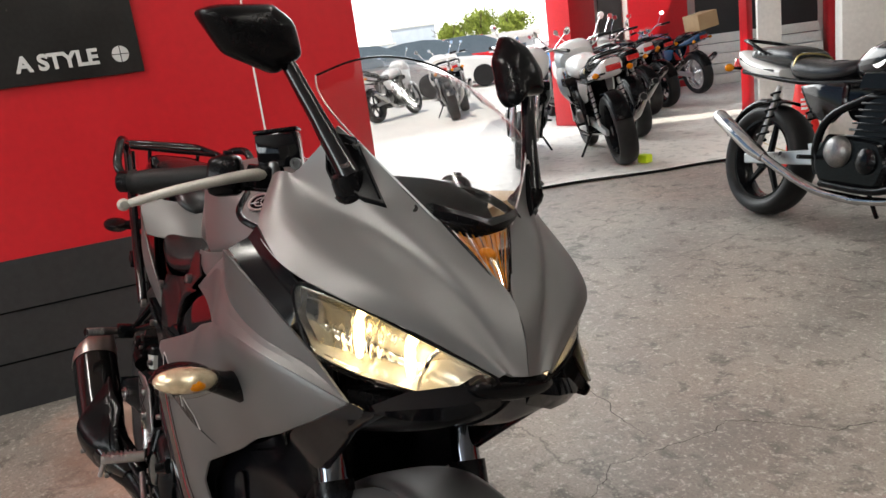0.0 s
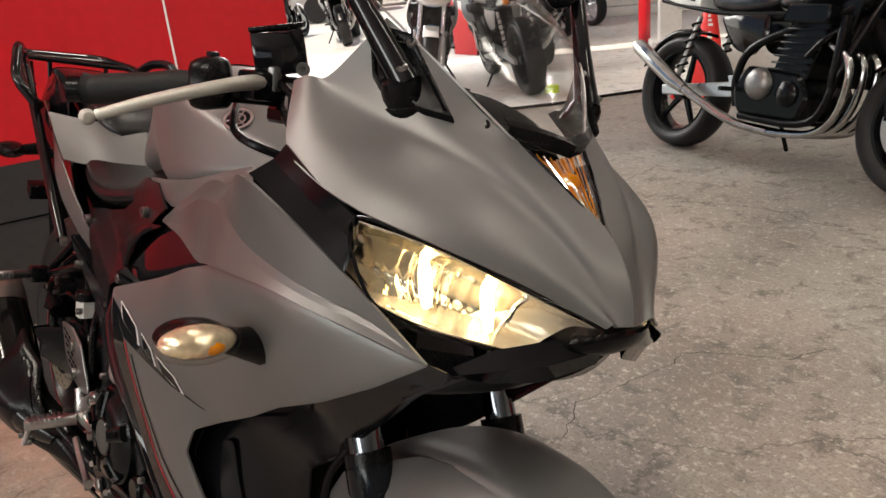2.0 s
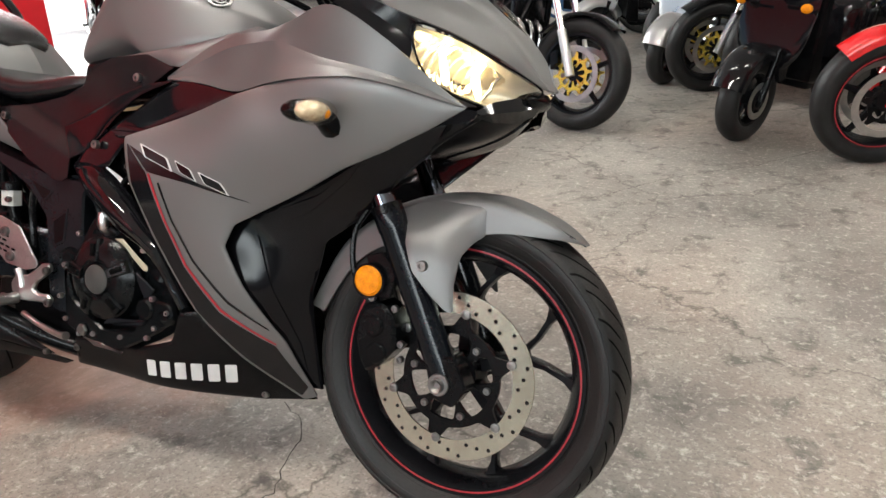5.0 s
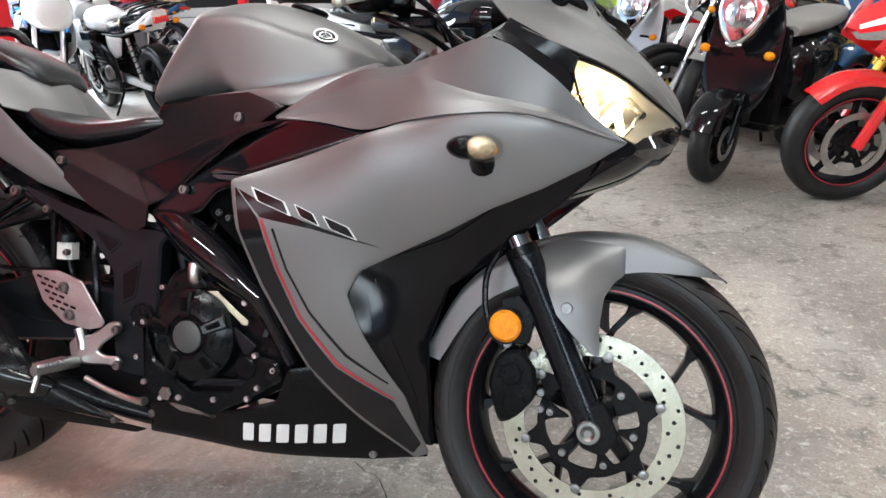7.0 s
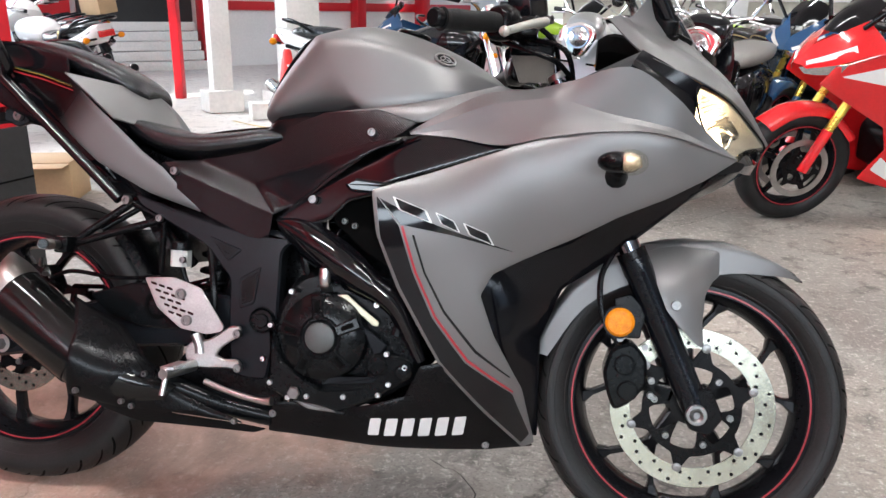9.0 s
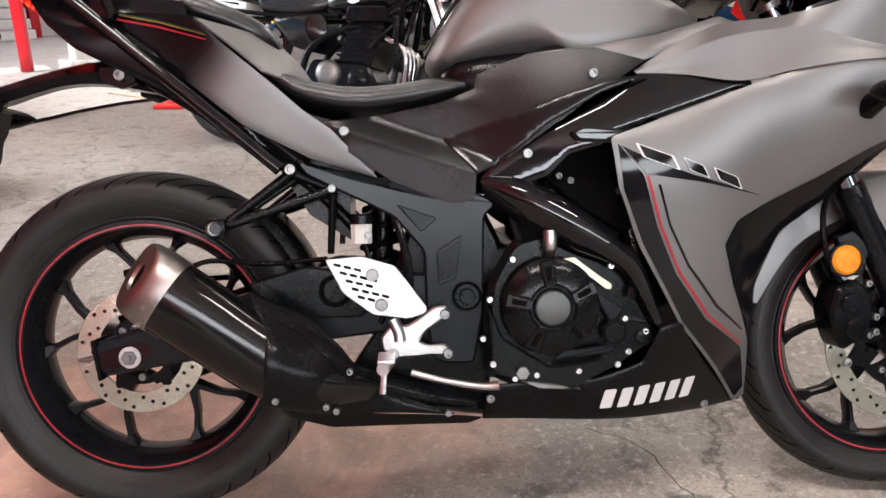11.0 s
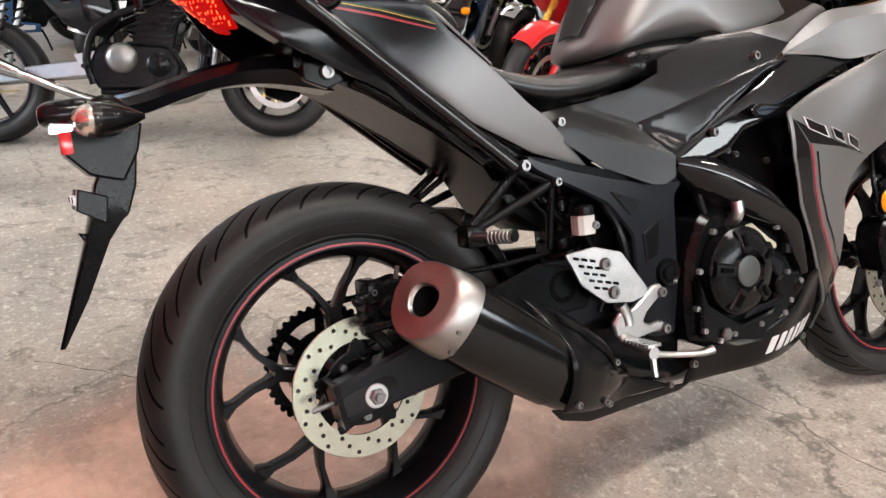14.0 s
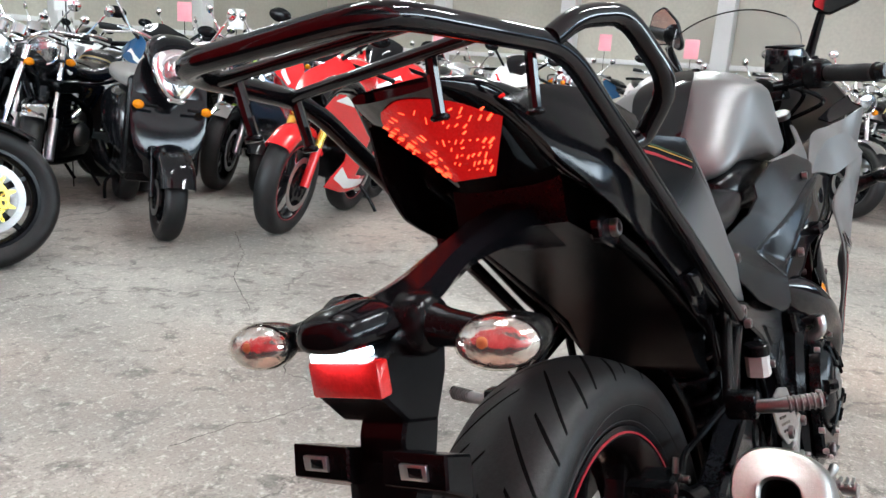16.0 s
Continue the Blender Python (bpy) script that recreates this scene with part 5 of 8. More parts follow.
    corners = [Vector(p) for p in ((1.333, s * .099, .938), (1.312, s * .120, .940), (1.276, s * .150, .954), (1.262, s * .152, .966), (1.238, s * .134, 1.000), (1.246, s * .116, 1.007), (1.264, s * .104, 1.003))]
    bpy.context.view_layer.update()
    shell_of = cowl.evaluated_get(bpy.context.evaluated_depsgraph_get())
    corners = [shell_of.closest_point_on_mesh(p + out * .03)[1] for p in corners]
    centre = sum(corners, Vector()) / 7
    base = loft([[centre + (p - centre) * k + out * d for p in corners] for k, d in ((1.0, -.004), (1.02, .004), (1.0, .008), (.90, .008), (.82, .003), (.4, .003))])
    mirror = part("mirror", base, BLACK, bike, "black mirror on a slender arm")
    part("screw", lathe([(.003, .004), (.006, .003), (.0065, 0), (0, 0), (0, .002)], centre + Vector((.012, s * .010, .006)), (.3, s * .55, .75), 12), BOLT, mirror)
    part("mirror_boot", lathe([(0, .030), (.012, .030), (.018, .027), (.0205, .018), (.0205, .004), (.023, .003), (.023, -.006), (0, -.006)], (1.285, s * .134, .966), (.10, s * .45, .88), 20, closed=False), BLACK, mirror)
    head = (1.222, -.202, 1.112) if s < 0 else (1.236, .160, 1.118)
    foot = (1.292, s * .140, .985)
    part("mirror_arm", tube([foot, tuple(a + (b - a) * .5 for a, b in zip(foot, head)), head], [0.0165, 0.0110, 0.0095], 14), GLOSS_BLACK, mirror)
    shell = [(-.184, 1.126), (-.198, 1.166), (-.228, 1.183), (-.294, 1.170), (-.319, 1.158), (-.282, 1.116), (-.216, 1.100)] if s < 0 else [(.138, 1.212), (.116, 1.170), (.118, 1.110), (.130, 1.099), (.155, 1.121), (.191, 1.128), (.194, 1.168), (.170, 1.204)]
    mid = Vector((sum(p[0] for p in shell), sum(p[1] for p in shell))) / len(shell)
    ring = [Vector(p) for p in rounded(shell, 0.009, 4)]
    tip_in = 0.0 if s < 0 else .45
    part("mirror_shell", loft([[Vector((x - tip_in * (p.y - mid.y) * k, *(mid + (p - mid) * k))) for p in ring] for x, k in ((1.200, .93), (1.206, 1.0), (1.222, .97), (1.236, .80), (1.243, .48))], n=2), BLACK, mirror)
    part("mirror_glass", loft([[Vector((x - tip_in * (p.y - mid.y) * k, *(mid + (p - mid) * k))) for p in ring] for x, k in ((1.1995, .90), (1.1975, .90))]), MIRROR, mirror)
    # front indicator: a black cup behind, a clear lens in front
    ind = part("front_indicator", ball((1.203, s * .302, .722), 1.0, (.0300, .0365, .0170), 22), BLACK, bike, "clear indicator on a black stalk")
    part("lens", ball((1.226, s * .304, .722), 1.0, (.0270, .0440, .0205), 22), LENS, ind).visible_shadow = False
    part("lamp_bowl", ball((1.222, s * .303, .722), 1.0, (.0215, .0390, .0165), 22), IND_BOWL, ind)
    part("bulb", ball((1.2360, s * .296, .7205), 1.0, (.0080, .015, .0085), 14), AMBER, ind, "amber bulb")
    part("stalk", tube([(1.208, s * .228, .706), (1.210, s * .255, .712), (1.212, s * .272, .718)], [0.022, 0.015, 0.013], 12), BLACK, ind)

# black filler added to stop headlamp glow leaking under the nose
part("nose_block", ball((1.470, 0, .768), 1.0, (.016, .060, .017), 16), BLACK, bike)
part("position_light", sheet([[(1.366, -.050, .9405), (1.378, -.022, .9360), (1.384, 0, .9330), (1.378, .022, .9360), (1.366, .050, .9405)], [(1.404, -.027, .909), (1.412, -.012, .9085), (1.415, 0, .908), (1.412, .012, .9085), (1.404, .026, .909)], [(1.442, -.005, .8725), (1.443, -.0035, .8725), (1.444, -.002, .8725), (1.443, 0, .8725), (1.442, .002, .8725)]], 4, 0.003), LENS, bike, "clear position lamp with an amber bulb").visible_shadow = False
part("position_bowl", sheet([[(1.356, -.048, .936), (1.362, 0, .924), (1.356, .048, .936)], [(1.385, -.024, .900), (1.382, 0, .892), (1.385, .024, .900)], [(1.434, -.004, .867), (1.434, -.002, .866), (1.434, 0, .867)]], 4, 0.002, flip=True), AMBER_BULB, bike)
part("position_bulb", ball((1.392, .002, .908), 1.0, (.012, .012, .009), 14), AMBER, bike, "amber bulb")
part("position_rim", tube([(1.366, -.051, .941), (1.404, -.029, .9095), (1.443, -.002, .871), (1.404, .027, .9095), (1.366, .049, .941)], .0024, 8, 5), BLACK, bike)
for k in range(11):
    u = (k - 5) / 5.2
    part("lamp_rib", tube([(1.366 + .008 * (1 - abs(u)), u * .046, .934 - .006 * (1 - abs(u))), (1.439, u * .003 - .002, .869)], .0010, 6, smooth=False), CHROME if k % 2 else AMBER, bike)
screen_rows = []
for cx, cz, sx, sy, sz in ((1.392, .942, 1.364, .056, .943), (1.350, 1.012, 1.303, .115, 1.010), (1.290, 1.080, 1.252, .148, 1.056), (1.222, 1.128, 1.198, .152, 1.090), (1.158, 1.156, 1.152, .138, 1.113)):
    screen_rows.append([(cx - (cx - sx) * abs(u) ** 2.2, u * sy, cz - (cz - sz) * abs(u) ** 2.2) for u in (-1, -.66, -.33, 0, .33, .66, 1)])
wind = part("windscreen", sheet(screen_rows, 5, 0.0025), SCREEN, bike, "clear curved windscreen")
wind.visible_shadow = False
part("screen_edge", tube(screen_rows[-1], 0.0016, 6), BLACK, wind)
# pale metal beads added for the glint along the screen's cut sides
for k in (0, 6):
    part("screen_edge", tube([r[k] for r in screen_rows], 0.0012, 6), SATIN_ALU, wind, "pale bead for the glint on the cut edge")
for left in SIDES:
    part("screen_trim", sheet([[(1.390, 0, .931), (1.381, -.032, .9385), (1.361, -.062, .949)], [(1.398, 0, .944), (1.389, -.032, .952), (1.364, -.064, .957)], [(1.384, 0, .951), (1.377, -.034, .958), (1.357, -.066, .965)]], 5, 0.003, left, flip=True, straight=True), BLACK, wind, "black moulded foot of the windscreen", angle=14)
part("dash", loft([oval((x, 0, z), w, h, 18, 3) for x, z, w, h in ((1.17, .957, .070, .022), (1.20, .960, .086, .030), (1.27, .940, .090, .030), (1.33, .912, .062, .021))], n=3), SHADE_BLACK, bike, "black instrument housing")

# ---- tank, seat, side covers
CAGE = [[(.49, 0, .804), (.5, .06, .804), (.515, .098, .797), (.52, .108, .785)], [(.545, 0, .898), (.555, .088, .889), (.57, .122, .858), (.59, .134, .795)], [(.6, 0, .976), (.622, .098, .968), (.650, .140, .944), (.728, .152, .800)], [(.69, 0, 1.005), (.71, .096, .994), (.735, .152, .950), (.795, .157, .808)], [(.78, 0, 1.0), (.79, .092, .980), (.82, .144, .924), (.855, .152, .826)], [(.87, 0, .969), (.875, .078, .95), (.9, .122, .901), (.92, .132, .845)], [(.95, 0, .928), (.955, .058, .915), (.965, .09, .89), (.975, .1, .858)], [(1.01, 0, .881), (1.01, .035, .877), (1.01, .058, .87), (1.01, .068, .86)]]
bm = bmesh.new()
grid = []
for ring in CAGE:
    right = [bm.verts.new((x, -y, z)) for x, y, z in ring[:0:-1]]
    grid.append(right + [bm.verts.new(p) for p in ring])
for a, b in zip(grid, grid[1:]):
    for k in range(6):
        bm.faces.new((a[k], a[k + 1], b[k + 1], b[k]))
    bm.faces.new((a[6], a[0], b[0], b[6]))
bm.faces.new(grid[0])
bm.faces.new(grid[-1])
fold = bm.edges.layers.float.new("crease_edge")
for r, ring in enumerate(grid):
    for k, v in enumerate(ring):
        if k < 6 and r == 2:
            bm.edges.get((v, ring[k + 1]))[fold] = .92
        if r < 7 and k in (0, 1, 5, 6) and r >= 2:
            bm.edges.get((v, grid[r + 1][k]))[fold] = .55
tank = part("fuel_tank", bm, GREY, bike, "satin grey fuel tank with creased flanks", angle=60)
soft = tank.modifiers.new("soften", "SUBSURF")
soft.levels = soft.render_levels = 3
bpy.context.view_layer.update()
_, spot, badge, _ = tank.evaluated_get(bpy.context.evaluated_depsgraph_get()).closest_point_on_mesh(Vector((.889, -.112, .922)))
for r0, r1, h in ((0.0, .0215, .002), (.0175, .0215, .0035), (.009, .011, .0035)):
    part("tank_badge", lathe([(r0, 0), (r1, 0), (r1, h), (r0, h)] if r0 else [(0, h), (r1, h), (r1, 0)], spot, badge, 32, closed=bool(r0)), ALU if r0 else DARK, tank)
for k in range(3):
    a = 2 * math.pi * k / 3
    turn = Vector((0, 0, 1)).rotation_difference(badge).to_matrix()
    part("badge_arm", tube([spot + badge * .0025 + turn @ Vector((r * math.cos(a), r * math.sin(a), 0)) for r in (.002, .0165)], .0013, 6, smooth=False), ALU, tank)
pad = [[(x - .002, y * w, z + .002 - .004 * abs(y) ** 2.5) for y in (-1, -.5, 0, .5, 1)] for x, z, w in ((.510, .836, .030), (.541, .888, .042), (.570, .932, .050), (.597, .962, .052), (.640, .982, .048), (.690, .996, .036))]
part("tank_pad", sheet(pad, 4, .002), GLOSS_BLACK, tank, "gloss black tank pad")
# black filler added to close the see-through gap above the seat
part("tank_base", loft([oval((x, 0, z), w, h, 20, 3.5) for x, z, w, h in ((.530, .765, .080, .020), (.560, .772, .112, .040), (.66, .775, .122, .052), (.80, .785, .125, .050), (.94, .815, .092, .040), (.99, .830, .055, .024))], n=2), BLACK, bike, "black filler under the tank")
part("filler_cap", disc(0.036, 0.010, (.80, 0, .984), (.20, 0, 1), 32, 0.003), DARK, tank)
T_DEPTH = depth_over([(.773, .768, -.186), (.666, .641, -.180), (.372, .684, -.132), (.593, .77, -.140), (.55, .57, -.165), (.45, .61, -.150), (.85, .785, -.194), (.68, .80, -.158), (.70, .70, -.184), (.98, .875, -.150)])
def cover_depth(x, z):
    """The side cover's depth, with a folded ridge that falls forward under the seat."""
    a, b = Vector((.327, .700)), Vector((.584, .609))
    way = (b - a).normalized()
    d = (Vector((x, z)) - a).dot(Vector((-way.y, way.x)))
    fade = max(0.0, min(1.0, (x - .325) / .05)) * max(0.0, min(1.0, (.66 - x) / .07))
    if d < 0:
        h = -.009 * max(0.0, 1 + d / .10)
    elif d < .036:
        h = -.009 + .018 * d / .036
    else:
        h = .009 * max(0.0, 1 - (d - .036) / .07)
    return T_DEPTH(x, z) + h * fade


for left in SIDES:
    s = 1 if left else -1
    cover = part("side_cover", skin([(.590, .776), (.673, .806), (.78, .812), (.858, .788), (.735, .705), (.638, .635), (.584, .609), (.541, .6242), (.499, .6391), (.456, .6543), (.413, .6696), (.370, .6848), (.327, .700), (.443, .714), (.529, .730), (.585, .752)], cover_depth, 0.003, 0.008, 0.0006, 0, left=left), SIDE, bike, "dotted black plastic side cover with a sharp fold")
    part("lower_facet", skin([(.584, .609), (.580, .572), (.560, .562), (.534, .564), (.441, .602), (.359, .660), (.327, .700), (.370, .6848), (.413, .6696), (.456, .6543), (.499, .6391), (.541, .6242)], cover_depth, 0.003, 0.008, 0.0006, 0, left=left), SIDE, cover)
    part("tank_skirt", skin([(.680, .808), (.78, .818), (.88, .832), (1.00, .868), (1.03, .856), (.95, .820), (.862, .790)], T_DEPTH, 0.003, 0.011, left=left, lift=-.004), GREY, bike)
    part("knee_panel", skin([(.867, .765), (.794, .757), (.726, .736), (.650, .707), (.585, .686), (.528, .670), (.552, .645), (.584, .611), (.592, .614), (.647, .644), (.699, .688), (.785, .737)], cover_depth, 0.003, 0.008, 0.002, 0.010, 0.003, left, 0.005), KNEE, cover, "smooth satin black knee panel")
    for x, y, z in ((.773, .189, .768), (.367, .1435, .684), (.666, .184, .641)):
        bolt(cover, (x, s * y, z), 0.0095, (0, s, 0))
SEATS = [(.205, .790, .085, .018), (.235, .782, .112, .026), (.30, .752, .128, .030), (.38, .738, .134, .031), (.46, .744, .132, .030), (.53, .756, .126, .028), (.580, .762, .110, .018), (.596, .762, .090, .008)]
part("rider_seat", loft([oval((x, 0, z), w, h, 28, 2.6) for x, z, w, h in SEATS], n=4), SEAT, bike, "black vinyl rider seat")
PILLION = [(.250, .840, .050, .012), (.225, .858, .078, .024), (.16, .886, .092, .030), (.08, .912, .095, .030), (.0, .930, .090, .026), (-.06, .938, .070, .014)]
part("pillion_seat", loft([oval((x, 0, z), w, h, 28, 2.6) for x, z, w, h in PILLION], n=4), SEAT, bike, "black vinyl pillion seat")

# ---- tail
TG_DEPTH = depth_over([(-.02, .87, -.124), (.034, .831, -.128), (.045, .86, -.134), (.09, .815, -.134), (.134, .868, -.160), (.21, .80, -.160), (.29, .737, -.156), (.345, .69, -.150), (.421, .606, -.136), (.25, .664, -.146), (.16, .75, -.150)])
TB_DEPTH = depth_over([(-.165, .925, -.080), (-.12, .885, -.098), (-.067, .835, -.122), (-.02, .91, -.112), (.11, .877, -.116), (.25, .70, -.132), (.26, .63, -.118), (.08, .758, -.118)])
def tail_side_depth(x, z):
    """The tail flank, folded along a ridge that falls forward."""
    a, b = Vector((-.160, .895)), Vector((.110, .800))
    way = (b - a).normalized()
    d = abs((Vector((x, z)) - a).dot(Vector((-way.y, way.x))))
    return TB_DEPTH(x, z) - .010 * max(0.0, 1 - d / .055) * max(0.0, min(1.0, (.16 - x) / .08))


TAIL = [(.24, .735, .108, .065), (.14, .800, .108, .060), (.04, .858, .102, .055), (-.05, .895, .092, .045), (-.12, .925, .082, .028), (-.18, .945, .072, .016), (-.224, .954, .050, .006)]
tail = part("tail_unit", loft([oval((x, 0, z), w, h, 28, 3.2) for x, z, w, h in TAIL], n=4), GLOSS_BLACK, bike, "gloss black tail unit")
for left in SIDES:
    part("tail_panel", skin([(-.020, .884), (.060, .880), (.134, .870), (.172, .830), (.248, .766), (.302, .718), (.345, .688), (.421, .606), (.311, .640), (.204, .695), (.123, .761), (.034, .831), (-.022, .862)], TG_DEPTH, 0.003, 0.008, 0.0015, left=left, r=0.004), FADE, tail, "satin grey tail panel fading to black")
    part("tail_side", skin([(-.168, .932), (-.10, .945), (-.015, .938), (.105, .905), (.112, .874), (.175, .783), (.246, .717), (.319, .651), (.27, .627), (.236, .627), (.079, .752), (-.02, .800), (-.070, .826), (-.120, .868)], tail_side_depth, 0.003, 0.007, 0.0015, left=left), SATIN_BLACK, tail, angle=14)
    scoop = [[(.134, -.160, .868), (.190, -.159, .824), (.240, -.156, .782)], [(.178, -.120, .862), (.226, -.118, .818), (.266, -.116, .776)], [(.215, -.070, .858), (.258, -.068, .820), (.292, -.066, .780)], [(.232, 0, .862), (.274, 0, .824), (.304, 0, .782)]]
    part("seat_scoop", sheet(scoop, 5, .003, left), GREY, tail, "satin grey scoop under the pillion seat")
    for dz, h, mat in ((.0, .0032, RED_LINE), (.0062, .0009, GOLD_LINE), (.0086, .0009, GREEN_LINE)):
        part("tail_stripe", skin([(-.010, .876 + dz), (.072, .858 + dz), (.150, .834 + dz), (.150, .834 + dz - h * .6), (.072, .858 + dz - h), (-.010, .876 + dz - h)], TG_DEPTH, 0.0008, 0.012, 0, 0, 0.0016, left), mat, tail, "thin coloured stripe")
    s = 1 if left else -1
    if not left:
        part("side_hatch", skin([(.165, .697), (.205, .702), (.240, .656), (.207, .660)], tail_side_depth, .004, .009, .002, .004, .007, left, .004), SATIN_BLACK, tail)
    part("stay_lug", plate([(-.040, .800), (.012, .800), (.020, .772), (-.006, .762), (-.040, .776)], s * .094, s * .106, .002, .005), SATIN_BLACK, tail)
    bolt(tail, (-.005, s * .106, .785), 0.012, (0, s, 0), 0.008)
def lamp_face(u, v, proud=0.0):
    """A point on the tail lamp: u across from -1 to 1, v down from 0 to 1."""
    w = .080 - .054 * v
    return (-.218 + .090 * v + (.060 - .035 * v) * abs(u) ** 1.6 - proud * .7, u * w, .944 - .082 * v - .010 * abs(u) * (1 - v) - proud * .7)


lens = part("tail_light", sheet([[lamp_face(u, v) for u in (-1, -.6, -.25, 0, .25, .6, 1)] for v in (0, .33, .66, 1)], 4, 0.005), TAIL_LENS, bike, "lit red tail light")
leds = bmesh.new()
for side in (-1, 1):
    for row in range(9):
        v = .10 + .095 * row
        for k in range(9):
            u = .92 - .10 * k - .03 * (row % 2)
            bright = max(0.0, 1 - k / 6.5) * (.55 + .45 * math.sin(row * 1.9 + k))
            if u < .04 or random.random() > .40 + .55 * bright:
                continue
            a, b = lamp_face(side * u, v + random.uniform(-.012, .012), .0006), lamp_face(side * (u - random.uniform(.02, .06)), v + random.uniform(.01, .075), .0006)
            tube([a, b], random.uniform(.0004, .0007) + .0007 * bright, 6, smooth=False, bm=leds)
tagged(part("tail_led", leds, LED, lens), "glowing red light points", kind="stuff")

# mudguard stay, plate bracket, reflector, rear indicators
STAY = [(.030, .818, .765, .052, .034), (-.060, .826, .782, .038, .024), (-.130, .815, .782, .030, .018), (-.190, .800, .768, .028, .016), (-.250, .782, .750, .036, .022), (-.310, .772, .744, .044, .032), (-.346, .764, .744, .036, .028)]
stay = part("mudguard_stay", loft([[Vector((x, y, z)) for y, z in ((-w, zl + (zt - zl) * .45), (-v, zt - .004), (0, zt + .003), (v, zt - .004), (w, zl + (zt - zl) * .45), (v * .9, zl), (-v * .9, zl))] for x, zt, zl, w, v in STAY], n=4), SATIN_BLACK, bike, "satin black ridged plate holder stay", angle=20)
part("reflector_block", plate([(-.356, .730), (-.356, .706), (-.327, .674), (-.285, .662), (-.262, .700), (-.252, .738), (-.300, .748)], -.036, .036, .003, .003), BLACK, stay, angle=20)
part("plate_spine", plate([(-.300, .704), (-.262, .704), (-.270, .655), (-.285, .616), (-.312, .598), (-.332, .616), (-.324, .660)], -.025, .025, .003, .003), BLACK, stay, angle=20)
flap = loft([[Vector((x0 + .004, -w, z)), Vector((x0, -w * .55, z)), Vector((x0, w * .55, z)), Vector((x0 + .004, w, z)), Vector((x1, w * .85, z)), Vector((x1, -w * .85, z))] for x0, x1, z, w in ((-.334, -.300, .640, .036), (-.336, -.288, .618, .036), (-.346, -.314, .585, .030), (-.374, -.352, .507, .018), (-.397, -.390, .443, .005))])
part("plate_flap", flap, BLACK, stay, angle=20)
for s in (-1, 1):
    hold = part("plate_bracket", plate([(-.347, .658), (-.312, .645), (-.318, .609), (-.352, .630)], s * .018, s * .082, .002, .002), BLACK, stay, angle=20)
    part("slot", box(-.3535, -.3495, s * .052 - .013, s * .052 + .013, .637, .650, 0.0005), ALU, hold, "bright slotted hole")
    # black inset paints the dark of the slotted hole
    part("slot", box(-.3545, -.3533, s * .052 - .009, s * .052 + .004, .640, .648, 0.0003), BLACK_MARK, hold)
part("plate_hook", plate([(-.352, .598), (-.327, .592), (-.330, .574), (-.344, .582)], -.013, .013, .002, .002), BLACK, stay)
part("rear_reflector", box(-.357, -.341, -.037, .037, .703, .734, 0.003), RED_LENS, stay, "red rear reflector")
lampbox = part("plate_lamp", loft([oval((x, 0, .7560), w, h, 22, 2.4, flat=.30) for x, w, h in ((-.378, .012, .006), (-.376, .024, .014), (-.366, .032, .020), (-.345, .035, .023), (-.320, .036, .024), (-.310, .030, .018))], n=2), SATIN_BLACK, stay, "rounded black plate lamp hood")
part("plate_lamp_lens", box(-.366, -.338, -.022, .024, .7355, .7430, 0.002), PLATE_GLOW, lampbox, "lit white plate lamp")
for left in SIDES:
    s = 1 if left else -1
    ind = part("rear_indicator", tube([(-.292, s * .034, .752), (-.297, s * .070, .746), (-.300, s * .105, .741)], [0.024, 0.016, 0.013], 14), BLACK, stay, "clear indicator on a black stalk")
    part("collar", lathe([(0, .014), (.016, .014), (.024, .010), (.028, .002), (.028, -.016), (0, -.016)], (-.296, s * .044, .750), (-.05, s, -.08), 20, closed=False), BLACK, ind)
    y = s * .128
    part("back_shell", loft([oval((x, y + s * (x + .318) * .15, .739), a, b, 22) for x, a, b in ((-.322, .030, .016), (-.320, .0365, .0215), (-.308, .0355, .0210), (-.292, .0290, .0175), (-.274, .0170, .0110), (-.260, .0040, .0030))]), BLACK, ind)
    part("lens", ball((-.318, y, .739), 1.0, (.0270, .0385, .0225), 24), LENS, ind).visible_shadow = False
    part("lamp_bowl", ball((-.3225, y, .739), 1.0, (.0190, .0355, .0200), 24), REAR_BOWL, ind)
    part("bulb", ball((-.3385, s * .126, .742), 1.0, (.0035, .007, .0060), 14), AMBER_BULB, ind, "rosy bulb")

# rear rack of bent tube
RACK = [(.262, -.160, .622), (-.145, -.140, .968), (-.378, -.112, .984), (-.382, .108, .992), (-.185, .140, .970), (.262, .160, .622)]
rack = part("rear_rack", tube(bent(RACK, .045), 0.0108, 14, smooth=False), GLOSS_BLACK, bike, "gloss black tubular rear rack")
for s in (-1, 1):
    part("grab_loop", tube(bent([(-.172, s * .139, .972), (-.130, s * .150, .993), (-.062, s * .172, .997), (-.004, s * .190, .925), (.004, s * .150, .876), (-.014, s * .140, .872)], .028), 0.0112, 14, smooth=False), GLOSS_BLACK, rack)
    bolt(rack, (.279, s * .160, .622), 0.011, (0, s, 0), 0.008)
part("cross_bar", tube([(-.338, -.112, .980), (-.330, .108, .984)], 0.0062, 10, smooth=False), GLOSS_BLACK, rack)
part("cross_bar", tube([(-.262, -.124, .975), (-.222, .128, .973)], 0.0062, 10, smooth=False), GLOSS_BLACK, rack)
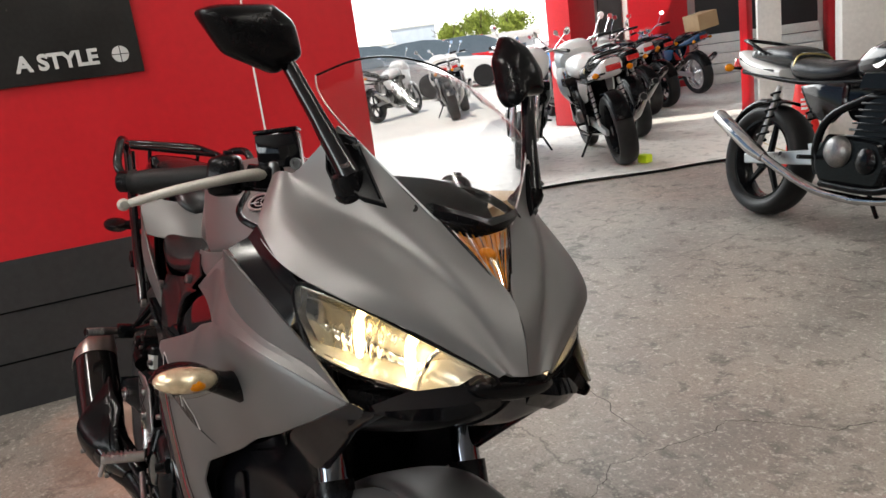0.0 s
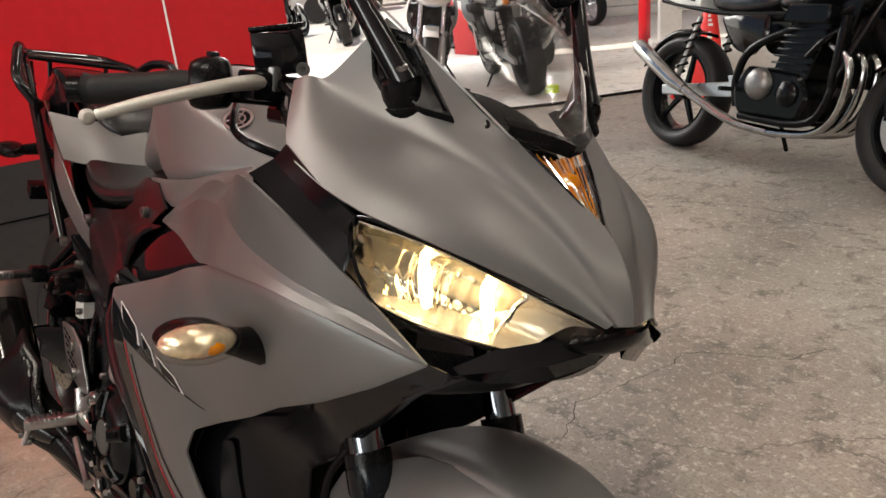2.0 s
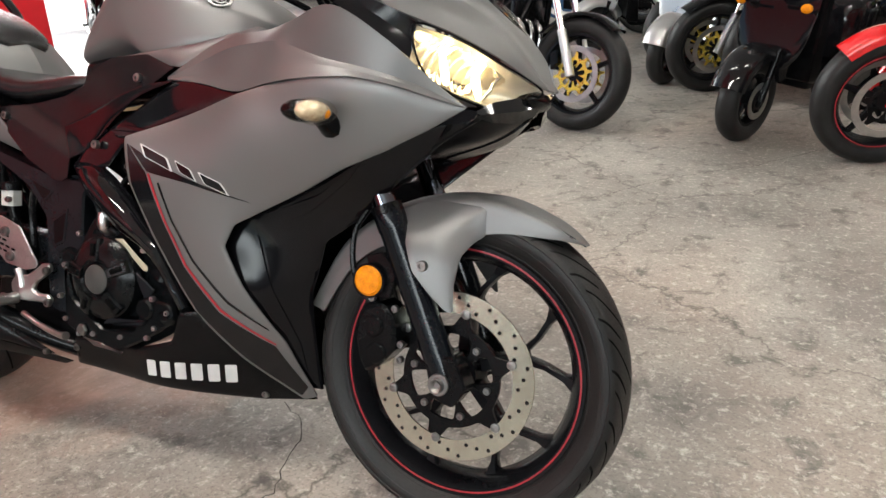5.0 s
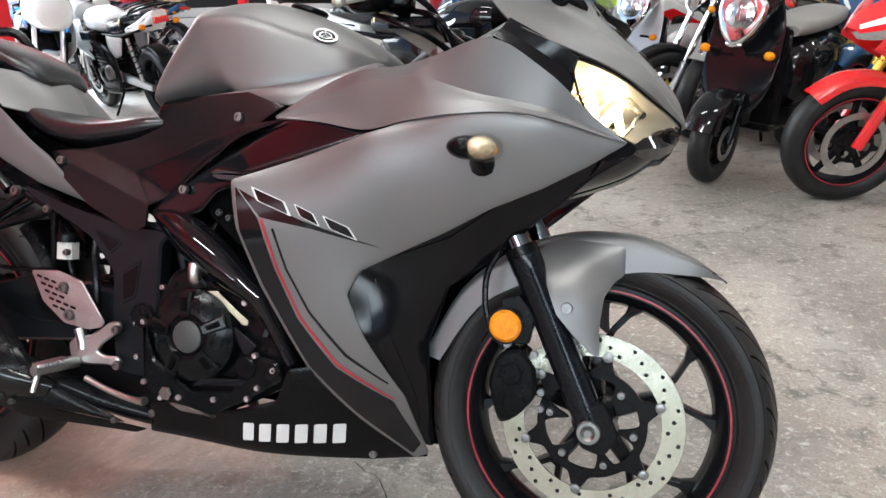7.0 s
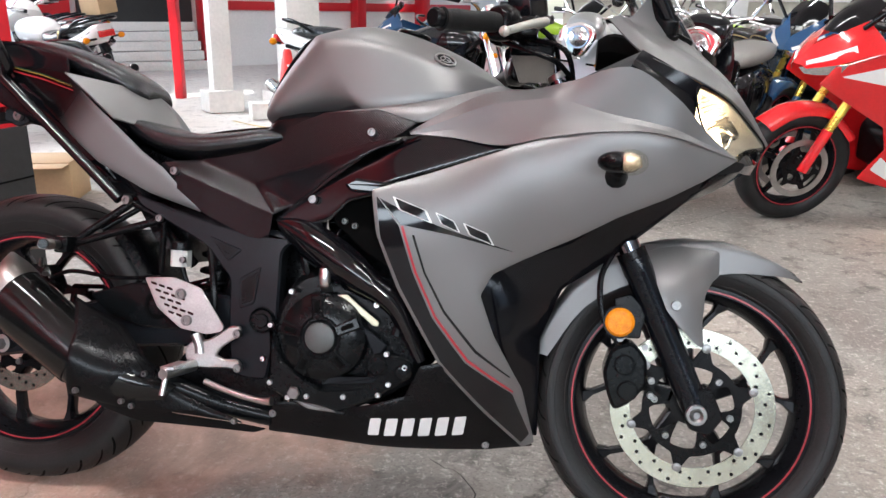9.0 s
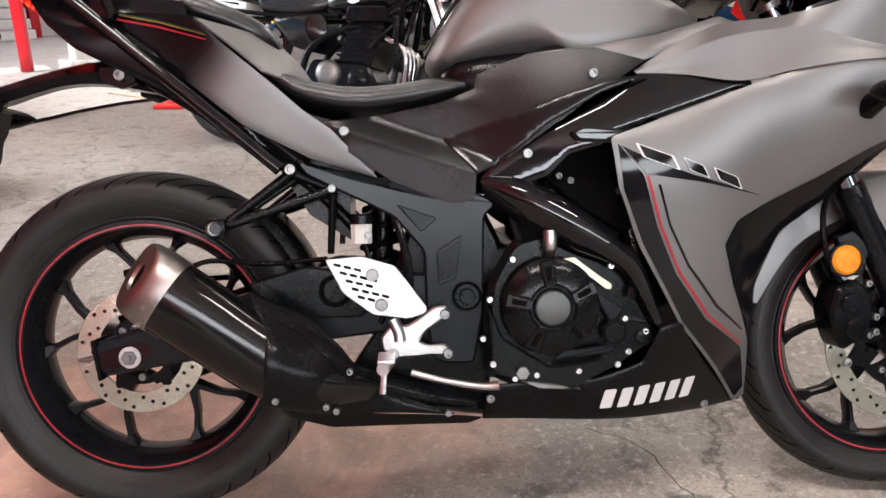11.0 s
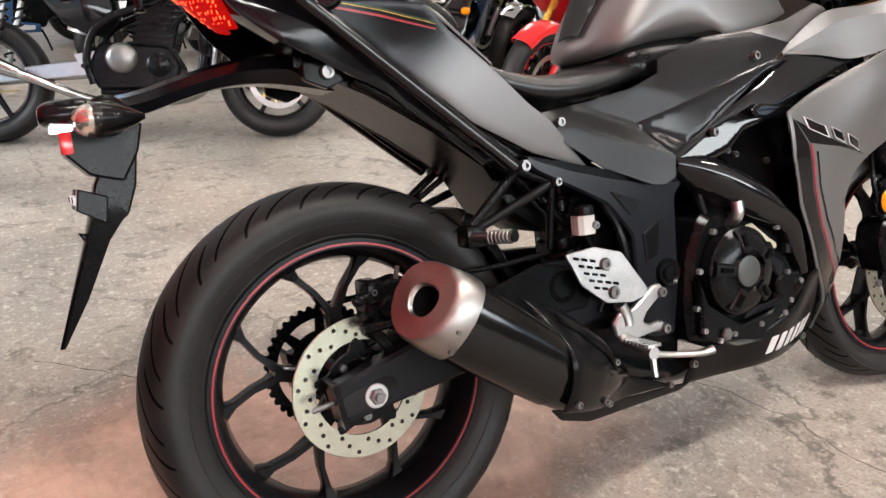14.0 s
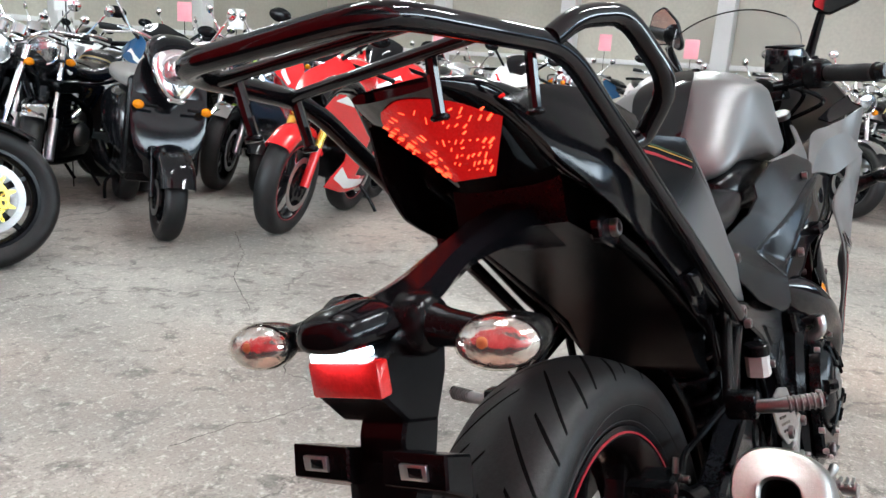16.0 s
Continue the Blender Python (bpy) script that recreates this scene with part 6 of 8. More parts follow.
for x, y, z in ((-.318, .100, .982), (-.215, .130, .972), (-.245, -.060, .972), (-.175, -.120, .966)):
    part("rack_post", tube([(x, y, z), (x + .004, y * .96, z - .050)], 0.0058, 8, smooth=False), GLOSS_BLACK, rack)
    part("post_foot", disc(.009, .006, (x + .004, y * .96, z - .056), "z", 12, .002), BLACK, rack)

# ---- chassis, engine, exhaust
for left in SIDES:
    s = 1 if left else -1
    pockets = ([(.450, .562), (.519, .538), (.491, .514)], [(.516, .482), (.559, .509), (.548, .436), (.519, .424)])
    frame_p = part("frame_plate", plate([(.284, .640), (.368, .610), (.450, .588), (.520, .572), (.584, .580), (.623, .562), (.598, .540), (.594, .378), (.578, .290), (.531, .290), (.505, .300), (.497, .388), (.495, .482), (.446, .540), (.404, .562), (.302, .612)], s * .115, s * .152, 0.004, 0.010), GUNMETAL, bike, "dark gunmetal main frame side")
    # raised black plates paint the shade of recessed pockets
    for p in pockets:
        c = sum((Vector(q) for q in p), Vector((0, 0))) / len(p)
        part("pocket_rim", plate(p, s * .150, s * .1545, .0015, .005), GUNMETAL, frame_p)
        part("pocket", plate([tuple(c + (Vector(q) - c) * .80) for q in p], s * .1535, s * .1550, .0004, .004), BLACK, frame_p)
    part("pivot_cap", lathe([(0, .010), (.012, .010), (.014, .004), (.020, .004), (.024, .008), (.026, 0), (0, 0)], (.566, s * .152, .405), (0, s, 0), 28, closed=False), DARK, frame_p)
    part("subframe_tube", tube([(.30, s * .120, .628), (.12, s * .105, .77), (-.02, s * .09, .86)], 0.012, 10), BLACK, bike)
    part("subframe_tube", tube([(.40, s * .110, .50), (.30, s * .105, .60), (.16, s * .10, .70), (.04, s * .09, .775)], 0.010, 10), BLACK, bike)
    part("swingarm", plate([(-.062, .338), (-.050, .280), (.065, .298), (.25, .325), (.54, .355), (.55, .44), (.33, .458), (.25, .432), (.07, .378), (.01, .360)], s * .098, s * .138, 0.006, 0.012), GUNMETAL, bike, "black box swingarm")
    # thin black plate on the arm gives the slot's shade by colour
    part("adjuster_slot", plate([(-.050, .290), (-.053, .322), (-.010, .334), (.022, .340), (.036, .330), (.036, .312), (.018, .302)], s * .1375, s * .1393, .0006, .008), BLACK_MARK, bike)
    part("end_plate", plate([(-.064, .343), (-.056, .345), (-.046, .277), (-.053, .275)], s * .094, s * .142, .001, .001), DARK, bike)
    part("adjuster_screw", tube([(-.055, s * .116, .312), (-.092, s * .116, .306)], .0045, 8, smooth=False), BOLT, bike)
    part("axle_nut", disc(0.0125, 0.011, (0, s * .1395, .314), (0, s, 0), 6, 0.0015), BOLT, bike)
    part("axle_washer", disc(0.0185, 0.003, (0, s * .1390, .314), (0, s, 0), 24, 0.001), ALU, bike)
    part("axle_end", disc(0.0070, 0.018, (0, s * .1395, .314), (0, s, 0), 14, 0.001), BOLT, bike)
    for p0, p1, r in (((.279, s * .140, .618), (.165, s * .160, .532), .0085), ((.345, s * .138, .588), (.170, s * .160, .530), .0085), ((.279, s * .138, .616), (.345, s * .138, .588), .0075), ((.300, s * .110, .62), (.215, s * .140, .560), .0065), ((.345, s * .135, .585), (.338, s * .125, .480), .0070)):
        part("rear_peg_bracket", tube([p0, p1], [r, r * .85], 10, smooth=False), BLACK, bike)
    bolt(bike, (.345, s * .1525, .590), .0085, (0, s, 0), .006)
    part("peg_clevis", box(.148, .178, min(s * .158, s * .196), max(s * .158, s * .196), .512, .545, .005), DARK, bike)
    rear_peg = part("rear_peg", tube([(.158, s * .190, .528), (.164, s * .222, .529), (.180, s * .268, .532)], [.008, .0095, .0090], 12), BOLT, bike, "ribbed bare metal pillion peg")
    # dark disc added over the peg's end to kill its gleam
    part("peg_tip", disc(.0094, .004, (.180, s * .267, .532), (.30, s * .95, .05), 14, .0012), DARK, rear_peg)
    for k in range(6):
        t = .10 + .092 * k
        part("rib", disc(.0108, .0032, (.164 + .023 * t, s * (.222 + .072 * t), .529 + .004 * t), (.30, s * .95, .05), 12, .001), BOLT, rear_peg)
coil = [(.415 + .034 * math.cos(a) + .015 * (i / 70), .034 * math.sin(a) - .04, .40 + .20 * i / 70) for i, a in ((i, i * 2 * math.pi * 6 / 70) for i in range(71))]
part("shock_spring", tube(coil, 0.0065, 8, 1), BLACK, bike, "black coil spring")
part("shock_body", tube([(.415, -.04, .36), (.432, -.04, .63)], 0.020, 14, smooth=False), DARK, bike)
CUP = material("milky_cup_plastic", (0.42, 0.42, 0.40), 0.35, 0.0, 0.08, spec=0.25)
cup = part("fluid_cup", loft([[Vector((.392 + a * .017, -.150 + b * .016, z)) for a, b in ((-1, -.6), (-.6, -1), (.6, -1), (1, -.6), (1, .6), (.6, 1), (-.6, 1), (-1, .6))] for z in (.498, .501, .527, .530)]), CUP, bike, "white brake fluid cup with a black cap")
part("cap", lathe([(0, .017), (.017, .017), (.020, .014), (.020, 0), (0, 0)], (.392, -.150, .530), "z", 24, closed=False), BLACK, cup)
bolt(cup, (.404, -.166, .512), .0075)
part("fluid_hose", tube([(.395, -.150, .500), (.41, -.150, .46), (.44, -.145, .42), (.42, -.14, .36)], 0.005, 8), BLACK, bike)

HEEL = [(.332, .474), (.392, .478), (.447, .461), (.499, .390), (.494, .380), (.464, .373), (.409, .381), (.360, .418)]
heel = part("heel_plate", plate(HEEL, -.172, -.176, 0.001, 0.005), SATIN_ALU, bike, "bare aluminium heel guard with slots")
# small black plates on the guard stand for shaded slots
for j, n in enumerate((3, 4, 3, 4, 2)):
    for i in range(n):
        x, z = .346 + i * .0165 + j * .0095, .4615 - j * .0135 - i * .0042
        part("slot", plate([(x, z + .002), (x + .012, z - .0012), (x + .012, z + .0036), (x, z + .0068)], -.1764, -.1770, 0.0001, 0.002), BLACK_MARK, heel)
for x, z in ((.409, .447), (.423, .397)):
    bolt(heel, (x, -.176, z), 0.0125, (0, -1, 0), 0.007)
hanger = plate([(.510, .392), (.530, .393), (.533, .378), (.522, .370), (.494, .350), (.484, .334), (.500, .327), (.526, .329), (.536, .320), (.530, .309), (.505, .311), (.470, .308), (.445, .308), (.424, .320), (.420, .342), (.436, .360), (.466, .362), (.486, .374)], -.164, -.176, .003, .005)
part("peg_hanger", hanger, SATIN_ALU, bike, "bare aluminium foot peg hanger")
part("hanger_stem", tube([(.440, -.170, .372), (.450, -.171, .350), (.452, -.172, .335)], .011, 10, 4), ALU, bike)
for x, z in ((.527, .379), (.531, .314)):
    bolt(bike, (x, -.177, z), 0.010)
peg = part("rider_peg", tube([(.440, -.176, .312), (.432, -.22, .310), (.425, -.262, .308)], [.012, .011, .010], 10, 3), ALU, bike, "ribbed bare metal rider peg")
for k in range(8):
    part("rib", box(.417, .444, -.258 + k * .009, -.254 + k * .009, .316, .3215, 0.0005), ALU, peg)
part("peg_feeler", tube([(.427, -.255, .302), (.424, -.262, .270)], 0.005, 8, smooth=False), ALU, bike)
part("brake_pedal", tube([(.47, -.185, .285), (.52, -.192, .272), (.585, -.200, .262), (.612, -.204, .264)], [.006, .0055, .006, .0085], 10), SATIN_ALU, bike, "bare metal brake pedal")

case = part("crankcase", plate([(.590, .345), (.592, .275), (.640, .252), (.736, .244), (.813, .280), (.882, .322), (.875, .43), (.82, .50), (.72, .52), (.64, .50), (.600, .43)], -.175, .175, 0.012, 0.02), DARK, bike, "dark painted engine case")
part("cylinder", plate([(.68, .50), (.82, .47), (.94, .60), (.92, .70), (.80, .72), (.70, .64)], -.12, .12, 0.010, 0.02), DARK, bike)
part("clutch_cover", lathe([(0, .034), (.030, .034), (.033, .030), (.036, .030), (.040, .034), (.060, .032), (.070, .026), (.080, .018), (.083, 0), (0, 0)], (.701, -.180, .390), (0, -1, 0), 48, closed=False), DARK, case, "round dark clutch cover")
part("cover_badge", lathe([(0, .0365), (.022, .0365), (.027, .0355), (.0285, .033), (0, .033)], (.701, -.180, .390), (0, -1, 0), 40, closed=False), BADGE_GREY, case, "plain satin centre disc")
for k in range(5):
    a = radians(72 * k + 25)
    c, s_ = math.cos(a), math.sin(a)
    part("cover_rib", bar((.701 + .036 * c, -.213, .390 + .036 * s_), (.701 + .076 * c, -.204, .390 + .076 * s_), .020, .026, .014, .014), DARK, case)
    # dark bar on the rib, painting the shade of a slot
    part("rib_slot", bar((.701 + .046 * c, -.2195, .390 + .046 * s_), (.701 + .068 * c, -.2145, .390 + .068 * s_), .008, .009, .004, .004), SHADE_BLACK, case)
part("case_cover", plate([(.600, .40), (.600, .285), (.66, .258), (.735, .250), (.81, .288), (.872, .330), (.865, .36), (.80, .37), (.78, .30), (.70, .290), (.62, .34)], -.176, -.196, 0.004, 0.01), DARK, case)
part("oil_filler", lathe([(0, .012), (.016, .012), (.020, .008), (.020, 0), (0, 0)], (.806, -.190, .345), (0, -1, 0), 20, closed=False), DARK, case)
for x, z in ((.638, .469), (.600, .404), (.588, .340), (.604, .297), (.640, .272), (.676, .277), (.746, .282), (.811, .291), (.829, .312), (.823, .367), (.858, .345), (.80, .455)):
    bolt(case, (x, -.1945, z), 0.0060, mat=ALU)
part("drain_plug", disc(.0125, .008, (.652, -.197, .282), (0, -1, 0), 6, .002), BOLT, case)
part("case_dome", lathe([(0, .014), (.010, .013), (.017, .006), (.018, 0), (0, 0)], (.852, -.186, .336), (0, -1, 0), 20, closed=False), DARK, case)
part("case_flap", plate([(.771, .417), (.822, .383), (.803, .356), (.785, .385)], -.186, -.193, .002, .004), GUNMETAL, case)
part("case_strip", plate([(.650, .268), (.70, .262), (.750, .251), (.68, .254)], -.192, -.198, .0015, .002), BOLT, case)
part("case_lip", plate([(.700, .300), (.80, .312), (.812, .324), (.72, .318)], -.194, -.200, .002, .004), GUNMETAL, case)
part("breather", tube([(.700, -.17, .47), (.700, -.195, .490), (.700, -.195, .515)], 0.011, 12), ALU, case)
part("bracket", plate([(.722, .468), (.742, .470), (.752, .462), (.786, .436), (.804, .424), (.803, .415), (.793, .416), (.776, .430), (.742, .454), (.724, .460)], -.188, -.191, 0.001, 0.003), PALE_ZINC, case, "pale passivated bracket")
part("radiator", box(.99, 1.02, -.15, .15, .36, .62, 0.004), BLACK, bike, "black radiator behind the front wheel")
part("header_pipe", tube([(.93, -.05, .58), (1.01, -.05, .46), (1.0, -.05, .33), (.90, -.06, .22), (.70, -.09, .20), (.50, -.15, .235), (.30, -.215, .32)], 0.020, 12), DARK, bike)
# black fillers added to darken gaps that let the floor show
part("lower_cover", plate([(.36, .212), (.60, .198), (.612, .300), (.550, .365), (.425, .365), (.372, .290)], -.095, -.128, .004, .01), BLACK, bike)
part("engine_rear", plate([(.41, .31), (.60, .25), (.64, .48), (.60, .56), (.47, .53)], -.085, .085, 0.01, 0.02), BLACK, bike)
for pts, r in (([(.66, -.13, .66), (.64, -.155, .58), (.655, -.16, .50), (.69, -.165, .44)], .008), ([(.72, -.12, .62), (.70, -.16, .55), (.73, -.165, .50)], .006), ([(.84, -.12, .56), (.85, -.17, .47), (.835, -.185, .40)], .010), ([(.43, -.12, .58), (.46, -.155, .50), (.47, -.160, .42), (.45, -.155, .36)], .007)):
    part("hose", tube(pts, r, 8), BLACK, bike)
part("inner_guard", plate([(.70, .60), (.88, .64), (1.0, .56), (.99, .40), (.90, .36), (.86, .45), (.80, .55)], -.10, .10, 0.01, 0.02), BLACK, bike)

# muffler: rings across its slanting axis
M_AX = Vector((.80, .0, -.58)).normalized()
M_UP = Vector((.58, 0, .80)).normalized()


def m_ring(t, h, w, y=-.232, up=0.0, cut=0.0):
    c = Vector((.040, y, .466)) + M_AX * t + M_UP * up
    out = []
    for k in range(28):
        a = 2 * math.pi * k / 28
        ca, sa = math.cos(a), math.sin(a)
        u = h * math.copysign(abs(sa) ** .72, sa)
        v = w * math.copysign(abs(ca) ** .85, ca) * (1.0 - .22 * (u < 0) * abs(u) / h)
        out.append(c + M_UP * u + Vector((0, v, 0)) - M_AX * v * cut)
    return out


CAP_STEEL = material("brushed_cap_steel", (0.31, 0.295, 0.275), 0.36, 1.0, 0.12, 20.0, 300.0, 0.15, 700.0)
muffler = part("muffler", loft([m_ring(.060, .060, .050), m_ring(.12, .061, .051), m_ring(.20, .058, .050), m_ring(.255, .056, .048)], n=3), MUFFLER, bike, "black coated muffler with a bare end cap")
part("end_cap", loft([m_ring(.070, .062, .052), m_ring(.045, .0625, .0525, cut=.25), m_ring(.016, .0590, .0490, cut=.50), m_ring(.0100, .0555, .0455, cut=.52), m_ring(.0090, .0500, .0400, cut=.52), m_ring(.0105, .0300, .0255, cut=.52), m_ring(.0090, .0270, .0230, cut=.52), m_ring(.0095, .0245, .0210, cut=.52), m_ring(.0150, .0225, .0192, cut=.50)], caps=False), CAP_STEEL, muffler, "brushed metal muffler end cap")
for t_, u_c in ((.055, -.020), (.062, -.048)):
    p = Vector((.040, -.284, .466)) + M_AX * t_ + M_UP * u_c + Vector((0, .004 if u_c > -.03 else .012, 0))
    bolt(muffler, p, .0045, (0, -1, -.1), .003)
# bore coloured near-black for the shade inside the outlet
part("outlet", loft([m_ring(.0145, .0222, .0190, cut=.50), m_ring(.034, .0205, .0185, cut=.2), m_ring(.056, .0195, .0175), m_ring(.058, .001, .001)], caps=False), SHADE_BLACK, muffler, "black outlet with its inner shade painted in")
part("front_cone", loft([m_ring(.254, .054, .046), m_ring(.31, .050, .045, -.226, .004), m_ring(.37, .038, .036, -.212, .022), m_ring(.42, .022, .022, -.19, .045)], n=3), MUFFLER, muffler)
H_DEPTH = depth_over([(.218, .427, -.226), (.255, .350, -.284), (.235, .240, -.262), (.309, .382, -.214), (.330, .300, -.262), (.320, .222, -.236), (.409, .264, -.206), (.530, .203, -.180), (.420, .207, -.200)])
shield = part("heat_shield", skin([(.216, .432), (.262, .410), (.309, .384), (.358, .338), (.409, .268), (.470, .238), (.545, .208), (.420, .222), (.320, .236), (.240, .258), (.247, .300), (.251, .360)], H_DEPTH, 0.004, 0.009, 0.004), BLACK, bike, "matt black exhaust cover")
part("shield_rib", skin([(.262, .405), (.305, .380), (.350, .335), (.400, .264), (.388, .262), (.340, .325), (.298, .366), (.262, .388)], H_DEPTH, 0.002, 0.009, 0.001, lift=.004), BLACK, shield)
part("pipe_cover", skin([(.250, .248), (.320, .233), (.420, .219), (.545, .206), (.590, .200), (.565, .190), (.340, .200), (.275, .222)], depth_over([(.25, .24, -.218), (.34, .21, -.200), (.590, .200, -.168), (.42, .21, -.190), (.56, .19, -.165)]), 0.004, 0.009, .001), BLACK, bike)
for x, z in ((.262, .268), (.335, .248), (.350, .238), (.530, .213), (.372, .300)):
    bolt(bike, (x, H_DEPTH(x, z) - .001, z), 0.0065)
part("swingarm_gusset", plate([(.195, .432), (.300, .462), (.352, .452), (.402, .398), (.395, .372), (.310, .372), (.240, .392)], -.136, -.146, .004, .012), DARK, bike, "black cast swingarm gusset")
# no real hole: its shade is a dark ring on the gusset
part("gusset_hole", lathe([(.020, .002), (.027, .002), (.030, -.004), (.0, -.004), (.0, -.003), (.018, -.003)], (.345, -.146, .418), (0, -1, 0), 24), SHADE_BLACK, bike)
rcal = part("rear_caliper", plate([(.02, .47), (.075, .48), (.10, .44), (.085, .40), (.03, .40), (.005, .43)], -.118, -.070, 0.006, 0.010), DARK, bike, "black rear brake caliper")
part("piston_cap", disc(0.017, 0.010, (.045, -.118, .437), (0, -1, 0), 20, 0.003), DARK, rcal)
part("piston_housing", tube([(.060, -.118, .436), (.108, -.122, .426)], [.019, .017], 16, smooth=False), BLACK, rcal)
part("caliper_bridge", box(.012, .040, -.124, -.066, .446, .478, .005), BLACK, rcal)
part("slide_pin", tube([(-.010, -.116, .452), (.030, -.116, .460)], .0075, 12, smooth=False), BLACK, rcal)
part("slide_pin", tube([(.000, -.116, .408), (.050, -.116, .412)], .0085, 12, smooth=False), DARK, rcal)
part("bleed_nipple", tube([(.062, -.114, .476), (.066, -.116, .494)], .004, 8, smooth=False), BOLT, rcal)
part("caliper_stay", plate([(.010, .400), (.030, .405), (.052, .372), (.040, .362)], -.112, -.104, .002, .003), DARK, rcal)
part("brake_hose", tube([(.085, -.112, .452), (.130, -.105, .470), (.220, -.100, .462), (.330, -.112, .470)], .0045, 8), BLACK, rcal)
for x, z in ((.022, .462), (.078, .462)):
    bolt(rcal, (x, -.119, z), .006)
inner = []
for deg in (5, 20, 35, 48):
    a = radians(deg)
    inner.append([Vector((math.cos(a) * r, y, .314 + math.sin(a) * r)) for y, r in ((-.080, .306), (-.066, .328), (0, .333), (.066, .328), (.080, .306))])
part("rear_hugger", sheet(inner, 4, 0.004), BLACK, bike)
under = loft([[Vector((x, y * w, z)) for y, z in ((-1, zb), (-1, zt), (1, zt), (1, zb))] for x, zb, zt, w in ((.37, .50, .70, .080), (.30, .545, .72, .085), (.25, .625, .74, .085), (.16, .690, .80, .088), (.06, .752, .85, .085), (-.04, .800, .87, .070))])
part("under_tail", under, BLACK, bike, "black plastic under the tail")
chain = tube([(.0, .091, .416), (.28, .091, .425), (.53, .091, .415)], 0.006, 6, 4)
tube([(.0, .091, .213), (.28, .091, .30), (.53, .091, .35)], 0.006, 6, 4, bm=chain)
part("chain", chain, DARK, bike)
part("side_stand", tube([(.62, .14, .22), (.60, .22, .12), (.59, .315, .01 + .315 * 0.277 - .0)], [.013, .012, .011], 10), BLACK, bike, "black side stand")
part("stand_foot", box(.565, .615, .295, .345, .078, .090, 0.003, m=None), BLACK, bike)

# ---- bars and controls
for left in SIDES:
    s = 1 if left else -1
    clip = part("clip_on_bar", tube([(1.035, s * .115, .955), (1.02, s * .17, .955), (.965, s * .258, .951), (.912, s * .318, .940)], 0.011, 12), BLACK, bike)
    part("grip", tube([(1.000, s * .214, .962), (.992, s * .223, .960), (.978, s * .240, .957), (.956, s * .265, .951), (.932, s * .294, .945), (.918, s * .311, .941), (.912, s * .318, .940)], [.0195, .0165, .0178, .0168, .0180, .0168, .0195], 18, 8), GRIP, clip, "waisted black rubber grip")
    part("bar_end", disc(0.016, 0.020, (.911, s * .319, .940), Vector((-.55, s * .83, -.08)).normalized(), 18, 0.003), BLACK, clip)
    way = Vector((.50, s * -.85, .05)).normalized()
    side = Vector((.85, s * .50, 0)).normalized()
    rise = way.cross(side) * (1 if way.cross(side).z > 0 else -1)
    box_at = Vector((1.002, s * .203, .962))
    housing = loft([[box_at + way * d + side * (r * 1.0 * c) + rise * (r * 1.18 * e + up) for c, e in ((math.copysign(abs(math.cos(a)) ** .7, math.cos(a)), math.copysign(abs(math.sin(a)) ** .7, math.sin(a))) for a in (2 * math.pi * k / 20 for k in range(20)))] for d, r, up in ((-.026, .016, 0), (-.024, .022, 0), (-.012, .0265, .001), (.006, .0265, .003), (.018, .024, .002), (.022, .017, 0))], n=2)
    part("switch_box", housing, BLACK, clip, "rounded black switch housing")
    part("switch_button", box(-.007, .007, -.006, .006, 0, .007, .002, m=Matrix.Translation(box_at + rise * .032)), GUNMETAL, clip, "grey button")
    # left lever and ball coloured dark so they stay lost behind the windscreen
    part("lever", tube([(1.050, s * .165, .972), (1.075, s * .215, .965), (1.052, s * .29, .940), (1.022, s * .340, .917)], [.010, .008, .007, .006], 10), DARK if left else LEVER, clip, "" if left else "dull bare aluminium lever with a ball end")
    part("lever_ball", lathe([(0, .009), (.006, .007), (.009, 0), (.006, -.007), (0, -.009)], (1.018, s * .348, .914), "x", 14, closed=False), DARK if left else LEVER, clip)
    part("lever_perch", box(1.015, 1.060, min(s * .135, s * .180), max(s * .135, s * .180), .950, .985, 0.005), BLACK, clip)
n_, b_ = Vector((.87, -.49, .0)).normalized(), Vector((.478, .849, .225)).normalized()
u_ = n_.cross(b_)
TILT = Matrix.Translation((1.060, -.150, 1.010)) @ Matrix((n_, b_, u_)).transposed().to_4x4()
cylinder = part("brake_master_cylinder", box(-.048, 0, -.031, .031, -.027, .0235, 0.003, m=TILT), GLOSS_BLACK, bike, "glossy black square brake fluid reservoir")
part("lid", box(-.0488, .0008, -.0318, .0318, .0245, .0300, 0.0015, m=TILT), BLACK, cylinder)
bolt(cylinder, TILT @ Vector((.001, .024, -.024)), .010, tuple(n_), .010)
part("lever_pivot", disc(.010, .030, (1.052, -.150, .962), "z", 16, .002), BOLT, cylinder)
part("top_clamp", plate([(1.01, .925), (1.09, .925), (1.09, .945), (1.01, .945)], -.135, .135, 0.004), DARK, bike, "dark top fork clamp")
for left in SIDES:
    s = 1 if left else -1
    part("fork_cap", disc(0.021, 0.014, along(.655, s * .108), FORK, 24, 0.002), BOLT, bike)
for pts in ([(1.04, -.15, .985), (1.09, -.13, .95), (1.10, -.05, .90)], [(1.03, -.12, .96), (1.11, -.16, .93), (1.13, -.10, .87)], [(1.0, -.17, .94), (1.06, -.20, .915), (1.10, -.19, .90), (1.13, -.12, .88)], [(1.03, .12, .96), (1.11, .16, .93), (1.13, .08, .88)]):
    part("cable", tube(pts, 0.005, 8), BLACK, bike)

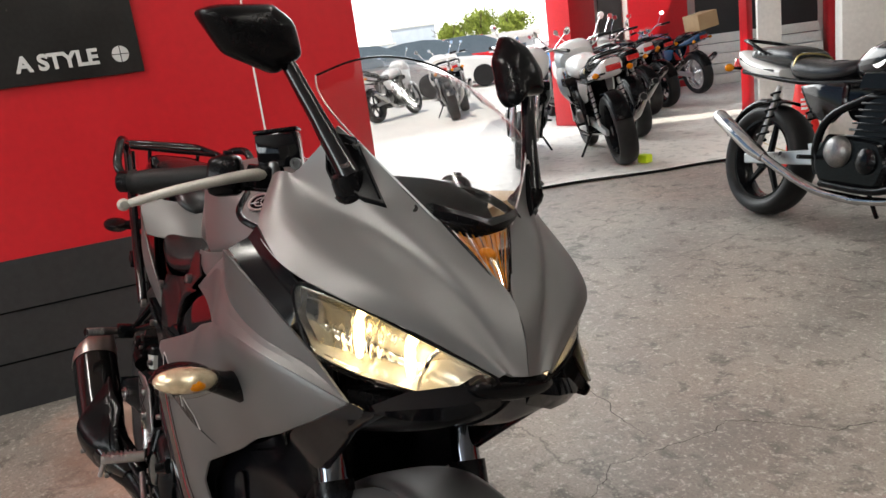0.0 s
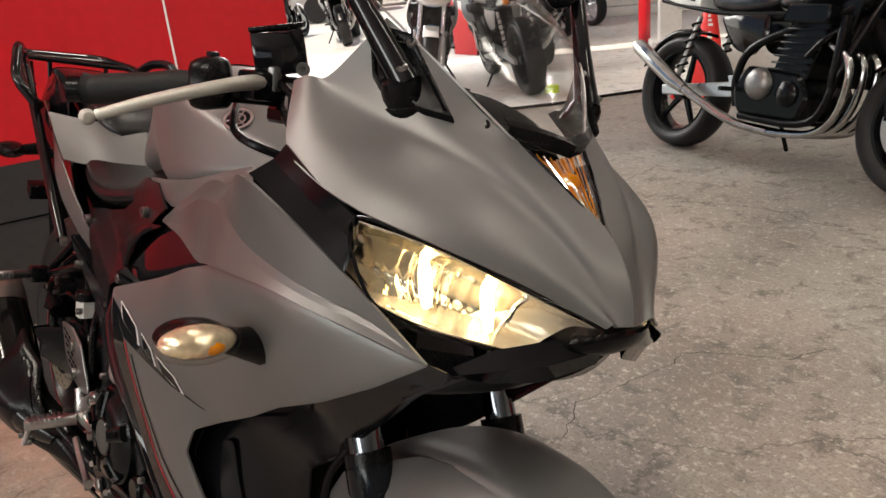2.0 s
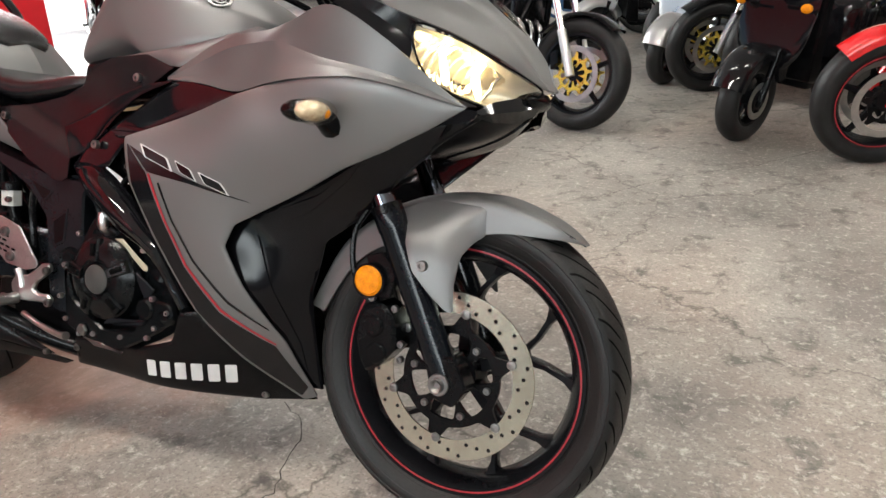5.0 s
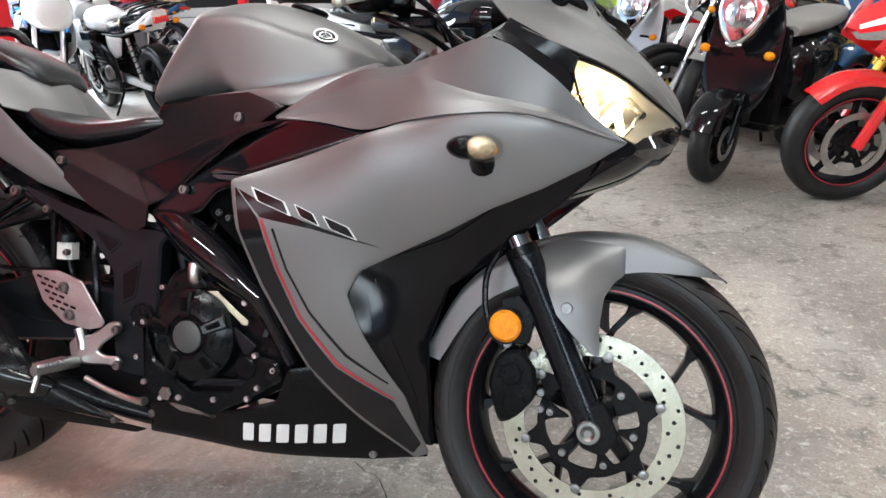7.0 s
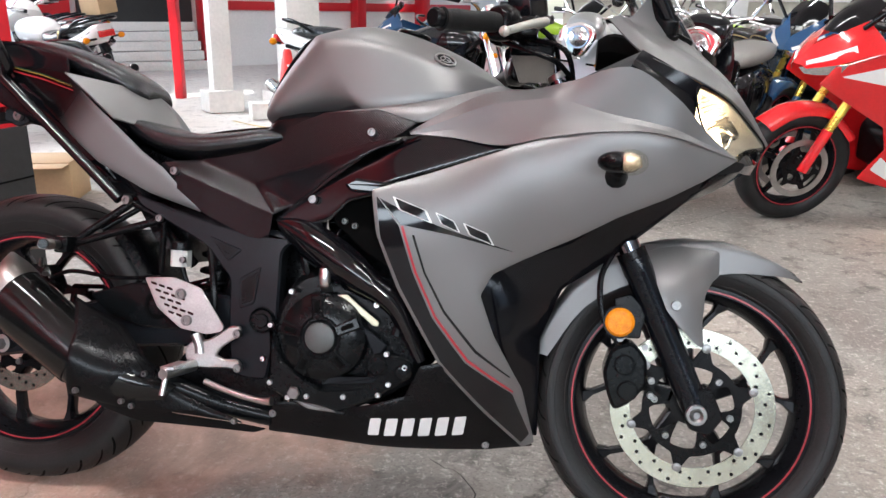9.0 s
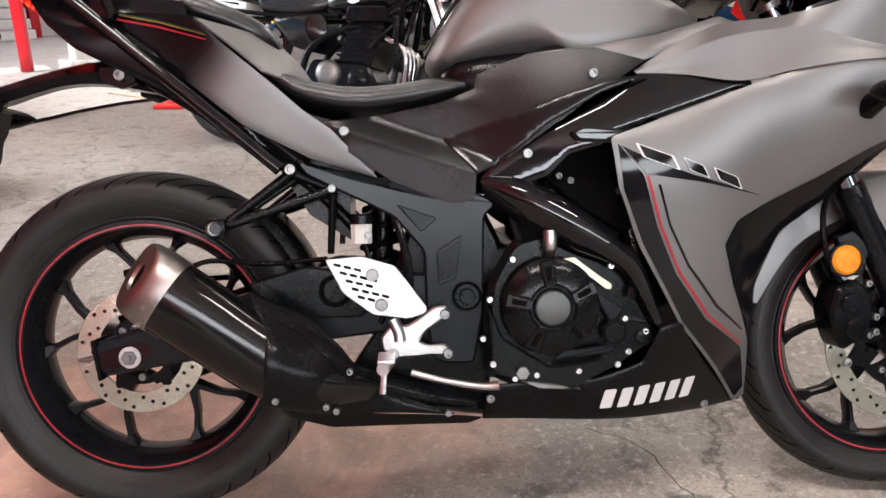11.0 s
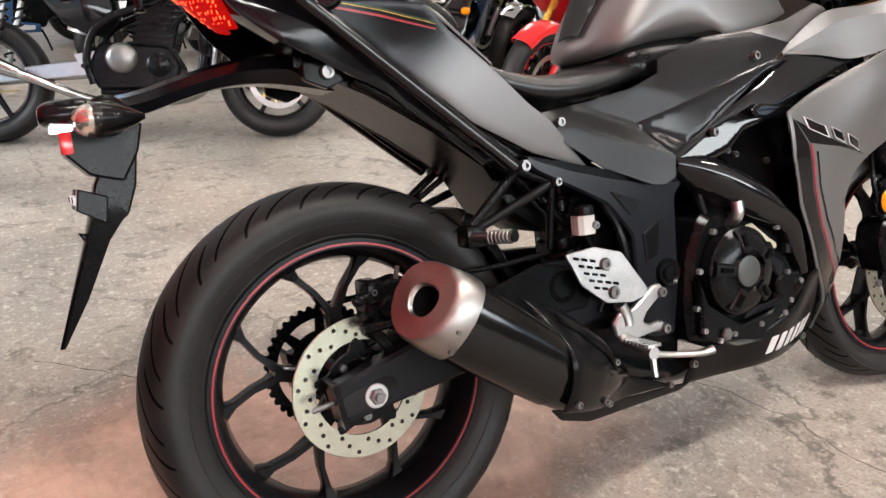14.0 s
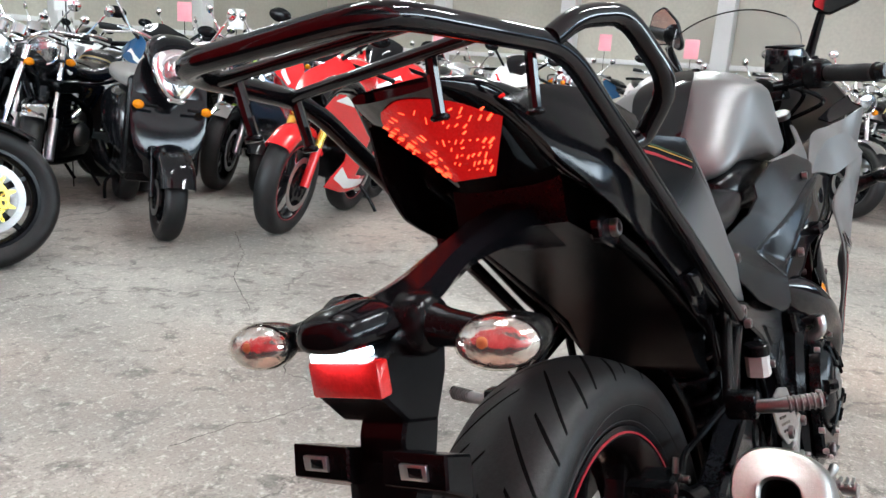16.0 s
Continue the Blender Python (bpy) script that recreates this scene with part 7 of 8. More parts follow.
# ---------------------------------------------------------------- other vehicles: x ahead from the rear axle, z up
BODY_BLACK = material("deep_black_lacquer", (0.005, 0.005, 0.006), 0.10, 0.0, 0.3, 5.0, 100.0, spec=0.35)
BODY_RED = material("red_lacquer", (0.60, 0.012, 0.015), 0.18, 0.0, 0.1, 5.0, 100.0, coat=0.6)
BODY_WHITE = material("white_lacquer", (0.72, 0.72, 0.70), 0.2, 0.0, 0.06, 5.0, 100.0, coat=0.5)
BODY_SILVER = material("silver_lacquer", (0.50, 0.50, 0.50), 0.3, 0.8, 0.06, 5.0, 300.0)
BODY_BLUE = material("dark_blue_lacquer", (0.02, 0.07, 0.16), 0.2, 0.0, 0.1, 5.0, 100.0, coat=0.5)
BODY_CYAN = material("bright_blue_lacquer", (0.03, 0.22, 0.62), 0.25, 0.0, 0.1, 5.0, 100.0, coat=0.4)
BODY_GREEN = material("yellow_green_lacquer", (0.35, 0.55, 0.03), 0.3, 0.0, 0.1, 5.0, 100.0)
GOLD = material("gold_anodised", (0.80, 0.58, 0.10), 0.28, 0.8, 0.1, 20.0, 200.0)
PINK = material("pink_price_card", (0.80, 0.33, 0.38), 0.6, 0.0, 0.1)
PAPER = material("white_paper", (0.78, 0.77, 0.74), 0.7, 0.0, 0.05)
FIN = material("worn_engine_metal", (0.19, 0.185, 0.18), 0.36, 0.9, 0.3, 12.0, 120.0, 0.2, 300.0)
CONE = material("red_cone", (0.80, 0.022, 0.018), 0.42, 0.0, 0.1)
GLASSY = material("lamp_glass", (0.50, 0.51, 0.52), 0.08, 0.95, 0.25, 40.0, 90.0, 0.8, 70.0, coat=1.0)


WORN_CHROME = material("worn_chrome", (0.42, 0.41, 0.40), 0.16, 1.0, 0.25, 14.0, 90.0, 0.05, 200.0, rough_spread=0.14)


def plain_wheel(parent, x, z, R, half, spokes=5, first=0.0, rim=None, rim_r=0.0, steel=True, carrier=None, name="wheel"):
    rim, bead = rim or RIM, rim_r or R - 0.085
    w = new(name)
    w.parent, w.matrix_basis = parent, Matrix.Translation((x, 0, z))
    prof = [(bead, -half * .7), (bead + .02, -half * .95), (R - .03, -half), (R - .008, -half * .62), (R, 0), (R - .008, half * .62), (R - .03, half), (bead + .02, half * .95), (bead, half * .7)]
    part("tyre", lathe([(p.x, p.y) for p in spline([(a, b, 0) for a, b in prof], 3)], seg=48), RUBBER, w)
    h = half * .72
    part("rim", lathe([(bead + .004, -h), (bead - .014, -h * .5), (bead - .014, h * .5), (bead + .004, h), (bead - .012, h), (bead - .028, h * .4), (bead - .028, -h * .4), (bead - .012, -h)], seg=48), rim, w)
    for k in range(spokes):
        a = radians(first) + 2 * math.pi * k / spokes
        thin = spokes > 12
        part("spoke", bar((.03 * math.cos(a), 0, .03 * math.sin(a)), ((bead - .02) * math.cos(a), 0, (bead - .02) * math.sin(a)), .006 if thin else .034, .006 if thin else .022, .006 if thin else .03, .006 if thin else .026), CHROME if thin else rim, w)
    part("hub", disc(.045, half * 1.5, (0, -half * .75, 0), "y", 20, .004), rim, w)
    if steel:
        for s in (-1, 1):
            y = s * (half + .012)
            r1 = min(.15, bead - .04)
            d = part("brake_disc", lathe([(r1 - .030, y - .002), (r1, y - .002), (r1, y + .002), (r1 - .030, y + .002)], seg=40), SATIN_ALU, w)
            part("disc_carrier", carrier_mesh(y, .03, (r1 - .030) * .72, r1 - .026, 10 if carrier else 6, .2, .003, 80 if carrier else 48), carrier or BLACK, d)
    return w


def bars_and_mirrors(b, x, z, w, up=0.10, back=0.10, glass=True):
    part("handlebar", tube([(x - back, -w, z + up), (x - .03, -w * .55, z + up), (x, -.05, z), (x, .05, z), (x - .03, w * .55, z + up), (x - back, w, z + up)], .011, 10), CHROME, b)
    for s in (-1, 1):
        part("grip", tube([(x - back * .55, s * w * .68, z + up), (x - back, s * w, z + up)], .017, 12, smooth=False), GRIP, b)
        part("lever", tube([(x + .02, s * w * .6, z + up - .01), (x - .02, s * w * .98, z + up - .03)], .006, 8, smooth=False), ALU, b)
        arm = part("mirror_arm", tube([(x - .03, s * w * .6, z + up), (x - .02, s * w * .75, z + up + .09), (x - .03, s * w * .88, z + up + .16)], .006, 8), CHROME, b)
        part("mirror_shell", lathe([(0, .018), (.026, .012), (.036, 0), (.032, -.004), (0, -.004)], (x - .03, s * w * .9, z + up + .17), (.8, s * .5, -.2), 20, closed=False), CHROME, arm)
        part("mirror_glass", disc(.030, .002, (x - .034, s * w * .9 - s * .002, z + up + .171), (-.8, -s * .5, .2), 20, .0005), MIRROR, arm)


def side_lamps(b, x, z, y, behind=False, mat=None):
    for s in (-1, 1):
        part("indicator_stalk", tube([(x, s * y * .5, z), (x, s * y, z)], .008, 8, smooth=False), BLACK, b)
        part("indicator", ball((x, s * (y + .02), z), .028, (.8, 1.0, .8), 14), mat or AMBER, b)


def round_lamp(b, x, z, r=.085):
    lamp = part("headlight", lathe([(0, -.11), (.05, -.10), (r * .9, -.05), (r, 0), (r * .96, .006), (r * .9, .004), (r * .88, -.004)], (x, 0, z), (1, 0, -.08), 28, closed=False), CHROME, b, "round chrome headlight")
    part("lens", lathe([(0, .014), (r * .5, .011), (r * .88, 0)], (x, 0, z), (1, 0, -.08), 28, closed=False), GLASSY, lamp)


def naked_bike(m, label, paint, trim, carrier=None, spokes=5, rim=None, group="motorcycles in the hall"):
    b = thing("naked_motorcycle", m, label, "motorcycle", group)
    plain_wheel(b, 0, .305, .305, .078, spokes, 10, rim, steel=False, name="rear_wheel")
    plain_wheel(b, 1.40, .298, .298, .058, spokes, 25, rim, carrier=carrier, name="front_wheel")
    for s in (-1, 1):
        part("fork_leg", tube([(1.405, s * .100, .285), (1.32, s * .100, .52)], .026, 14, smooth=False), ALU, b)
        part("fork_tube", tube([(1.32, s * .100, .52), (1.165, s * .100, .94)], .020, 14, smooth=False), CHROME, b)
        part("brake_caliper", plate([(1.27, .40), (1.32, .42), (1.33, .35), (1.29, .31)], s * .075, s * .120, .004), DARK, b)
        part("swingarm", plate([(-.06, .33), (-.05, .28), (.50, .32), (.50, .40)], s * .095, s * .125, .005), ALU, b)
        shock_b = part("shock_absorber", tube([(.06, s * .135, .36), (.16, s * .125, .70)], .014, 10, smooth=False), SATIN_ALU, b)
        coil = [(.07 + .085 * i / 48 + .026 * math.cos(i * .785), s * .132 + .026 * math.sin(i * .785), .41 + .26 * i / 48) for i in range(49)]
        part("spring", tube(coil, .006, 6, 1), DARK, shock_b)
        part("frame_tube", tube([(1.14, s * .05, .86), (1.02, s * .12, .74), (.60, s * .15, .58), (.50, s * .15, .42), (.52, s * .14, .28)], .020, 12), BLACK, b)
        part("frame_tube", tube([(1.13, s * .05, .80), (1.06, s * .14, .50), (.96, s * .15, .26), (.55, s * .14, .24)], .018, 12), BLACK, b)
        part("seat_tube", tube([(.70, s * .12, .72), (.30, s * .12, .72), (-.18, s * .10, .78)], .013, 10), BLACK, b)
        part("side_panel", skin([(.30, .70), (.62, .72), (.63, .60), (.54, .52), (.42, .55)], depth_over([(.30, .70, -.125), (.62, .72, -.130), (.63, .60, -.132), (.54, .52, -.125), (.42, .55, -.125), (.50, .64, -.158)]), .012, .02, .004, .03, left=s > 0), paint, b)
        part("foot_peg", tube([(.50, s * .15, .36), (.50, s * .25, .36)], .011, 10, smooth=False), GRIP, b)
        part("peg_bracket", plate([(.44, .42), (.56, .44), (.54, .33), (.48, .33)], s * .14, s * .15, .002), ALU, b)
        part("engine_cover", lathe([(0, .040), (.04, .040), (.062, .030), (.074, .012), (.076, 0), (0, 0)], (.66 if s < 0 else .64, s * .165, .40), (0, s, 0), 28, closed=False), FIN, b, "round worn metal engine cover")
        part("engine_cover", lathe([(0, .025), (.04, .022), (.058, .010), (.060, 0), (0, 0)], (.83, s * .165, .37), (0, s, 0), 24, closed=False), DARK, b)
    part("engine_case", plate([(.50, .36), (.54, .25), (.90, .25), (.94, .36), (.88, .46), (.56, .48)], -.165, .165, .015, .03), DARK, b, "dark engine block")
    for k in range(7):
        z = .47 + k * .030
        part("cylinder_fin", box(.69 + .012 * k, .90 + .012 * k, -.165, .165, z, z + .010, .002), DARK, b)
    part("cylinder_block", plate([(.70, .44), (.90, .44), (.98, .70), (.78, .70)], -.150, .150, .006, .01), DARK, b)
    for s in (-1, 1):
        part("frame_gusset", plate([(.98, .76), (1.10, .84), (1.06, .64), (1.0, .60)], s * .10, s * .13, .006, .015), DARK, b)
        part("coolant_hose", tube([(1.04, s * .14, .68), (.98, s * .175, .62), (.90, s * .17, .54)], .012, 10), BLACK, b)
    part("cylinder_head", plate([(.76, .68), (1.0, .68), (1.0, .76), (.78, .76)], -.21, .21, .008, .02), DARK, b)
    part("radiator", box(1.03, 1.06, -.17, .17, .42, .72, .004), BLACK, b)
    for k in range(4):
        y = -.135 + .09 * k
        part("exhaust_header", tube([(.98, y, .60), (1.09, y, .52), (1.07, y * .9, .32), (.95, y * .8, .21), (.72, -.08 + y * .3, .18)], .018, 10), WORN_CHROME, b)
    part("exhaust_pipe", tube([(.74, -.08, .18), (.52, -.13, .20), (.34, -.18, .27), (.16, -.20, .345)], [.024, .022, .022, .024], 14), WORN_CHROME, b, "worn chrome exhaust pipe")
    part("muffler", tube([(.20, -.20, .33), (.10, -.20, .37), (-.20, -.205, .525), (-.215, -.205, .532)], [.028, .040, .040, .034], 20, smooth=False), WORN_CHROME, b, "slim worn chrome muffler")
    # black disc on the closed end stands for the shaded bore
    part("muffler_mouth", disc(.030, .004, (-.214, -.205, .532), (-.9, 0, .45), 18, .001), BLACK_MARK, b)
    part("fuel_tank", loft([oval((x, 0, z), w, h, 28, 2.5) for x, z, w, h in ((.60, .78, .08, .035), (.66, .80, .12, .075), (.80, .825, .148, .105), (.95, .835, .150, .105), (1.06, .835, .11, .080), (1.12, .83, .06, .04))], n=4), paint, b)
    for s in (-1, 1):
        part("tank_flash", skin([(.66, .82), (.72, .875), (.80, .868), (.84, .80), (.79, .775), (.74, .80)], depth_over([(.66, .82, -.115), (.72, .875, -.118), (.80, .868, -.128), (.84, .80, -.152), (.79, .775, -.146)]), .003, .02, 0, .02, .004, left=s > 0), trim, b)
    seat_b = part("seat", loft([oval((x, 0, z), w, h, 24, 2.8) for x, z, w, h in ((.66, .81, .07, .03), (.56, .775, .115, .055), (.42, .765, .130, .062), (.26, .785, .130, .065), (.22, .800, .125, .055))], n=4), SEAT, b, "black quilted seat")
    part("pillion_pad", loft([oval((x, 0, z), w, h, 24, 2.8) for x, z, w, h in ((.235, .820, .110, .045), (.20, .845, .120, .058), (.05, .862, .115, .055), (-.12, .870, .095, .040), (-.17, .868, .07, .02))], n=4), SEAT, seat_b)
    for k in range(8):
        x = -.10 + .045 * k if k < 6 else .38 + .08 * (k - 6)
        zz = .912 - .06 * abs(x - .06) if k < 6 else .826
        part("seat_seam", tube([(x, -.112, zz - .040), (x, -.08, zz - .006), (x, 0, zz + .003), (x, .08, zz - .006), (x, .112, zz - .040)], .0035, 6), SEAT, seat_b)
    part("piping", tube([(.24, -.128, .80), (.24, -.10, .855), (.24, 0, .868), (.24, .10, .855), (.24, .128, .80)], .0045, 6), BRASS, seat_b, "tan seat piping")
    part("tail_cowl", loft([oval((x, 0, z), w, h, 24, 3) for x, z, w, h in ((.14, .765, .128, .030), (-.02, .785, .124, .050), (-.14, .810, .112, .060), (-.24, .850, .090, .052), (-.30, .880, .06, .024))], n=3), trim, b)
    for s in (-1, 1):
        part("tail_stripe", skin([(-.235, .868), (-.10, .822), (.10, .782), (.10, .772), (-.11, .806), (-.24, .850)], depth_over([(-.26, .86, -.088), (-.14, .81, -.114), (-.02, .785, -.126), (.12, .77, -.131)]), .001, .02, 0, .003, .002, s > 0), BODY_BLACK if trim is not BODY_BLACK else BODY_WHITE, b)
    part("grab_rail", tube([(.02, -.125, .87), (-.12, -.125, .930), (-.26, -.05, .955), (-.26, .05, .955), (-.12, .125, .930), (.02, .125, .87)], .010, 10), BLACK, b)
    part("tail_light", box(-.335, -.295, -.06, .06, .81, .86, .008), RED_LENS, b)
    guard = [[Vector((math.cos(radians(d)) * r, y, .305 + math.sin(radians(d)) * r)) for y, r in ((-.07, .315), (-.05, .335), (.05, .335), (.07, .315))] for d in (70, 100, 130, 160)]
    part("rear_mudguard", sheet(guard, 3, .004), BLACK, b)
    guard = [[Vector((1.40 + math.cos(radians(d)) * r, y, .298 + math.sin(radians(d)) * r)) for y, r in ((-.068, .305), (-.05, .325), (.05, .325), (.068, .305))] for d in (48, 75, 105, 140)]
    part("front_mudguard", sheet(guard, 3, .004), BLACK if paint is BODY_BLACK else CHROME, b)
    round_lamp(b, 1.28, .90)
    part("meter", disc(.045, .06, (1.20, -.06, .985), (-.5, 0, 1), 20, .004), CHROME, b)
    part("meter", disc(.045, .06, (1.20, .06, .985), (-.5, 0, 1), 20, .004), CHROME, b)
    bars_and_mirrors(b, 1.16, .96, .36, .08, .16)
    side_lamps(b, 1.22, .86, .13)
    side_lamps(b, -.26, .80, .12)
    part("side_stand", tube([(.55, .13, .25), (.53, .22, .13), (.52, .27, .065)], .011, 8), BLACK, b)
    return b


def scooter(m, label, paint, group="motorcycles in the hall", seat=None):
    b = thing("scooter", m, label, "scooter", group)
    plain_wheel(b, 0, .215, .215, .058, 5, 0, RIM, .125, False, name="rear_wheel")
    plain_wheel(b, 1.18, .215, .215, .052, 5, 20, RIM, .130, True, name="front_wheel")
    for s in (-1, 1):
        part("fork_leg", tube([(1.18, s * .075, .215), (1.10, s * .075, .46)], .018, 12, smooth=False), BLACK, b)
    guard = [[Vector((1.18 + math.cos(radians(d)) * r, y, .215 + math.sin(radians(d)) * r)) for y, r in ((-.085, .20), (-.075, .245), (-.03, .268), (.03, .268), (.075, .245), (.085, .20))] for d in (20, 45, 80, 115, 150)]
    part("front_mudguard", sheet(guard, 4, .004), paint, b)
    part("front_apron", loft([oval((x, 0, z), w, h, 28, 2.8, tilt=t) for x, z, w, h, t in ((1.02, .34, .10, .06, 0), (1.05, .42, .125, .08, -10), (1.05, .55, .178, .17, -12), (1.02, .72, .185, .16, -12), (.98, .88, .14, .08, -8))], n=4), paint, b)
    part("leg_shield", plate([(.86, .28), (.98, .30), (.97, .80), (.90, .78), (.88, .50)], -.19, .19, .012, .03), BLACK, b)
    part("floor_board", box(.42, .92, -.17, .17, .25, .31, .02), BLACK, b)
    part("rear_body", loft([oval((x, 0, z), w, h, 28, 2.7) for x, z, w, h in ((.50, .46, .10, .12), (.42, .50, .16, .20), (.20, .53, .18, .20), (-.05, .56, .17, .16), (-.25, .60, .12, .09), (-.34, .62, .06, .04))], n=4), paint, b)
    part("seat", loft([oval((x, 0, z), w, h, 24, 2.8) for x, z, w, h in ((.50, .73, .08, .03), (.42, .75, .13, .045), (.20, .77, .15, .05), (.0, .79, .145, .05), (-.20, .81, .11, .04), (-.28, .81, .06, .02))], n=4), seat or SEAT, b, "grey scooter seat" if seat else "")
    part("engine", plate([(.30, .30), (.36, .18), (.05, .14), (-.12, .18), (-.10, .28), (.10, .34)], -.02, .13, .015, .03), FIN, b)
    part("muffler", tube([(.25, -.12, .20), (.0, -.14, .24), (-.26, -.14, .30)], [.02, .05, .045], 14), BLACK, b)
    part("head_cowl", loft([oval((x, 0, z), w, h, 24, 2.4) for x, z, w, h in ((.90, .93, .08, .05), (.97, .93, .13, .09), (1.08, .90, .135, .105), (1.13, .88, .11, .09))], n=3), paint, b)
    drop = [Vector(p) for p in rounded([(-.115, .920), (0, .965), (.115, .920), (.120, .840), (.075, .735), (0, .672), (-.075, .735), (-.120, .840)], .05, 4)]
    lamp = part("headlight_bezel", loft([[Vector((x - .16 * (p.y - .82), p.x * k, .82 + (p.y - .82) * k)) for p in drop] for x, k in ((1.085, 1.02), (1.140, 1.0), (1.158, .92), (1.163, .80))], n=2), CHROME, b, "drop-shaped chrome headlight bezel")
    ring = part("lamp_ring", lathe([(.078, .0), (.086, .006), (.080, .016), (.072, .016)], (1.148, 0, .845), (1, 0, .16), 32), CHROME, lamp)
    part("lens", lathe([(0, .026), (.040, .022), (.074, .010)], (1.150, 0, .845), (1, 0, .16), 32, closed=False), GLASSY, lamp)
    for k in range(6):
        part("lens_rib", tube([(1.178 - .004 * abs(k - 2.5), -.05 + .02 * k, .80), (1.176 - .004 * abs(k - 2.5), -.05 + .02 * k, .885)], .0022, 6, smooth=False), CHROME, ring)
    part("nose_grille", box(1.150, 1.176, -.030, .030, .722, .742, .004), BLACK, lamp)
    bars_and_mirrors(b, .95, .97, .33, .04, .10)
    side_lamps(b, 1.11, .66, .145)
    part("tail_light", box(-.36, -.33, -.06, .06, .60, .66, .01), RED_LENS, b)
    part("center_stand", tube([(.12, -.13, .02), (.16, -.12, .16), (.16, .12, .16), (.12, .13, .02)], .010, 8, 4), BLACK, b)
    part("inner_lamp", ball((1.165, 0, .70), .03, (.5, 1.5, .6)), CHROME, b)
    return b


def red_sport(m, label, paint, trim, group="motorcycles in the hall"):
    b = thing("sport_motorcycle", m, label, "motorcycle", group)
    plain_wheel(b, 0, .31, .31, .078, 5, 10, RIM, name="rear_wheel")
    plain_wheel(b, 1.38, .295, .295, .058, 5, 20, RIM, name="front_wheel")
    for s in (-1, 1):
        part("rim_tape", lathe([(.204, s * .044), (.209, s * .044), (.209, s * .046), (.204, s * .046)], (1.38, 0, .295), "y", 48), RED_LINE, b)
        part("fork_leg", tube([(1.385, s * .1, .29), (1.30, s * .1, .50)], .026, 14, smooth=False), paint if s else ALU, b)
        part("fork_tube", tube([(1.30, s * .1, .50), (1.16, s * .1, .80)], .022, 14, smooth=False), GOLD, b)
        dep = depth_over([(.80, .62, -.235), (1.0, .76, -.235), (1.42, .76, -.16), (1.2, .90, -.215), (.92, .34, -.18), (1.05, .30, -.11), (1.05, .55, -.20), (.60, .22, -.15), (.80, .22, -.16)])
        left = s > 0
        part("side_fairing", skin([(.78, .66), (.90, .80), (1.18, .90), (1.40, .82), (1.44, .74), (1.30, .66), (1.08, .54), (1.02, .42), (1.06, .24), (.90, .20), (.60, .20), (.62, .28), (.84, .32), (.84, .50)], dep, .004, .03, left=left), paint, b)
        part("side_flash", skin([(.86, .72), (1.15, .84), (1.36, .78), (1.10, .74)], dep, .001, .03, 0, .01, .002, left), trim, b)
        part("belly_flash", skin([(.66, .27), (.92, .30), (1.02, .38), (1.03, .30), (.90, .23), (.66, .23)], dep, .001, .03, 0, .01, .002, left), trim, b)
        part("headlight", sheet([[(1.36, s * .20, .84), (1.43, s * .11, .82), (1.49, s * .03, .79)], [(1.37, s * .17, .79), (1.43, s * .10, .77), (1.47, s * .05, .765)]], 4, .003), GLASSY, b)
        part("cowl", sheet([[(1.49, 0, .80), (1.43, 0, .88), (1.36, s * .05, .94), (1.26, s * .12, 1.02)], [(1.48, s * .04, .80), (1.42, s * .10, .85), (1.34, s * .16, .90), (1.22, s * .19, .96)], [(1.47, s * .06, .79), (1.40, s * .15, .825), (1.34, s * .21, .86), (1.20, s * .23, .90)]], 4, .003), paint, b)
        part("cowl_flash", sheet([[(1.468, s * .045, .822), (1.40, s * .120, .872), (1.32, s * .168, .920)], [(1.470, s * .055, .806), (1.40, s * .138, .850), (1.32, s * .190, .893)]], 4, .003), trim, b)
        arm = part("mirror_arm", tube([(1.28, s * .13, .99), (1.24, s * .24, 1.10)], .011, 10, smooth=False), BLACK, b)
        part("mirror_shell", ball((1.22, s * .29, 1.13), .06, (.4, 1.1, .65)), BLACK, arm)
        part("frame_side", plate([(.50, .62), (.62, .60), (1.0, .80), (.98, .70), (.66, .50), (.56, .30), (.48, .34)], s * .12, s * .15, .006, .02), BLACK, b)
        part("swingarm", plate([(-.06, .34), (-.05, .28), (.5, .34), (.52, .42)], s * .10, s * .13, .005, .01), BLACK, b)
        part("tail_side", skin([(.40, .70), (.10, .86), (-.20, .95), (-.22, .90), (.0, .78), (.30, .64)], depth_over([(.4, .68, -.14), (-.2, .93, -.06), (0, .82, -.11), (.2, .75, -.13)]), .004, .03, left=left), paint, b)
    part("screen", sheet([[(1.38 - .03 * abs(u), .06 * u, .955) for u in (-1, 0, 1)], [(1.30 - .05 * abs(u), .12 * u, 1.05 - .02 * abs(u)) for u in (-1, 0, 1)], [(1.18, .10 * u, 1.12 - .03 * abs(u)) for u in (-1, 0, 1)]], 4, .003), BODY_BLACK, b, "dark tinted windscreen")
    guard = [[Vector((1.38 + math.cos(radians(d)) * r, y, .295 + math.sin(radians(d)) * r)) for y, r in ((-.07, .27), (-.06, .31), (0, .325), (.06, .31), (.07, .27))] for d in (45, 75, 110, 150)]
    part("front_mudguard", sheet(guard, 4, .004), paint, b)
    part("fuel_tank", loft([oval((x, 0, z), w, h, 24, 2.6, tilt=-15) for x, z, w, h in ((.50, .80, .05, .02), (.60, .85, .12, .08), (.75, .88, .15, .11), (.92, .88, .13, .07), (1.0, .87, .08, .02))], n=3), paint, b)
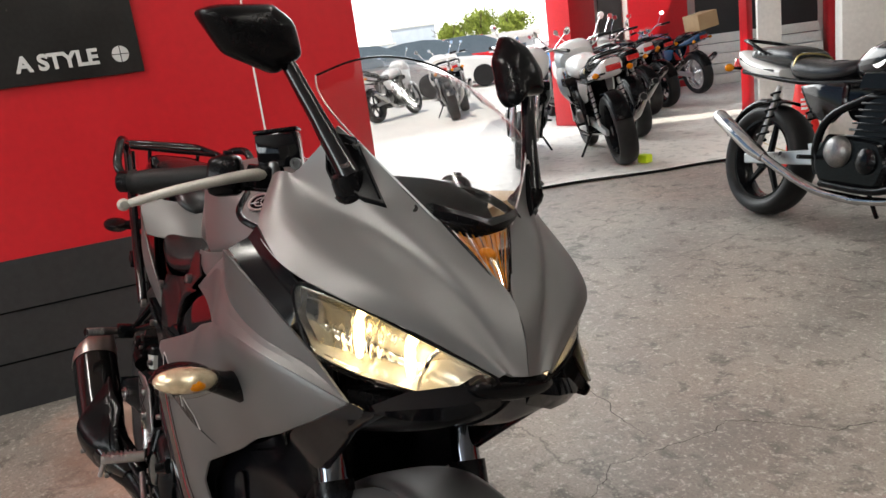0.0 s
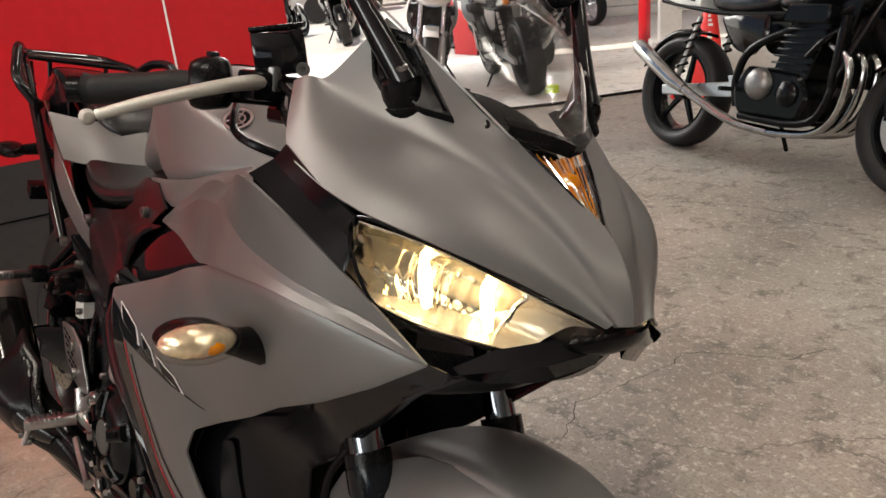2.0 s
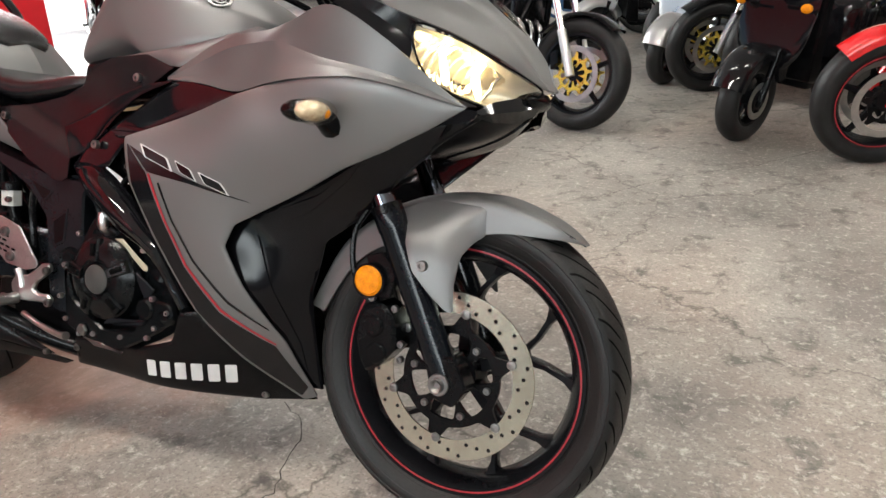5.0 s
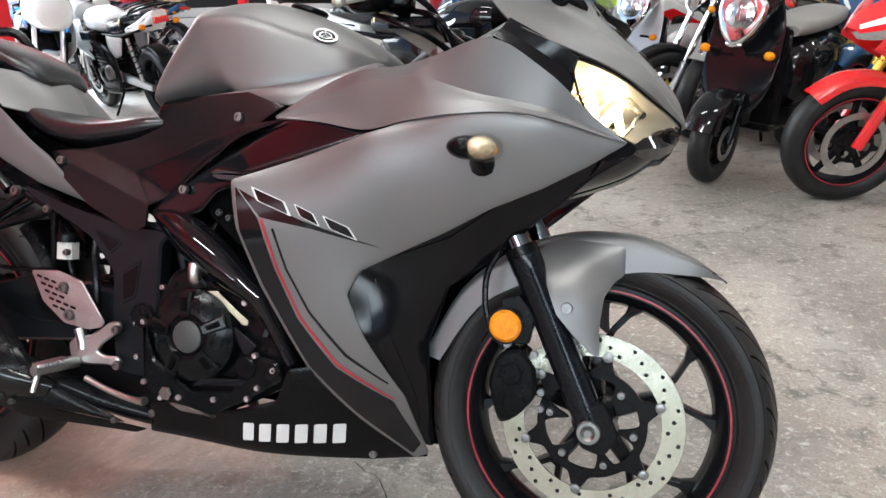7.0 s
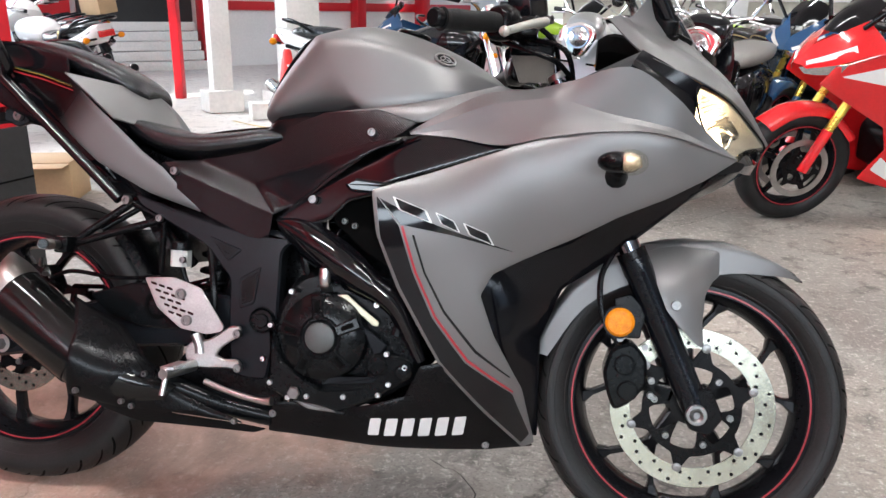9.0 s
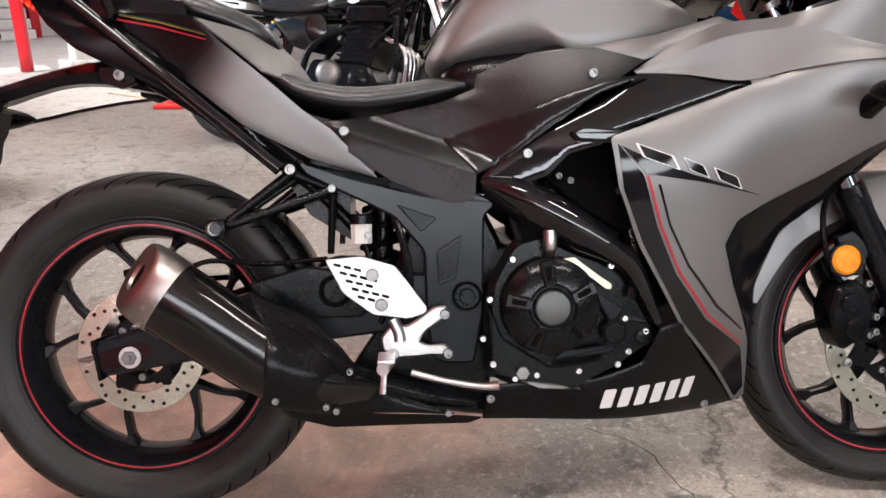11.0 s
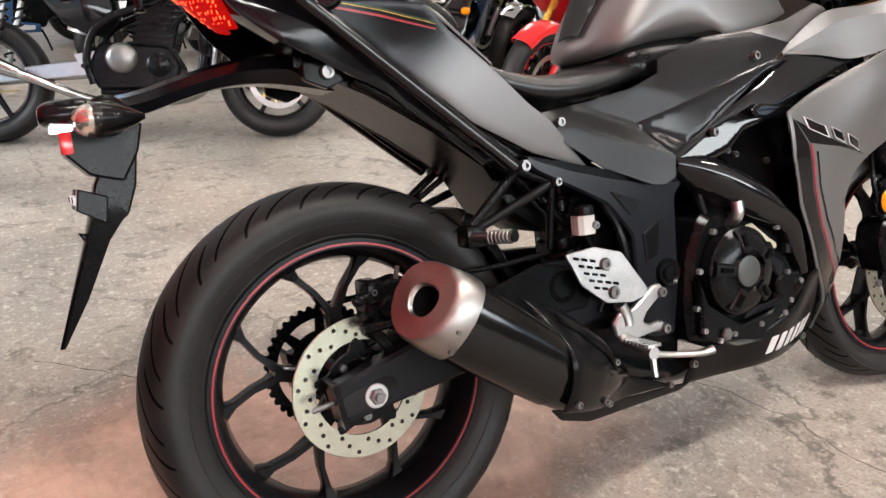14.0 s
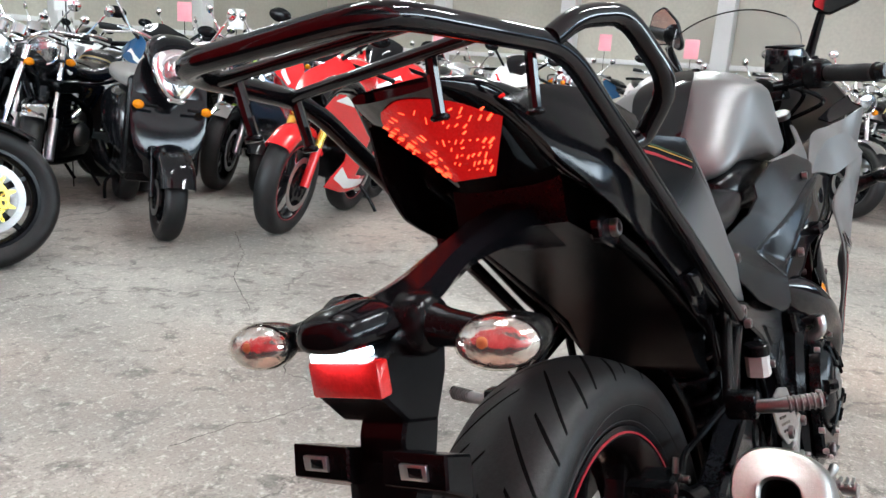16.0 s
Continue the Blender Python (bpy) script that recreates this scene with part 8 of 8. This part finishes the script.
    part("seat", loft([oval((x, 0, z), w, h, 24, 2.6) for x, z, w, h in ((.20, .80, .10, .02), (.35, .76, .13, .03), (.50, .77, .12, .03), (.58, .78, .09, .01))], n=3), SEAT, b)
    part("tail_top", loft([oval((x, 0, z), w, h, 24, 2.6) for x, z, w, h in ((.24, .86, .06, .02), (.10, .90, .09, .04), (-.10, .94, .08, .03), (-.22, .95, .04, .01))], n=3), SEAT, b)
    part("engine_case", plate([(.52, .36), (.56, .24), (.92, .26), (.95, .45), (.85, .60), (.60, .55)], -.16, .16, .02, .03), DARK, b)
    part("muffler", tube([(.40, -.18, .26), (.15, -.21, .36), (-.05, -.22, .44)], [.03, .05, .05], 16), DARK, b)
    part("handlebar", tube([(.94, -.33, .92), (1.03, -.15, .95), (1.03, .15, .95), (.94, .33, .92)], .014, 10), BLACK, b)
    part("tail_light", box(-.25, -.21, -.05, .05, .91, .95, .008), RED_LENS, b)
    part("side_stand", tube([(.60, .13, .22), (.58, .22, .13), (.57, .27, .065)], .011, 8), BLACK, b)
    return b


def tourer(m, label, paint, trim, group="motorcycles in the yard"):
    b = naked_bike(m, label, paint, trim, None, 5, None, group)
    b.name = "touring_motorcycle"
    part("front_fairing", loft([oval((x, 0, z), w, h, 24, 2.4, tilt=-25) for x, z, w, h in ((1.08, .90, .16, .10), (1.20, .92, .19, .17), (1.32, .90, .16, .15), (1.40, .86, .09, .08))], n=3), trim, b)
    for s in (-1, 1):
        part("knee_fairing", skin([(.95, .86), (1.25, .84), (1.15, .62), (.98, .50), (.90, .62)], depth_over([(.95, .86, -.19), (1.25, .84, -.19), (1.0, .5, -.17), (1.1, .7, -.23)]), .004, .04, left=s > 0), trim, b)
    part("top_box_rack", tube([(-.05, -.12, .90), (-.32, -.10, .94), (-.32, .10, .94), (-.05, .12, .90)], .012, 8), BLACK, b)
    return b


def at(x, y, heading, lean=10.0):
    """Stands a vehicle with its rear tyre at (x, y), nose to heading degrees from +x, leaning to its left."""
    return pose(x, y, 0, 0, 0, heading) @ pose(0, 0, 0, -lean, 0, 0)


def nose_at(x, y, heading, length, lean=10.0):
    return at(x - length * math.cos(radians(heading)), y - length * math.sin(radians(heading)), heading, lean)


black_naked = naked_bike(nose_at(.80, 2.97, -16, 1.40, 11), "black retro motorcycle with chrome exhaust and gold front disc carrier", BODY_BLACK, BODY_WHITE, GOLD)
black_scooter = scooter(nose_at(1.655, 2.96, 244, 1.18, 6), "glossy black retro scooter with a chrome headlight", BODY_BLACK, seat=material("grey_seat_vinyl", (.16, .15, .14), .5, 0, .15, 20, 200, .3, 500))
red_bike = red_sport(nose_at(2.22, 2.72, 198, 1.38, 10), "red and white sport motorcycle with a red front mudguard", BODY_RED, BODY_WHITE)
red_naked = naked_bike(nose_at(1.62, 4.18, 238, 1.40, 9), "red classic motorcycle with a round chrome headlight", BODY_RED, BODY_RED, None, 36, CHROME)
white_scooter = scooter(nose_at(1.05, 4.45, 250, 1.18, 6), "pearl white scooter with a black seat", BODY_SILVER)
scooter(nose_at(3.02, 3.70, 215, 1.18, 6), "dark scooter with a silver side panel", BODY_BLACK)
white_tourer = tourer(at(-2.55, 4.34, 149, 9), "white touring motorcycle with chrome trim parked in the yard", BODY_WHITE, BODY_WHITE)
blue_classic = naked_bike(at(-5.76, 9.16, 165, 9), "dark blue classic motorcycle with a box on its rear rack", BODY_BLUE, BODY_BLUE, None, 36, CHROME, "motorcycles in the yard")
dark_naked = naked_bike(at(-5.12, 7.72, 163, 9), "dark grey motorcycle parked before the shop front", BODY_BLACK, DARK, None, 5, None, "motorcycles in the yard")
cyan_naked = tourer(at(-5.3, 6.5, 160, 9), "blue and white motorcycle parked in the yard", BODY_CYAN, BODY_WHITE)


# ---- rows of stock further in the hall: copies of the bikes above in other paints
ROWS = "rows of stock motorcycles"
green_naked = naked_bike(at(5.6, 5.0, 200), "black motorcycle with yellow-green panels", BODY_GREEN, BODY_BLACK, None, 5, None, ROWS)
silver_naked = naked_bike(at(4.6, 5.8, 205), "silver and black naked motorcycle", BODY_SILVER, BODY_BLACK, None, 5, None, ROWS)
white_sport = red_sport(at(6.6, 3.6, 200), "white sport motorcycle with red trim", BODY_WHITE, BODY_RED, ROWS)
blue_sport = red_sport(at(6.2, 6.4, 205), "dark blue sport motorcycle", BODY_BLUE, BODY_WHITE, ROWS)
stock = [black_naked, red_naked, green_naked, silver_naked, white_sport, blue_sport, black_scooter, white_scooter]
rng = random.Random(11)
spots = [(2.6, 4.9), (3.3, 5.3), (4.1, 4.7), (3.7, 6.2), (4.9, 6.7), (5.6, 6.1), (6.4, 7.4), (2.1, 6.0), (2.9, 6.9), (4.4, 7.7), (5.4, 7.9), (7.2, 5.6), (7.4, 4.6), (8.1, 5.4), (8.3, 3.9), (7.3, 2.6), (8.0, 2.9), (9.1, 4.4), (9.3, 3.0), (6.9, 1.3), (7.7, 1.4), (8.6, 1.7), (9.6, 1.7), (7.1, .35), (8.2, .3), (9.4, .4), (10.2, 2.4), (10.3, 4.0), (9.9, 5.6), (8.9, 6.6), (7.9, 7.2), (6.9, 8.5), (3.4, 8.6), (7.6, -.7), (9.0, -.8), (1.2, 6.6), (.4, 7.4), (1.6, 8.2), (5.9, 9.0), (8.4, 8.6), (10.0, 7.4)]
for k, (x, y) in enumerate(spots):
    base = stock[(k * 5 + k // 4) % len(stock)]
    c = copy_thing(base, at(x, y, rng.uniform(185, 235), rng.uniform(6, 11)))
    c["group"] = ROWS
copy_thing(red_bike, nose_at(3.05, 2.95, 196, 1.38, 10))

for x, y, z, w, mat in ((5.0, 6.9, 1.25, .16, PINK), (6.3, 4.4, 1.2, .14, PINK), (8.0, 2.2, 1.22, .16, PINK), (4.0, 5.0, 1.15, .13, PAPER), (2.2, 4.6, 1.2, .15, PINK), (7.0, 1.0, 1.15, .15, PAPER), (9.0, 3.6, 1.3, .16, PINK), (3.1, 6.1, 1.2, .14, PAPER)):
    card = thing("price_card", pose(x, y, z, 0, 0, 210), "price card clipped above a stock motorcycle", "card", "price cards")
    part("card", box(-.003, .003, -w / 2, w / 2, 0, w * 1.3, .001), mat, card)
    part("stem", tube([(0, 0, 0), (0, 0, -z)], .004, 6, smooth=False), BLACK, card)

# ---- small things in the yard
cone = thing("traffic_cone", pose(-1.19, 4.74, 0), "red traffic cone with pale marks on the concrete", "cone")
part("cone_body", lathe([(0, .70), (.025, .70), (.035, .68), (.135, .03), (.135, .0), (0, 0)], axis="z", seg=28, closed=False), CONE, cone)
part("cone_base", box(-.19, .19, -.19, .19, 0, .03, .01), CONE, cone)
for k in range(4):
    z = .16 + .115 * k
    r = .1395 - .1552 * z
    for dz in (0, .03, .06):
        part("pale_mark", lathe([(r - .1552 * dz, z + dz), (r - .1552 * dz + .0015, z + dz), (r - .1552 * (dz + .017) + .0015, z + dz + .017), (r - .1552 * (dz + .017), z + dz + .017)], axis="z", seg=6, start=-68 - dz * 80, sweep=30 - dz * 120), PAPER, cone)
carton = thing("cardboard_box", pose(-1.72, 2.32, 0, 0, 0, 18), "open brown cardboard box on the floor", "box")
part("carton", box(-.2, .2, -.16, .16, 0, .22, .004), CARD, carton)
part("flap", box(-.2, .2, -.30, -.165, .21, .215, .001), CARD, carton)
rack_box = thing("cardboard_box", blue_classic.matrix_world @ pose(-.30, 0, .95), "brown cardboard box on the rear rack", "box")
part("carton", box(-.18, .18, -.16, .16, 0, .22, .004), CARD, rack_box)
hose = tube([(-2.45, 3.2, .012), (-2.3, 3.6, .012), (-2.0, 4.1, .012), (-1.85, 4.5, .012), (-1.6, 4.9, .012), (-1.2, 5.1, .012), (-.7, 5.0, .012)], .012, 8, 8)
tagged(part("hose", hose, DARK), "dark hose lying along the floor edge", "hose")
block = thing("wheel_chock", pose(-2.42, 4.42, 0), "bright yellow-green tag block by the tyre", "block")
part("block", box(-.05, .05, -.04, .04, 0, .07, .012), material("bright_lime_plastic", (.62, .85, .02), .5), block)
cord = tube([(-2.0, 5.4, .008), (-1.6, 5.1, .008), (-1.3, 5.0, .008), (-.9, 4.7, .008), (-.4, 4.9, .008)], .0045, 8, 8)
tagged(part("cord", cord, BRASS), "dull yellow cord on the floor by the cone", "cord")
stone = thing("kerb_stone", pose(-1.78, 5.70, 0, 0, 0, 30), "pale concrete block beside the pillar", "block")
part("stone", box(-.16, .16, -.12, .12, 0, .16, .012), PILLAR, stone)

# parked in the sun beyond the yard
def car(m, label, paint):
    c = thing("parked_car", m, label, "car", "parked cars")
    part("body", loft([[Vector((x, y * w, z)) for y, z in ((-1, .28), (-1, zt), (-.86, zt + .06), (.86, zt + .06), (1, zt), (1, .28))] for x, zt, w in ((-2.0, .62, .70), (-1.9, .80, .80), (-.9, .86, .84), (.7, .84, .84), (1.7, .70, .80), (1.95, .52, .68))], n=3), paint, c)
    part("cabin", loft([[Vector((x, y * w, z)) for y, z in ((-1, .84), (-.8, zt), (.8, zt), (1, .84))] for x, zt, w in ((-1.85, .90, .74), (-1.4, 1.40, .76), (.1, 1.44, .76), (1.0, .88, .74))], n=3), GLASS, c)
    part("roof", box(-1.4, .1, -.60, .60, 1.40, 1.46, .03), paint, c)
    for x in (-1.3, 1.25):
        for y in (-.80, .80):
            part("wheel", disc(.31, .2, (x, y - .1, .31), "y", 24, .03), RUBBER, c)
    return c


car(pose(-16, 9.2, 0, 0, 0, 60), "silver car parked in the sun", BODY_SILVER)
car(pose(-17.5, 12.0, 0, 0, 0, 55), "white car parked in the sun", BODY_WHITE)
car(pose(-19, 14.6, 0, 0, 0, 55), "red car parked in the sun", BODY_RED)
for base, x, y, hd in ((white_tourer, -8.6, 6.6, 150), (white_tourer, -9.8, 7.6, 150), (cyan_naked, -4.4, 4.72, -40), (white_tourer, -10.6, 6.2, 120), (cyan_naked, -6.9, 8.0, 160), (dark_naked, -3.55, 5.55, 153), (cyan_naked, -4.35, 6.0, 157), (white_tourer, -4.75, 7.0, 160)):
    c = copy_thing(base, at(x, y, hd, 9))
    c["group"] = "motorcycles in the yard"
